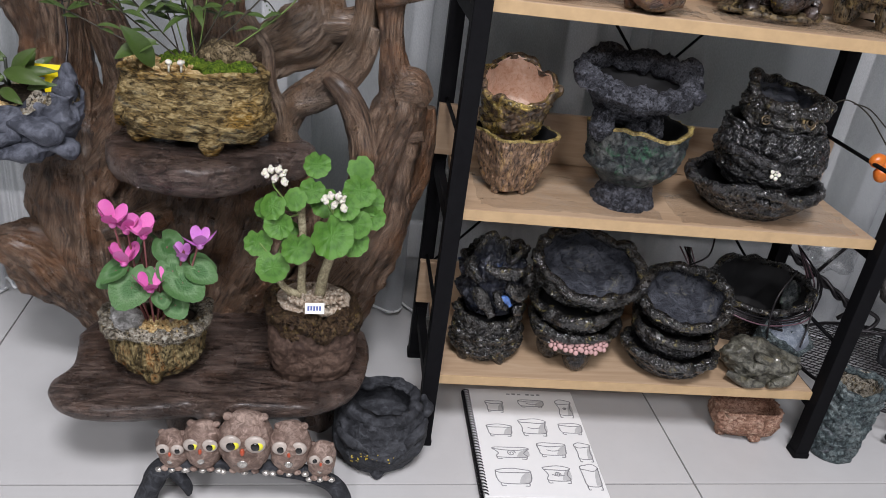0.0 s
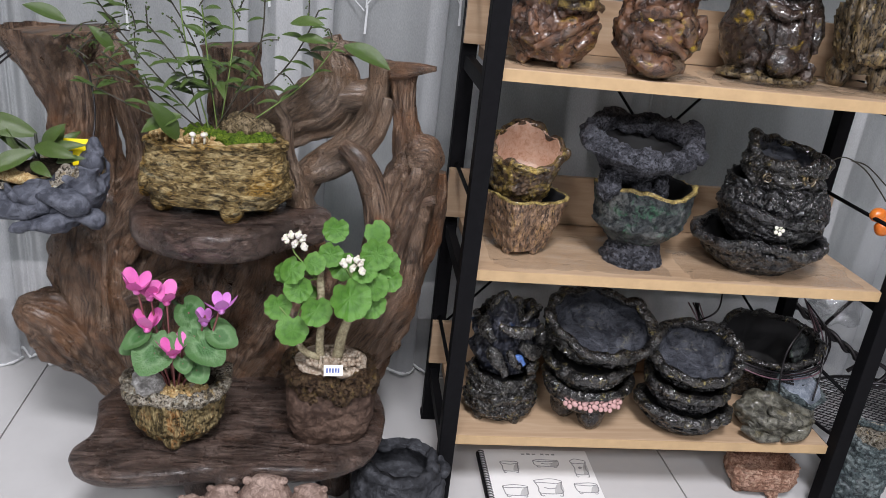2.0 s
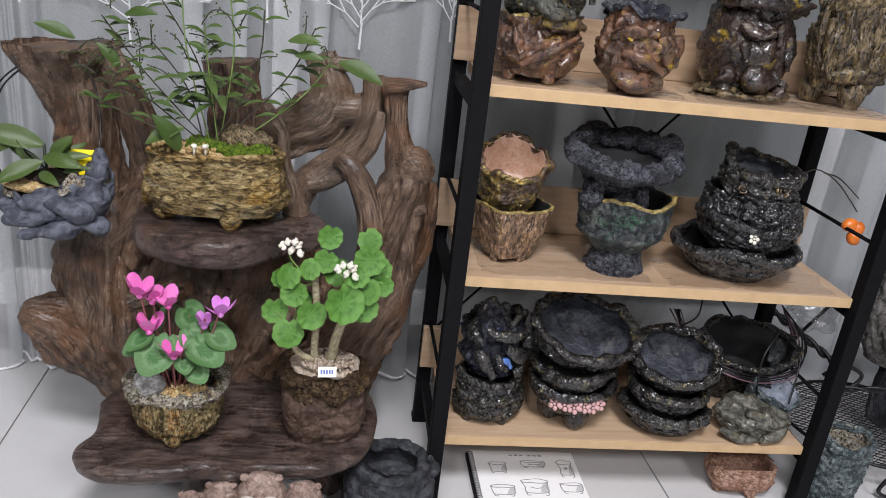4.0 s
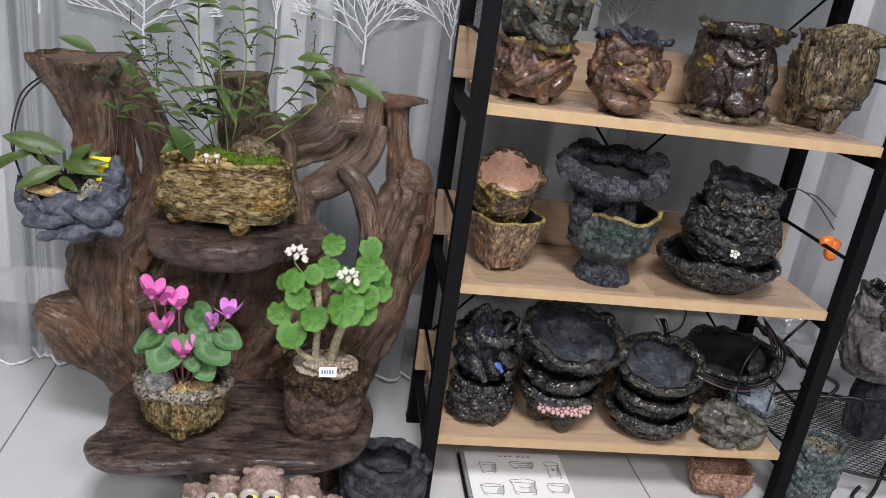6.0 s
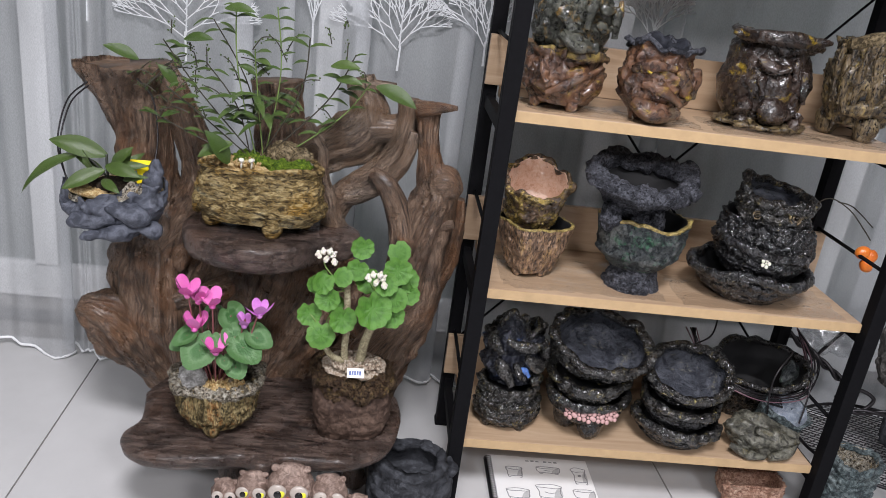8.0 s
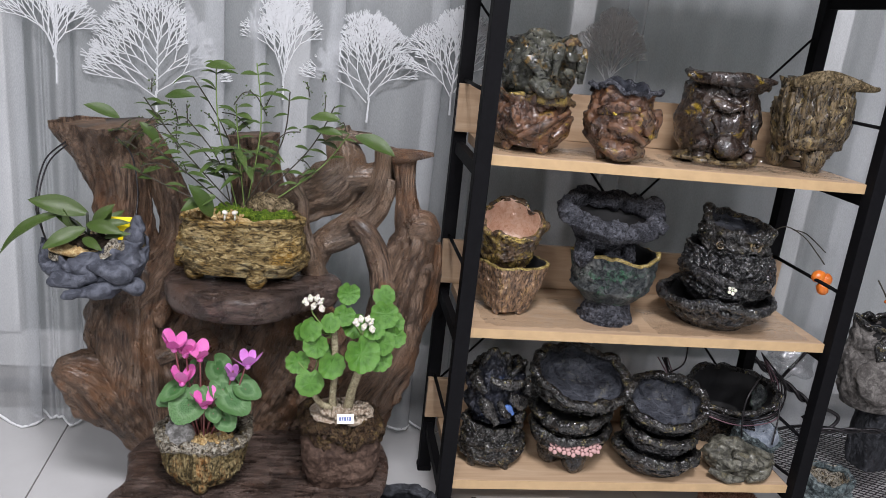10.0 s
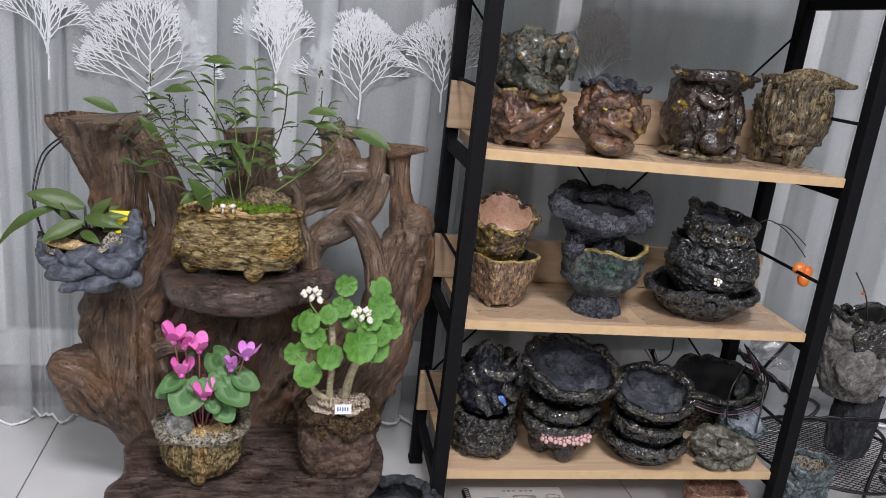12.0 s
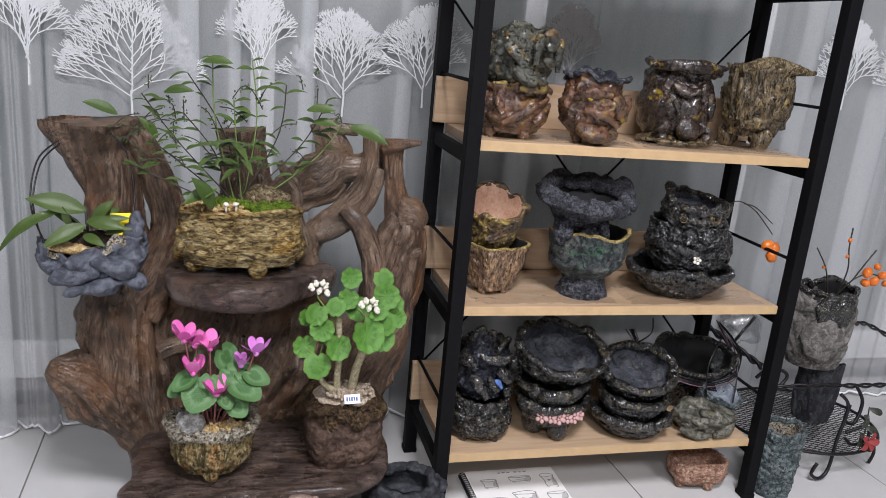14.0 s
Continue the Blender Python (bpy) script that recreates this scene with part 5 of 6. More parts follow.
for k in range(6):
    a = (-0.35, 0.0, 0.4, 2.75, 3.15, 3.5)[k]
    trim(och, "lump", blob_mesh("lump", 0.016, 0.009, 0.016, 0.006, 60, k + 3), CLAY_OCHRE, pose(-0.405 + 0.108 * math.cos(a), 0.045 + 0.06 * math.sin(a), 0.535 + 0.04 * math.sin(3.1 * k), 0, 0, math.degrees(a) + 90))
bush = thing("shrub", pose(-0.41, 0.055, 0.595), "airy green shrub with long pointed leaves", "potted plant")
BUSH0 = Vector((-0.41, 0.055, 0.595))
leaf_b = [long_leaf_mesh("leaf", w, d, 0.25, k) for k, (w, d) in enumerate(((0.18, 0.25), (0.23, 0.1), (0.14, 0.4)))]
rng = random.Random(11)
for k, (x, z, y, bend) in enumerate(((-0.455, 0.864, 0.05, -0.02), (-0.565, 0.80, 0.04, -0.03), (-0.496, 0.835, 0.08, 0.01), (-0.392, 0.868, 0.06, 0.02), (-0.335, 0.83, 0.03, 0.03), (-0.262, 0.81, 0.05, 0.04), (-0.235, 0.765, 0.06, 0.05), (-0.551, 0.732, 0.01, -0.02), (-0.575, 0.685, 0.02, -0.03), (-0.42, 0.80, 0.03, 0.0), (-0.50, 0.77, 0.05, 0.0))):
    tip = Vector((x, y, z)) - BUSH0
    mid = Vector((tip.x * 0.42 + bend, tip.y * 0.5, tip.z * 0.6))
    line = curve_points([(0.02 * math.sin(k), 0, 0), tuple(mid), tuple(tip)], 12)
    part("stem", tube_mesh("stem", [tuple(p) for p in line], 0.0011, 6, 1), STEM_DARK if k % 3 else STEM_GREEN, bush)
    for i in range(9, 25, 2 if k % 2 else 3):
        p = Vector([float(c) for c in line[i]])
        for s in (-1, 1) if i % 4 == 1 else (1 if i % 2 else -1,):
            way = Vector((s * rng.uniform(0.6, 1.0), rng.uniform(-0.5, 0.2), rng.uniform(-0.15, 0.55)))
            part("leaf", leaf_b[rng.randrange(3)], LEAF_BUSH, bush).matrix_basis = aim(p, way, (rng.uniform(-0.4, 0.4), -0.5, 1), rng.uniform(0.018, 0.036))
for k in range(34):
    a = rng.uniform(0, 6.28)
    way = Vector((math.cos(a), 0.7 * math.sin(a) - 0.2, rng.uniform(-0.25, 0.35)))
    p = Vector((0.0, 0.01, 0.105)) + Vector((rng.uniform(-0.04, 0.04), rng.uniform(-0.03, 0.03), rng.uniform(-0.02, 0.03)))
    part("leaf", leaf_b[2], LEAF_BUSH, bush).matrix_basis = aim(p, way, (0, -0.3, 1), rng.uniform(0.03, 0.055))
for k, (x, y, z, wx, wz, s) in enumerate(((-0.60, 0.03, 0.765, -1, 0.35, 0.055), (-0.225, 0.04, 0.765, 0.9, -0.35, 0.075), (-0.45, 0.0, 0.62, -0.3, 0.5, 0.07), (-0.445, 0.0, 0.655, -0.8, -0.4, 0.06), (-0.53, 0.03, 0.805, 0.9, 0.1, 0.05), (-0.47, 0.04, 0.858, 0.9, 0.0, 0.05), (-0.30, 0.03, 0.79, 0.8, 0.05, 0.05), (-0.29, 0.03, 0.77, 0.9, -0.05, 0.045), (-0.54, 0.03, 0.73, -0.5, 0.6, 0.045))):
    part("leaf", leaf_b[1], LEAF_BUSH, bush).matrix_basis = aim(Vector((x, y, z)) - BUSH0, (wx, -0.2, wz), (0, -0.7, 0.8), s)
for k in range(36):
    p0 = Vector((rng.uniform(-0.17, 0.17), rng.uniform(-0.04, 0.03), rng.uniform(0.1, 0.27)))
    if k < 16:
        p0 = Vector((rng.uniform(-0.17, -0.1), rng.uniform(-0.04, 0.0), rng.uniform(0.08, 0.18)))
    p1 = p0 + Vector((rng.uniform(-0.05, 0.05), 0, rng.uniform(-0.04, 0.04)))
    spray = part("spray", tube_mesh("spray", [tuple(p0), tuple((p0 + p1) / 2 + Vector((0, 0, 0.008))), tuple(p1)], 0.0006, 5, 4), STEM_DARK, bush)
    bm = bmesh.new()
    for i in range(9):
        q = p0.lerp(p1, i / 8) + Vector((rng.uniform(-0.005, 0.005), rng.uniform(-0.004, 0.004), rng.uniform(0, 0.007)))
        bmesh.ops.create_icosphere(bm, subdivisions=1, radius=rng.uniform(0.0011, 0.002), matrix=Matrix.Translation(q))
    part("bud", bm, LEAF_BUSH, spray)["kind"] = "stuff"

# ---- orchid in the hanging pot ----
hang = near("hanging_planter", -0.64, 0.462)
trim(hang, "soil", blob_mesh("soil", 0.08, 0.052, 0.014, 0.005, 70, 4), GRAVEL, pose(-0.64, 0.035, 0.54), "pale bark chips")
trim(hang, "moss", blob_mesh("moss", 0.04, 0.03, 0.014, 0.006, 120, 9), SOIL, pose(-0.635, 0.02, 0.55))
for k, (x, y, z, rx, ry, rz) in enumerate(((-0.572, 0.035, 0.56, 0.016, 0.02, 0.034), (-0.565, 0.03, 0.585, 0.011, 0.014, 0.02), (-0.70, 0.02, 0.51, 0.03, 0.026, 0.018), (-0.66, -0.02, 0.505, 0.04, 0.016, 0.022), (-0.60, -0.02, 0.52, 0.035, 0.018, 0.02), (-0.63, -0.022, 0.48, 0.05, 0.018, 0.014), (-0.58, 0.0, 0.49, 0.026, 0.026, 0.016))):
    trim(hang, "fold", blob_mesh("fold", rx * 1.1, ry, rz * 0.8, 0.009, 24, k + 20), CLAY_SLATE, pose(x, y, z, 0, 12 * (-1) ** k, 0))
for pts in ([(-0.715, 0.03, 0.535), (-0.742, 0.05, 0.6), (-0.735, 0.08, 0.67), (-0.70, 0.085, 0.705)], [(-0.718, 0.03, 0.535), (-0.738, 0.05, 0.6), (-0.73, 0.08, 0.665), (-0.698, 0.085, 0.70)], [(-0.575, 0.04, 0.575), (-0.575, 0.07, 0.63), (-0.59, 0.09, 0.69), (-0.615, 0.085, 0.72)]):
    trim(hang, "hanging_wire", tube_mesh("hanging_wire", pts, 0.0016, 6, 8), WIRE, Matrix(), "thin black hanging wire")
orchid = thing("orchid", pose(-0.645, 0.02, 0.55), "small orchid with broad strap leaves", "potted plant")
leaf_o = [long_leaf_mesh("leaf", w, d, 0.35, k) for k, (w, d) in enumerate(((0.2, 0.12), (0.16, 0.25), (0.11, 0.3)))]
ORCHID_LEAVES = (((-0.012, 0.005, 0.055), (-1, -0.1, 0.22), 0.1, 0), ((-0.035, -0.005, 0.028), (-0.35, -0.2, 1), 0.042, 0), ((-0.012, -0.012, 0.034), (-0.85, -0.4, -0.42), 0.078, 0), ((-0.004, 0.0, 0.036), (0.7, -0.1, 0.75), 0.058, 0),
                 ((-0.01, -0.015, 0.042), (1, -0.3, -0.1), 0.07, 0), ((0.0, 0.0, 0.034), (1, -0.05, 0.25), 0.06, 1), ((-0.015, -0.02, 0.018), (0.7, -0.5, -0.2), 0.05, 0), ((0.015, 0.01, 0.03), (0.3, 0.1, 1), 0.04, 0),
                 ((0.02, -0.015, 0.02), (0.85, -0.3, 0.3), 0.05, 1), ((-0.02, 0.01, 0.02), (-0.5, -0.2, 0.4), 0.06, 1), ((0.0, 0.02, 0.02), (0.5, 0.4, 0.5), 0.06, 1))
for base, way, size, kind in ORCHID_LEAVES:
    part("leaf", leaf_o[kind], LEAF_ORCHID, orchid).matrix_basis = aim(base, way, (0.1, -0.85, 0.55) if abs(way[2]) < 0.9 else (-0.3, -1, 0.1), size)
part("leaf", leaf_o[2], LEAF_ORCHID, orchid, "long drooping dark-tipped leaf").matrix_basis = aim((-0.05, -0.008, 0.058), (-0.85, -0.2, -0.45), (0, -0.5, 0.8), 0.13)
part("shoot", tube_mesh("shoot", [(-0.008, 0.0, 0.0), (-0.012, 0.0, 0.03), (-0.014, 0.004, 0.058)], 0.0025, 8, 5), LEAF_DARK, orchid, "dark short stem")
part("shoot", tube_mesh("shoot", [(-0.008, 0.0, 0.012), (-0.03, -0.004, 0.04), (-0.052, -0.008, 0.058)], 0.002, 8, 5), LEAF_DARK, orchid)
sign = thing("plant_marker", pose(-0.606, 0.03, 0.575, 74, 0, 6), "yellow plastic T-shaped plant marker", "label")
bm = bmesh.new()
part("plate", box(box(bm, -0.021, 0.021, 0.006, 0.026, 0, 0.0016, 0.0006), -0.007, 0.007, -0.02, 0.0065, 0.0001, 0.0015), YELLOW, sign)
for k in range(4):
    bm = bmesh.new()
    part("writing", box(bm, -0.014 + 0.0075 * k, -0.0095 + 0.0075 * k, 0.0155, 0.017 + 0.0006 * (k % 2), 0.0017, 0.002), STEM_DARK, sign)

# ---- trimmings on the pots of the rack ----
flower5 = bmesh.new()
for i in range(5):
    bmesh.ops.create_icosphere(flower5, subdivisions=2, radius=0.0037, matrix=pose(0.0064 * math.cos(i * 1.2566), 0.0064 * math.sin(i * 1.2566), 0) @ Matrix.Diagonal((1, 1, 0.55, 1)))
bmesh.ops.create_icosphere(flower5, subdivisions=2, radius=0.0024, matrix=pose(0, 0, 0.001))
flower_mesh = bpy.data.meshes.new("clay_flower")
flower5.to_mesh(flower_mesh)
flower5.free()
smooth(flower_mesh)
bowl = min((o for o in scene.objects if "pink flowers" in str(o.get("label", ""))), key=lambda o: o.name)
for k in range(6):
    a = math.radians(236 + 12.5 * k)
    trim(bowl, "clay_flower", flower_mesh, PETAL_BLUSH, pose(0.262 + 0.083 * math.cos(a), 0.125 + 0.073 * math.sin(a), B + 0.066 + 0.003 * (k % 2)) @ pose(0, 0, 0, 72, 0, math.degrees(a) + 90) @ Matrix.Scale(1.25, 4), "small pink clay flower")
white_flower = flower_mesh.copy()
white_flower.materials.clear()
bowl = min((o for o in scene.objects if "white flower" in str(o.get("label", "")) and o.parent is None and "bowl" in o.name), key=lambda o: o.name)
trim(bowl, "clay_flower", white_flower, PETAL_WHITE, pose(0.498, 0.052, M + 0.097, 74, 0, -8) @ Matrix.Scale(0.95, 4), "small white clay flower")


def spiral(turns, size, flat=0.0):
    return [(size * (1 - 0.85 * t / 40) * math.cos(turns * 6.283 * t / 40), size * (1 - 0.85 * t / 40) * math.sin(turns * 6.283 * t / 40), flat * t / 40, size * 0.2 * (1 - 0.5 * t / 40)) for t in range(41)]


bowl = min((o for o in scene.objects if "snail" in str(o.get("label", ""))), key=lambda o: o.name)
trim(bowl, "spiral", limb_mesh("spiral", spiral(2.4, 0.014, 0.006), 0.1, 10, 2), CLAY_BARK, pose(0.54, 0.092, M + 0.178, 76, 0, 8), "raised snail-shell spiral")
trim(bowl, "spiral", limb_mesh("spiral", spiral(2.0, 0.009, 0.004), 0.1, 10, 2), CLAY_BARK, pose(0.476, 0.105, M + 0.172, 70, 0, -22))
for k in range(16):
    a = math.radians(190 + 11 * k)
    trim(near("clay_bowl", 0.525, M + 0.145), "lump", blob_mesh("lump", 0.011, 0.007, 0.009, 0.004, 80, k), CLAY_BLACKGOLD, pose(0.525 + 0.071 * math.cos(a), 0.16 + 0.064 * math.sin(a), M + 0.195 + 0.006 * math.sin(k * 2.3), 0, 0, math.degrees(a) + 90))
    trim(near("clay_dish", 0.528, M), "lump", blob_mesh("lump", 0.013, 0.008, 0.008, 0.004, 80, k + 30), CLAY_BLACK if k % 4 else CLAY_BLACKGOLD, pose(0.528 + 0.12 * math.cos(a), 0.15 + 0.103 * math.sin(a), M + 0.056 + 0.004 * math.sin(k * 1.7), 0, 0, math.degrees(a) + 90))
    trim(near("clay_bowl", 0.53, M + 0.085), "lump", blob_mesh("lump", 0.016, 0.01, 0.02, 0.007, 60, k + 60), CLAY_BLACK, pose(0.53 + 0.087 * math.cos(a), 0.16 + 0.078 * math.sin(a), M + 0.12 + 0.012 * math.sin(k * 2.9), 0, 20 * math.sin(k), math.degrees(a) + 90))


def folds(pot_ob, cx, cy, rx, ry, z0, h, specs, material, name="fold"):
    """Raised clay folds on a wall: each spec runs round the pot from turn and height to turn and height."""
    for k, (a0, u0, a1, u1, r) in enumerate(specs):
        pts = []
        for i in range(6):
            t = i / 5
            a, u = math.radians(a0 + (a1 - a0) * t), u0 + (u1 - u0) * t + 0.05 * math.sin(math.pi * t) * (-1) ** k
            pts.append((cx + rx * math.cos(a), cy + ry * math.sin(a), z0 + h * u, r * (0.45 + 0.75 * math.sin(math.pi * min(0.9, t + 0.1)))))
        trim(pot_ob, name, limb_mesh(name, pts, 0.35, 14, 6, k * 1.7, 0.8, 60), material, Matrix())


p11 = near("clay_planter", 0.452, T)
trim(p11, "base_plate", blob_mesh("base_plate", 0.082, 0.066, 0.012, 0.009, 50, 3), CLAY_BARK, pose(0.45, 0.095, T + 0.009), "ragged grey clay base plate")
folds(p11, 0.452, 0.12, 0.082, 0.073, T, 0.155, [(205, 1.0, 335, 0.95, 0.011), (235, 0.78, 275, 0.72, 0.009), (278, 0.8, 285, 0.6, 0.008), (250, 0.3, 290, 0.28, 0.018), (225, 0.25, 232, 0.1, 0.016), (292, 0.12, 310, 0.22, 0.016), (240, 0.6, 250, 0.4, 0.008), (300, 0.7, 312, 0.35, 0.007)], CLAY_OWLDARK)
for s, x in ((-1, 0.385), (1, 0.52)):
    trim(p11, "horn", limb_mesh("horn", [(x - s * 0.025, 0.1, T + 0.148, 0.013), (x, 0.09, T + 0.156, 0.01), (x + s * 0.022, 0.09, T + 0.158, 0.004)], 0.2, 12, 5, s), CLAY_OWLDARK, Matrix())
p12 = near("clay_planter", 0.605, T)
trim(p12, "log", limb_mesh("log", [(0.53, 0.09, T + 0.153, 0.009), (0.58, 0.07, T + 0.163, 0.015), (0.64, 0.07, T + 0.16, 0.013), (0.69, 0.06, T + 0.155, 0.007), (0.71, 0.06, T + 0.156, 0.004)], 0.25, 14, 6, 3), ROCK_TAN, Matrix(), "pale rough log across the rim")
folds(p12, 0.605, 0.12, 0.078, 0.068, T, 0.16, [(190 + 14 * k, 0.95 - 0.1 * (k % 3), 196 + 14 * k + 16 * math.sin(k * 2), 0.36 - 0.08 * (k % 2), 0.007 + 0.003 * (k % 3)) for k in range(12)] + [(200, 0.6, 260, 0.5, 0.009), (270, 0.45, 330, 0.55, 0.01), (220, 0.3, 300, 0.32, 0.01)], CLAY_BARK, "root")
p9 = near("clay_planter", 0.103, T + 0.1)
folds(p9, 0.103, 0.115, 0.074, 0.07, T + 0.105, 0.115, [(275, 0.9, 272, 0.4, 0.009), (285, 0.75, 310, 0.72, 0.008), (312, 0.75, 322, 0.3, 0.008), (285, 0.5, 310, 0.45, 0.007), (225, 0.7, 255, 0.35, 0.01), (240, 0.3, 290, 0.15, 0.014)], CLAY_OLIVE)
folds(p9, 0.103, 0.114, 0.076, 0.071, T + 0.105, 0.115, [(280, 0.88, 305, 0.9, 0.006), (318, 0.85, 326, 0.55, 0.005)], CLAY_GOLD, "gilded_fold")
p9b = near("clay_planter", 0.09, T)
folds(p9b, 0.09, 0.13, 0.074, 0.067, T + 0.012, 0.092, [(240, 0.2, 320, 0.75, 0.007), (230, 0.8, 240, 0.4, 0.008), (290, 0.25, 340, 0.6, 0.007)], CLAY_RUST)
folds(p9b, 0.09, 0.13, 0.074, 0.067, T + 0.012, 0.092, [(260, 0.95, 335, 0.88, 0.009)], CLAY_GOLD, "gilded_fold")
p10 = near("clay_planter", 0.272, T)
folds(p10, 0.272, 0.11, 0.064, 0.058, T + 0.01, 0.125, [(215, 0.62, 280, 0.7, 0.009), (285, 0.68, 320, 0.32, 0.01), (235, 0.45, 300, 0.22, 0.008), (225, 0.2, 300, 0.12, 0.012), (325, 0.7, 340, 0.3, 0.009), (250, 0.55, 262, 0.3, 0.007)], CLAY_RUST)
folds(p10, 0.272, 0.109, 0.066, 0.059, T + 0.01, 0.125, [(222, 0.61, 245, 0.6, 0.004), (303, 0.42, 318, 0.36, 0.0035)], YELLOW_GLAZE, "glaze_streak")
p1 = near("clay_planter", 0.092, B + 0.088)
folds(p1, 0.092, 0.12, 0.07, 0.064, B + 0.088, 0.125, [(200, 0.85, 235, 0.7, 0.012), (240, 0.95, 330, 0.9, 0.009), (225, 0.55, 262, 0.2, 0.012), (280, 0.7, 340, 0.45, 0.012), (300, 0.25, 340, 0.2, 0.01), (262, 0.6, 285, 0.35, 0.009), (330, 0.8, 350, 0.4, 0.012)], CLAY_BLACKGOLD)
folds(p1, 0.092, 0.118, 0.07, 0.064, B + 0.088, 0.125, [(272, 0.5, 292, 0.38, 0.006)], clay("cobalt_glaze", (0.02, 0.05, 0.16), (0.05, 0.13, 0.38), (0.12, 0.22, 0.5), None, 0, 0.3, 40, 0.4), "glaze_patch")

# shell-shaped pot, its blue-green companion, and the wires of the basket pot
shell = thing("shell_ornament", pose(0.588, 0.06, B + 0.002, 0, 0, 4), "olive-grey oyster-like clay shell lying on the board", "ornament")
part("shell_body", blob_mesh("shell_body", 0.076, 0.042, 0.042, 0.014, 26, 5, 5), CLAY_OYSTER, shell).matrix_basis = pose(0, 0, 0.036, 0, 10, 0)
for k, (a, b) in enumerate((((-0.07, -0.02, 0.02), (-0.01, -0.05, 0.014)), ((0.0, -0.05, 0.012), (0.07, -0.02, 0.03)), ((-0.03, -0.03, 0.066), (0.065, -0.03, 0.04)))):
    part("shell_lip", limb_mesh("shell_lip", [(*a, 0.007), ((a[0] + b[0]) / 2, (a[1] + b[1]) / 2 - 0.006, (a[2] + b[2]) / 2 - 0.004, 0.011), (*b, 0.005)], 0.4, 12, 8, k), CLAY_OYSTER, shell)
pouch = pot("clay_pouch", "blue-green clay pouch with pale glazed inside", (0.628, 0.11, B), (0.054, 0.045, 0.105), [(0, 0.5), (0.4, 0.85), (0.8, 1), (1, 1.05)], (CLAY_TEAL, CLAY_TEAL, GLAZE_ICE), 0, (22, 10), lump=0.006, scale=40, wave=0.15, floor=0.45)
bm = bmesh.new()
for i in range(5):
    for j in range(4):
        box(bm, i * 0.007, i * 0.007 + 0.0052, j * 0.007, j * 0.007 + 0.0052, 0, 0.003, 0.0006)
trim(pouch, "mesh_patch", bm, GLAZE_BLACK, pose(0.612, 0.09, B + 0.088, 34, 12, 0), "black perforated mesh")
wired = near("wire_basket_pot", 0.59, B)
trim(wired, "moss_patch", blob_mesh("moss_patch", 0.03, 0.012, 0.03, 0.008, 60, 3), CLAY_PATINA, pose(0.655, 0.185, B + 0.135, 0, -20, 30), "green patina patch")
rng = random.Random(31)
for k in range(9):
    y = 0.15 + rng.uniform(-0.02, 0.02)
    sag = rng.uniform(-0.012, 0.012)
    pts = [(0.425 + rng.uniform(-0.01, 0.02), 0.25, B + 0.2), (0.46 + rng.uniform(-0.015, 0.01), 0.19, B + 0.135 + sag), (0.52, y - 0.01, B + 0.12 + sag), (0.60, y - 0.015, B + 0.108 + sag), (0.68, y, B + 0.125 + sag), (0.715 + rng.uniform(-0.02, 0.02), 0.2, B + 0.16), (0.70, 0.28, B + 0.21)]
    trim(wired, "wire", tube_mesh("wire", pts, 0.0015, 6, 6), WIRE_PINK if k % 3 == 0 else WIRE, Matrix())
for pts in ([(0.585, 0.1, B + 0.06), (0.572, 0.1, B + 0.12), (0.578, 0.11, B + 0.17), (0.62, 0.14, B + 0.215)], [(0.66, 0.1, B + 0.06), (0.68, 0.13, B + 0.12), (0.70, 0.18, B + 0.18), (0.68, 0.24, B + 0.22)], [(0.43, 0.28, B + 0.12), (0.42, 0.2, B + 0.18), (0.44, 0.17, B + 0.22), (0.47, 0.22, B + 0.24)]):
    trim(wired, "wire", tube_mesh("wire", pts, 0.002, 6, 8), WIRE, Matrix())

# thin film lying on the boards
def film_sheet(name, x, y, z, w, d, seed, label):
    verts, faces = [], []
    nx, ny = 40, 26
    for j in range(ny + 1):
        for i in range(nx + 1):
            u, v = i / nx, j / ny
            h = 0.0012 + 0.011 * max(0, rough_noise((u * 3 + seed, v * 3, 0), 1.8, 4)) + 0.012 * max(0, noise.noise(Vector((u * 2 + v * 5, seed, 0)))) ** 2
            verts.append((w * u + 0.004 * noise.noise(Vector((v * 6, seed, 1))), d * v + 0.004 * noise.noise(Vector((u * 6, seed, 2))), h))
    for j in range(ny):
        for i in range(nx):
            a = j * (nx + 1) + i
            faces.append((a, a + 1, a + nx + 2, a + nx + 1))
    mesh = bpy.data.meshes.new(name)
    mesh.from_pydata(verts, [], faces)
    mesh.materials.append(FILM)
    ob = new(name, smooth(mesh))
    ob.matrix_world = pose(x, y, z)
    ob.visible_shadow = False
    return tagged(ob, label, "plastic film", "film on the boards")


film_sheet("plastic_film", 0.03, 0.01, M, 0.3, 0.17, 3, "wrinkled clear plastic film lying on the board")
film_sheet("plastic_film", 0.36, 0.005, M, 0.31, 0.14, 8, "wrinkled clear plastic film lying on the board")
film_sheet("plastic_film", 0.02, 0.005, T, 0.3, 0.12, 12, "wrinkled clear plastic film lying on the board")
film_sheet("plastic_film", 0.34, 0.005, T, 0.33, 0.12, 17, "wrinkled clear plastic film lying on the board")

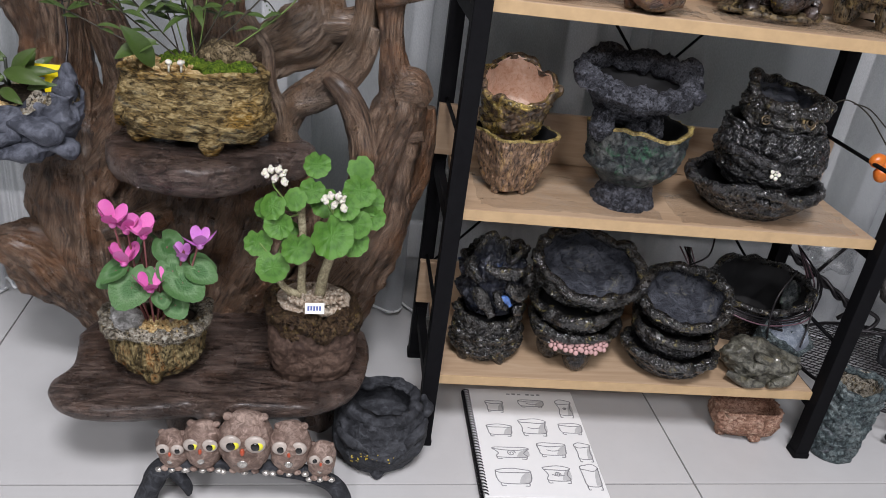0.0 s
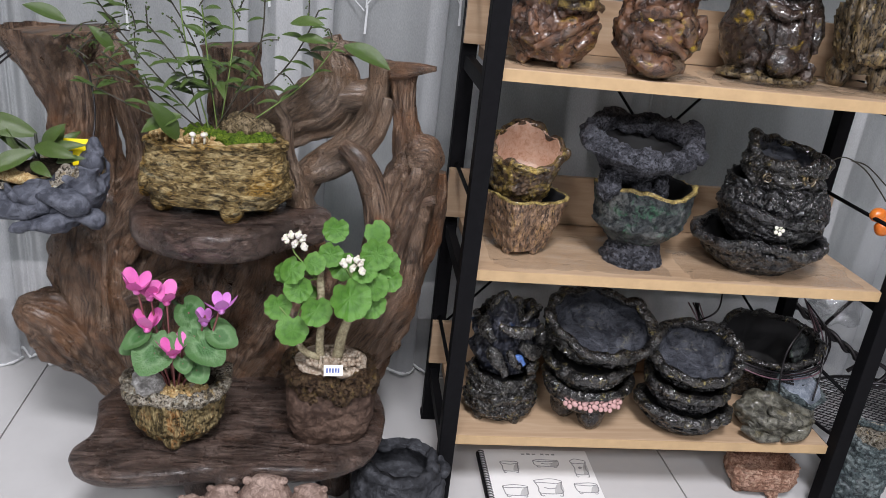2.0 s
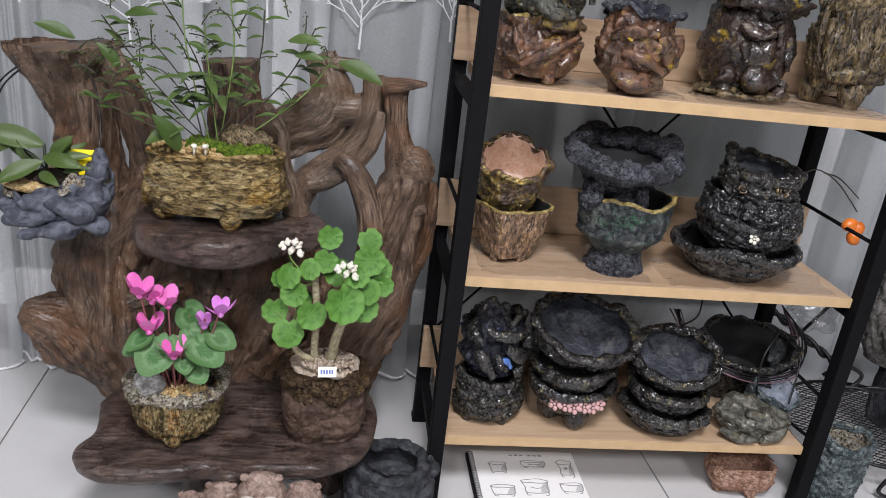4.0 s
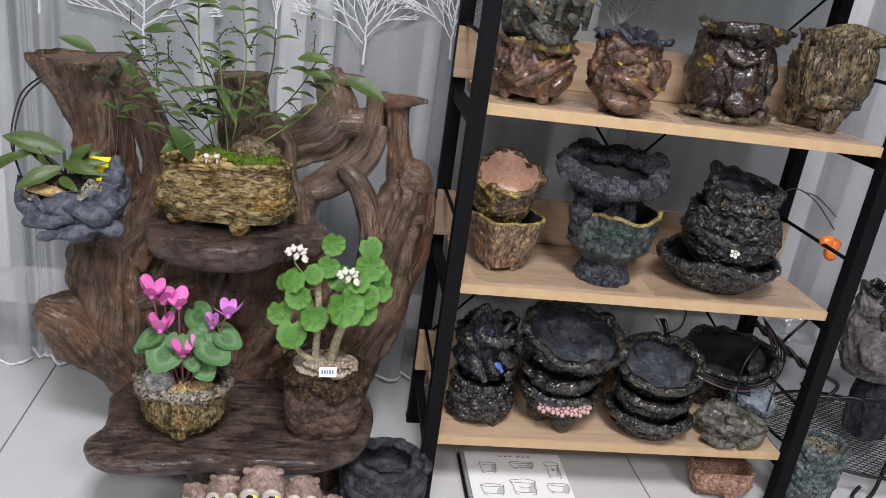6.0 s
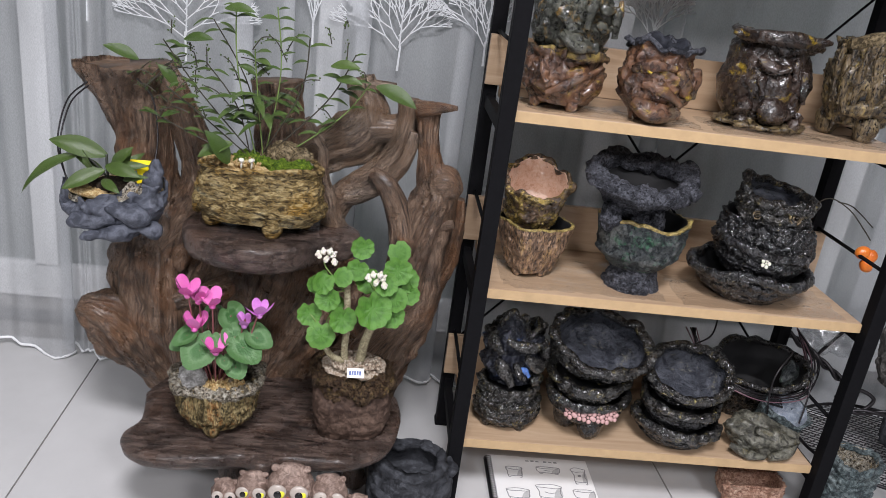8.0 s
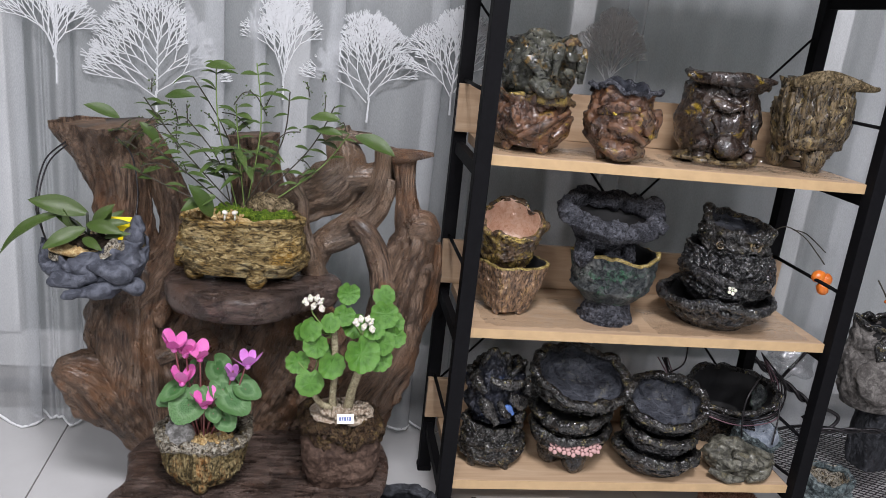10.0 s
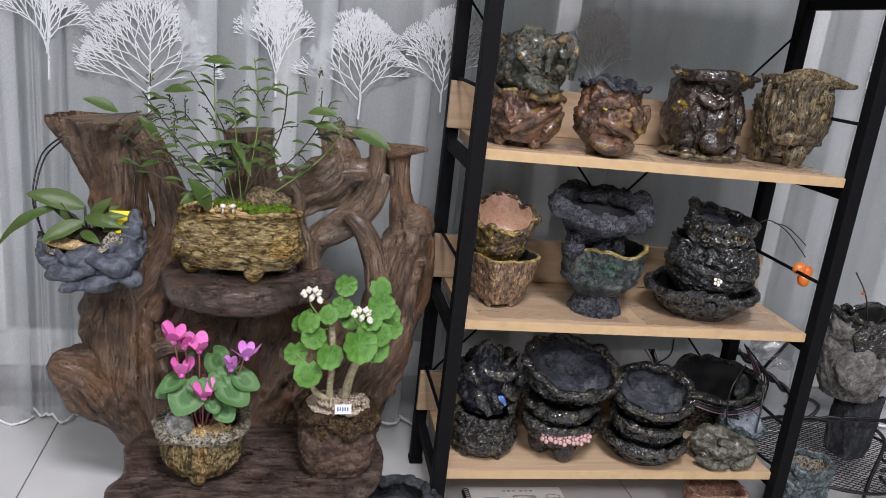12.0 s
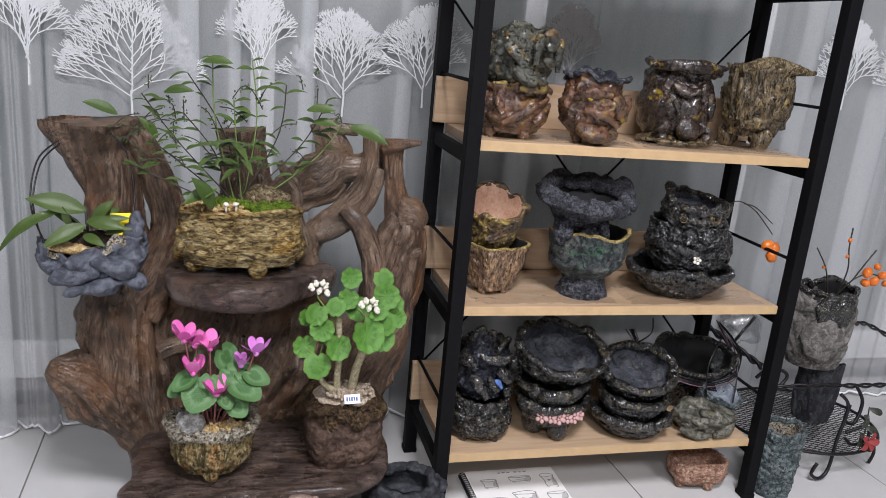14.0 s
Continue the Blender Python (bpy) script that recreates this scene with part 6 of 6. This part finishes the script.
# ---- sketchbook on the floor ----
book = thing("sketchbook", pose(0.068, -0.152, 0.0, 0, 0, 0.3), "spiral-bound sketchbook open at pencil drawings of pots", "sketchbook")
bm = bmesh.new()
part("cover", box(bm, 0.0, 0.222, 0.0, 0.292, 0.0, 0.002, 0.0006), MAT_BLACK, book)
bm = bmesh.new()
part("page_block", box(bm, 0.004, 0.22, 0.002, 0.29, 0.0021, 0.011, 0.0008), PAPER, book)
ring = tube_mesh("ring", [(0.0075 * math.cos(a) + 0.004, 0, 0.0075 * math.sin(a) + 0.0076) for a in [i * 0.5712 for i in range(12)]], 0.0011, 6, 2)
for i in range(38):
    part("ring", ring, WIRE, book).matrix_basis = pose(0.0, 0.006 + i * 0.0074, 0.0)


def sketch(x, y, w, h, kind):
    """A pencil drawing of a pot: rim, sides, base and feet in thin lines over a light wash."""
    rim = [(w * 0.5 * math.cos(a), h * 0.38 + h * 0.13 * math.sin(a) * (1 + 0.2 * math.sin(3 * a + kind)), 0) for a in [i * 0.3142 for i in range(21)]]
    waist = (0.4, 0.5, 0.34, 0.46)[kind % 4]
    side = [(-w * 0.5, h * 0.38, 0), (-w * waist, 0.0, 0), (-w * 0.42, -h * 0.3, 0), (-w * 0.2, -h * 0.38, 0), (w * 0.2, -h * 0.38, 0), (w * 0.42, -h * 0.3, 0), (w * waist, 0, 0), (w * 0.5, h * 0.38, 0)]
    lines = [rim, side, [(-w * 0.4, -h * 0.3, 0), (-w * 0.38, -h * 0.5, 0), (-w * 0.26, -h * 0.5, 0)], [(w * 0.4, -h * 0.3, 0), (w * 0.38, -h * 0.5, 0), (w * 0.26, -h * 0.5, 0)]]
    if kind % 3 == 1:
        lines.append([(-w * 0.2, 0, 0), (0, -h * 0.08, 0), (w * 0.24, -h * 0.02, 0)])
    if kind % 4 == 2:
        lines.append([(0.06 * w * (1 - i / 12) * math.cos(i) * 2, 0.06 * w * math.sin(i) * (1 - i / 12) * 2, 0) for i in range(12)])
    bm = bmesh.new()
    for one in lines:
        mesh = tube_mesh("line", one, 0.0003, 5, 4)
        bm.from_mesh(mesh)
        bpy.data.meshes.remove(mesh)
    bmesh.ops.scale(bm, vec=(1, 1, 0.3), verts=bm.verts)
    drawing = part("drawing", bm, PENCIL, book)
    drawing.matrix_basis = pose(x, y, 0.0114)
    bm = bmesh.new()
    wash = curve_points([(w * 0.12, -h * 0.33), (w * 0.46, -h * 0.26), (w * 0.46, h * 0.3), (w * 0.3, h * 0.2), (w * 0.2, 0.0), (w * 0.12, -h * 0.33)], 5)[:-1]
    face = bm.faces.new([bm.verts.new((float(p[0]), float(p[1]), 0)) for p in wash])
    out = bmesh.ops.extrude_face_region(bm, geom=[face])
    bmesh.ops.translate(bm, vec=(0, 0, 0.0001), verts=[v for v in out["geom"] if isinstance(v, bmesh.types.BMVert)])
    bmesh.ops.recalc_face_normals(bm, faces=bm.faces)
    part("shading", bm, PENCIL_WASH, drawing).matrix_basis = pose(0, 0, -0.0003)


for k, (x, y, w, h) in enumerate(((0.056, 0.236, 0.036, 0.034), (0.13, 0.248, 0.05, 0.022), (0.195, 0.236, 0.032, 0.052), (0.055, 0.167, 0.048, 0.032), (0.121, 0.178, 0.054, 0.046), (0.193, 0.177, 0.044, 0.03), (0.066, 0.107, 0.068, 0.03), (0.144, 0.118, 0.054, 0.036), (0.202, 0.114, 0.03, 0.048), (0.061, 0.047, 0.062, 0.04), (0.14, 0.056, 0.05, 0.04), (0.2, 0.052, 0.032, 0.06))):
    sketch(x, y, w, h, k)
for k in range(6):
    bm = bmesh.new()
    part("writing", box(bm, 0.085 + 0.011 * k + 0.006 * (k > 2), 0.092 + 0.011 * k + 0.006 * (k > 2), 0.2735, 0.277 + 0.001 * (k % 2), 0.0112, 0.0114), PENCIL, book)

# ---- owl-row ornament in front of the stand: one plain shape ----
bm = bmesh.new()
owl_slots = []


def add_blob(x, y, z, rx, ry, rz, slot, seed=0, lump=0.0, level=3):
    before = len(bm.faces)
    made = bmesh.ops.create_icosphere(bm, subdivisions=level, radius=1)
    for v in made["verts"]:
        p = Vector((v.co.x * rx, v.co.y * ry, v.co.z * rz))
        v.co = p + v.co.normalized() * lump * rough_noise((p.x + seed, p.y, p.z), 45, 3) + Vector((x, y, z))
    owl_slots.extend([slot] * (len(bm.faces) - before))


for k, (x, z, w, h) in enumerate(((-0.407, 0.112, 0.024, 0.034), (-0.363, 0.122, 0.03, 0.044), (-0.302, 0.13, 0.04, 0.054), (-0.236, 0.122, 0.031, 0.046), (-0.189, 0.1, 0.022, 0.033))):
    add_blob(x, -0.17, z, w, w * 0.8, h, 0, k, 0.004, 4)
    for s in (-1, 1):
        add_blob(x + s * w * 0.62, -0.168, z + h * 0.8, w * 0.2, w * 0.2, h * 0.1, 0, k + s, 0.002)
        ex, ez = x + s * w * 0.43, z + h * 0.3
        add_blob(ex, -0.17 - w * 0.66, ez, w * 0.39, w * 0.16, w * 0.38, 1, k)
        add_blob(ex + 0.12 * w, -0.17 - w * 0.74, ez, w * 0.19, w * 0.1, w * 0.2, 2 if k in (1, 2) else 1, k)
        add_blob(ex + 0.03 * w, -0.17 - w * 0.8, ez, w * 0.17, w * 0.08, w * 0.18, 3, k)
    add_blob(x, -0.17 - w * 0.82, z + h * 0.12, w * 0.09, w * 0.1, w * 0.16, 4, k)
    add_blob(x, -0.17 - w * 0.74, z - h * 0.32, w * 0.2, w * 0.12, w * 0.2, 5, k)
    for i in range(5):
        add_blob(x + (i - 2) * w * 0.4, -0.182, z - h * 0.95 + 0.003 * (i % 2), 0.006, 0.005, 0.004, 0 if i % 2 else 5, i, 0.002, 2)
arch = limb_mesh("arch", [(-0.452, -0.165, 0.0, 0.017), (-0.438, -0.17, 0.04, 0.018), (-0.42, -0.17, 0.072, 0.016), (-0.36, -0.17, 0.082, 0.01), (-0.30, -0.17, 0.082, 0.01), (-0.24, -0.17, 0.077, 0.011), (-0.18, -0.17, 0.058, 0.012), (-0.158, -0.17, 0.035, 0.013), (-0.15, -0.165, 0.0, 0.015)], 0.28, 18, 8, 4)
hook = limb_mesh("hook", [(-0.405, -0.175, 0.072, 0.012), (-0.388, -0.18, 0.05, 0.009), (-0.384, -0.18, 0.03, 0.004)], 0.25, 12, 6, 6)
for m in (arch, hook):
    before = len(bm.faces)
    bm.from_mesh(m)
    owl_slots.extend([6] * (len(bm.faces) - before))
    bpy.data.meshes.remove(m)
owl_mesh = bpy.data.meshes.new("owl_ornament")
bm.to_mesh(owl_mesh)
bm.free()
for m in (OWL_CLAY, OWL_WHITE, OWL_YELLOW, OWL_BLACK, OWL_RED, OWL_SILVER, CLAY_ASH):
    owl_mesh.materials.append(m)
owl_mesh.polygons.foreach_set("material_index", owl_slots)
tagged(new("owl_ornament", smooth(owl_mesh)), "clay ornament of five owls perched on an arched branch", "ornament")

# crater pot: torn petals of clay and yellow flecks
ash = near("clay_planter", -0.087, 0.0)
folds(ash, -0.087, -0.06, 0.08, 0.076, 0.0, 0.115, [(205, 0.75, 262, 0.62, 0.009), (255, 0.6, 300, 0.62, 0.01), (300, 0.72, 345, 0.85, 0.009), (350, 0.95, 385, 0.98, 0.011)], CLAY_ASH)
scatter("glaze_fleck", YELLOW_GLAZE, ash, -0.015, -0.083, 0.06, 0.04, 0.005, 30, 0.0016, 3, 9.0, "yellow glaze flecks")

# ---- wire stand, bucket pot and twigs beside the rack ----
wire_stand = thing("wire_flower_stand", pose(1.0, 0.2, 0.0), "black wire flower stand with an expanded-metal tray", "flower stand")
verts, faces = [], []
for s in (-1, 1):
    for i in range(-26, 27):
        c = i * 0.0135
        pts = []
        for t in (-1, 1):
            pts.append(t)
        a, b = 0.2, 0.175
        slope = s * 0.55
        q = [(x, slope * x + c) for x in [a * (j / 24) for j in range(-24, 25)] if (x / a) ** 2 + ((slope * x + c) / b) ** 2 < 1]
        for (x0, y0), (x1, y1) in zip(q, q[1:]):
            w, n0 = 0.0009, len(verts)
            verts += [(x0, y0 - w, 0.07), (x0, y0 + w, 0.07), (x1, y1 + w, 0.07), (x1, y1 - w, 0.07), (x0, y0 - w, 0.0685), (x0, y0 + w, 0.0685), (x1, y1 + w, 0.0685), (x1, y1 - w, 0.0685)]
            faces += [(n0, n0 + 3, n0 + 2, n0 + 1), (n0 + 4, n0 + 5, n0 + 6, n0 + 7), (n0, n0 + 4, n0 + 7, n0 + 3), (n0 + 1, n0 + 2, n0 + 6, n0 + 5)]
mesh = bpy.data.meshes.new("mesh_tray")
mesh.from_pydata(verts, [], faces)
part("mesh_tray", mesh, WIRE, wire_stand)
part("tray_rim", tube_mesh("tray_rim", [(0.2 * math.cos(a), 0.175 * math.sin(a), 0.07) for a in [i * 0.19635 for i in range(33)]], 0.004, 8, 2), WIRE, wire_stand)
for a in (0.6, 2.4, 3.9, 5.5):
    x, y = 0.19 * math.cos(a), 0.165 * math.sin(a)
    part("leg", tube_mesh("leg", [(x, y, 0.07), (x * 1.05, y * 1.05, 0.035), (x * 1.02, y * 1.02, 0.004)], 0.004, 8, 4), WIRE, wire_stand)


def twisted(points, r):
    """Two strands wound round one another."""
    line = curve_points(points, 10)
    bm = bmesh.new()
    for s in (0, math.pi):
        mesh = tube_mesh("strand", [(float(p[0]), float(p[1]) + r * math.cos(i * 0.9 + s), float(p[2]) + r * math.sin(i * 0.9 + s)) for i, p in enumerate(line)], r * 0.8, 7, 2)
        bm.from_mesh(mesh)
        bpy.data.meshes.remove(mesh)
    mesh = bpy.data.meshes.new("twisted_rod")
    bm.to_mesh(mesh)
    bm.free()
    return smooth(mesh)


for pts, r in (([(-0.2, -0.08, 0.2), (-0.08, -0.1, 0.215), (0.06, -0.1, 0.21), (0.2, -0.08, 0.2), (0.32, -0.05, 0.19)], 0.004), ([(0.1, 0.0, 0.33), (0.2, 0.05, 0.31), (0.34, 0.08, 0.25)], 0.004), ([(-0.34, 0.1, 0.36), (-0.28, 0.08, 0.31), (-0.2, 0.05, 0.26), (-0.14, 0.0, 0.22)], 0.006)):
    part("twisted_rod", twisted(pts, r), WIRE, wire_stand)
for pts in ([(-0.02, -0.14, 0.21), (-0.0, -0.15, 0.18), (-0.02, -0.16, 0.1), (-0.035, -0.17, 0.03), (-0.06, -0.175, 0.008), (-0.085, -0.175, 0.022), (-0.075, -0.175, 0.05)], [(0.06, -0.1, 0.21), (0.08, -0.11, 0.17), (0.06, -0.12, 0.12), (0.03, -0.12, 0.13), (0.035, -0.12, 0.17)], [(0.03, -0.13, 0.1), (0.08, -0.14, 0.12), (0.09, -0.14, 0.085), (0.05, -0.14, 0.072), (0.025, -0.14, 0.09)],
            [(-0.2, -0.06, 0.22), (-0.17, -0.07, 0.25), (-0.13, -0.08, 0.235), (-0.15, -0.08, 0.205), (-0.19, -0.07, 0.2)]):
    part("scroll", tube_mesh("scroll", pts, 0.0042, 8, 6), WIRE, wire_stand)
for k, (x, y, z) in enumerate(((-0.2, 0.1, 0.07), (0.12, 0.13, 0.07))):
    part("upright", tube_mesh("upright", [(x, y, z), (x * 0.9, y, 0.2), (x * 0.7, y * 0.6, 0.33)], 0.004, 8, 5), WIRE, wire_stand)
block = pot("square_planter", "dark square clay pot on the wire tray", (0.985, 0.2, 0.071), (0.062, 0.055, 0.128), BOX, (CLAY_ASH, CLAY_ASH, SOIL), 12, n=5, lump=0.003, floor=0.9)
bpy.context.view_layer.update()
bucket = near("bucket_planter", 0.97, 0.2)
trim(bucket, "drape", blob_mesh("drape", 0.05, 0.02, 0.06, 0.01, 30, 4), CLAY_BUCKET, pose(0.925, 0.128, 0.29, 0, 8, -30))
trim(bucket, "patch", blob_mesh("patch", 0.055, 0.014, 0.045, 0.008, 50, 7), CLAY_BLACKGOLD, pose(0.95, 0.128, 0.365, 0, 0, -12), "dark gold-flecked clay patch")
folds(bucket, 0.97, 0.2, 0.086, 0.078, 0.2, 0.215, [(225, 0.7, 262, 0.3, 0.007), (262, 0.3, 320, 0.65, 0.007), (200, 0.72, 228, 0.7, 0.007)], CLAY_BUCKET)
twigs = thing("berry_twigs", pose(0.97, 0.19, 0.36), "bare twigs with orange berries standing in the bucket pot", "twigs")
for pts in ([(0, 0, 0), (0.01, -0.04, 0.07), (0.045, -0.05, 0.09), (0.08, -0.06, 0.085)], [(0.01, 0, 0), (0.0, -0.03, 0.09), (-0.02, -0.04, 0.15), (-0.022, -0.04, 0.2)], [(-0.01, 0, 0), (-0.06, -0.03, 0.09), (-0.11, -0.04, 0.15)], [(0.01, -0.04, 0.07), (0.03, -0.05, 0.12), (0.05, -0.05, 0.15)]):
    part("twig", tube_mesh("twig", pts, 0.0018, 6, 6), STEM_DARK, twigs)
for k, (x, y, z, s) in enumerate(((0.035, -0.055, 0.095, 0.014), (0.055, -0.06, 0.075, 0.013), (0.075, -0.06, 0.09, 0.012), (0.04, -0.05, 0.068, 0.012), (0.06, -0.055, 0.11, 0.01), (-0.02, -0.04, 0.13, 0.005), (-0.022, -0.04, 0.17, 0.006), (-0.07, -0.03, 0.1, 0.005), (0.09, -0.06, 0.07, 0.01))):
    part("berry", blob_mesh("berry", s * 0.8, s * 0.8, s, 0.001, 80, k, 3), BERRY, twigs).matrix_basis = pose(x, y, z, 30 * k, 20, 0)
spray = thing("berry_twig", pose(0.60, 0.16, M + 0.13), "thin twig with three orange berries on the board", "twigs")
for pts in ([(0.0, 0.0, 0.02), (0.03, -0.01, 0.05), (0.07, -0.02, 0.035), (0.11, -0.02, 0.0), (0.13, -0.02, -0.02)], [(0.05, -0.01, 0.045), (0.09, 0.0, 0.035), (0.14, 0.0, 0.0)]):
    part("twig", tube_mesh("twig", pts, 0.0012, 6, 6), STEM_DARK, spray)
for k, (x, z) in enumerate(((0.122, -0.045), (0.14, -0.052), (0.137, -0.07))):
    part("berry", blob_mesh("berry", 0.0125, 0.011, 0.0145, 0.001, 80, k, 3), BERRY, spray).matrix_basis = pose(x, -0.022, z, 0, 70 - 50 * k, 0)
bloom = thing("artificial_flower", pose(1.06, 0.03, 0.07), "dull red cloth flower with brown leaves on wire", "flower")
part("stalk", tube_mesh("stalk", [(0, 0, 0), (0.005, 0, 0.05), (0.0, 0.0, 0.12)], 0.0016, 6, 5), STEM_DARK, bloom)
for k in range(5):
    part("petal", long_leaf_mesh("petal", 0.4, 0.2, 0.2, k, 6), RED_FLOWER, bloom).matrix_basis = aim((0.01, -0.01, 0.035), (math.cos(k * 1.3), -0.4, math.sin(k * 1.3)), (0.2, -1, 0.2), 0.028)
for k in range(7):
    part("leaf", long_leaf_mesh("leaf", 0.3, 0.3, 0.2, k + 9, 6), LEAF_DARK, bloom).matrix_basis = aim((0.0, 0, 0.02 + 0.016 * k), (math.cos(k * 2.1), -0.5, math.sin(k * 2.1) - 0.3), (0, -1, 0.3), 0.035)
bag = thing("plastic_bag", pose(0.77, 0.3, 0.3), "crumpled clear plastic bag hanging behind the rack", "bag")
part("sheet", blob_mesh("sheet", 0.06, 0.03, 0.07, 0.03, 16, 3), BAG, bag)

# grey pitted pedestal under the patinated bowl
patina = near("clay_planter", 0.278, M)
trim(patina, "pedestal", pot_mesh("pedestal", 0.052, 0.047, 0.052, [(0, 1.06), (0.3, 1.0), (0.7, 0.9), (1, 0.92)], lump=0.007, scale=55, seed=4.2, floor=0.5, seg=90, rings=24), [CLAY_GRAPH, CLAY_GRAPH, CLAY_GRAPH], pose(0.278, 0.11, M), "pitted grey rock-like pedestal")
for k, (x, y) in enumerate(((0.235, 0.07), (0.33, 0.07), (0.28, 0.16))):
    trim(near("rock_bowl", 0.283, M + 0.145), "claw", blob_mesh("claw", 0.022, 0.02, 0.03, 0.008, 50, k + 2), CLAY_GRAPH, pose(x, y, M + 0.155))

# ---- seating: how far each piece is moved on its support, and its final size (width, height) ----
SEATING = (
    ("low black clay bowl", (0.003, -0.042, 0), 0.906, 0.93), ("black clay bowl resting inside", (-0.002, -0.042, -0.004), 0.935, 0.96), ("midnight-blue crumpled", (-0.003, -0.042, -0.004), 0.84, 0.97),
    ("dark clay bowl with a band", (-0.019, -0.055, 0), 0.988, 1.02), ("black rough-rimmed bowl", (-0.021, -0.05, 0.004), 1.12, 1.1), ("wide black bowl", (-0.03, -0.05, 0.016), 0.93, 0.84),
    ("black pitted clay dish at the foot", (-0.019, -0.072, 0), 0.918, 0.96), ("black pitted clay dish in the middle", (-0.02, -0.065, -0.002), 1.0, 1.05), ("black clay bowl with grey glazed", (-0.014, -0.06, 0.004), 0.96, 1.1),
    ("large black pot", (0.031, -0.055, 0), 0.904, 0.93), ("copper bark-textured", (-0.004, -0.028, 0), 0.875, 0.94), ("gilded bronze clay pot", (-0.016, -0.028, 0.004), 0.9, 0.93),
    ("green-patinated", (0.001, -0.033, 0), 0.935, 0.963), ("graphite-grey rock-like", (-0.036, -0.033, -0.012), 0.86, 0.87),
    ("wide black clay dish", (-0.021, -0.058, 0), 0.922, 0.955), ("black clay bowl with a small white", (-0.014, -0.055, -0.002), 0.97, 1.05), ("black knobbly clay bowl", (-0.009, -0.055, -0.002), 0.974, 1.03), ("black clay bowl with a snail", (-0.004, -0.055, -0.002), 1.0, 0.95),
    ("rust and green", (-0.007, -0.052, 0), 0.958, 0.96), ("glossy olive", (-0.013, -0.05, -0.01), 0.94, 0.92), ("small copper-orange", (-0.036, -0.055, 0), 0.986, 0.97), ("glossy dark umber", (0.003, 0.01, 0), 0.982, 1.0), ("bark-textured brown", (0.032, 0.0, 0), 0.86, 1.06),
    ("olive-grey oyster-like", (0.013, -0.016, 0), 1.0, 0.92), ("blue-green clay pouch", (0.016, -0.006, 0), 0.918, 0.86),
    ("long ochre", (0.0, 0.0, 0.017), 0.97, 1.0), ("airy green shrub", (0.0, 0.0, 0.012), 1.0, 1.0), ("tiny white toadstool", (-0.028, 0.0, 0.014), 1.0, 1.0),
    ("slate-blue crumpled", (-0.004, 0.0, 0.017), 0.94, 1.0), ("small orchid", (0.006, 0.0, 0.014), 0.92, 0.95), ("yellow plastic", (0.007, 0.0, 0.014), 0.9, 0.9),
    ("mossy trunk-shaped", (-0.002, -0.008, 0), 0.89, 0.95), ("pink cyclamen", (-0.002, -0.008, -0.006), 0.93, 0.96), ("brown earthen", (-0.005, -0.004, 0), 0.96, 0.98), ("bright green geranium", (-0.006, -0.002, -0.006), 0.96, 0.96), ("small white card", (-0.003, -0.008, 0.002), 1.0, 1.0),
    ("charcoal ash-grey", (-0.008, 0.012, 0), 0.96, 0.96), ("small pink terracotta", (0.013, -0.02, 0), 1.03, 1.03), ("teal-grey ribbed", (0.004, -0.008, 0), 0.88, 1.08), ("spiral-bound", (0.009, 0.0, 0), 1.0, 1.0),
    ("dark square", (0.055, 0.0, 0), 0.75, 1.27), ("grey draped", (0.03, 0.0, 0.033), 0.909, 0.94), ("bare twigs", (0.04, 0.0, 0.035), 1.0, 1.0), ("thin twig with three", (0.0, -0.04, 0.02), 1.0, 1.0), ("crumpled clear plastic bag", (0.075, 0.0, 0.0), 0.9, 0.9), ("dull red cloth", (-0.02, 0.0, 0.0), 1.0, 1.0),
)
bpy.context.view_layer.update()
for words, shift, wide, tall in SEATING:
    for ob in [o for o in scene.objects if o.parent is None and str(o.get("label", "")).startswith(words)]:
        foot = ob.matrix_world.translation.copy()
        ob.matrix_world = Matrix.Translation(foot + Vector(shift)) @ Matrix.Diagonal((wide, wide, tall, 1)) @ Matrix.Translation(-foot) @ ob.matrix_world
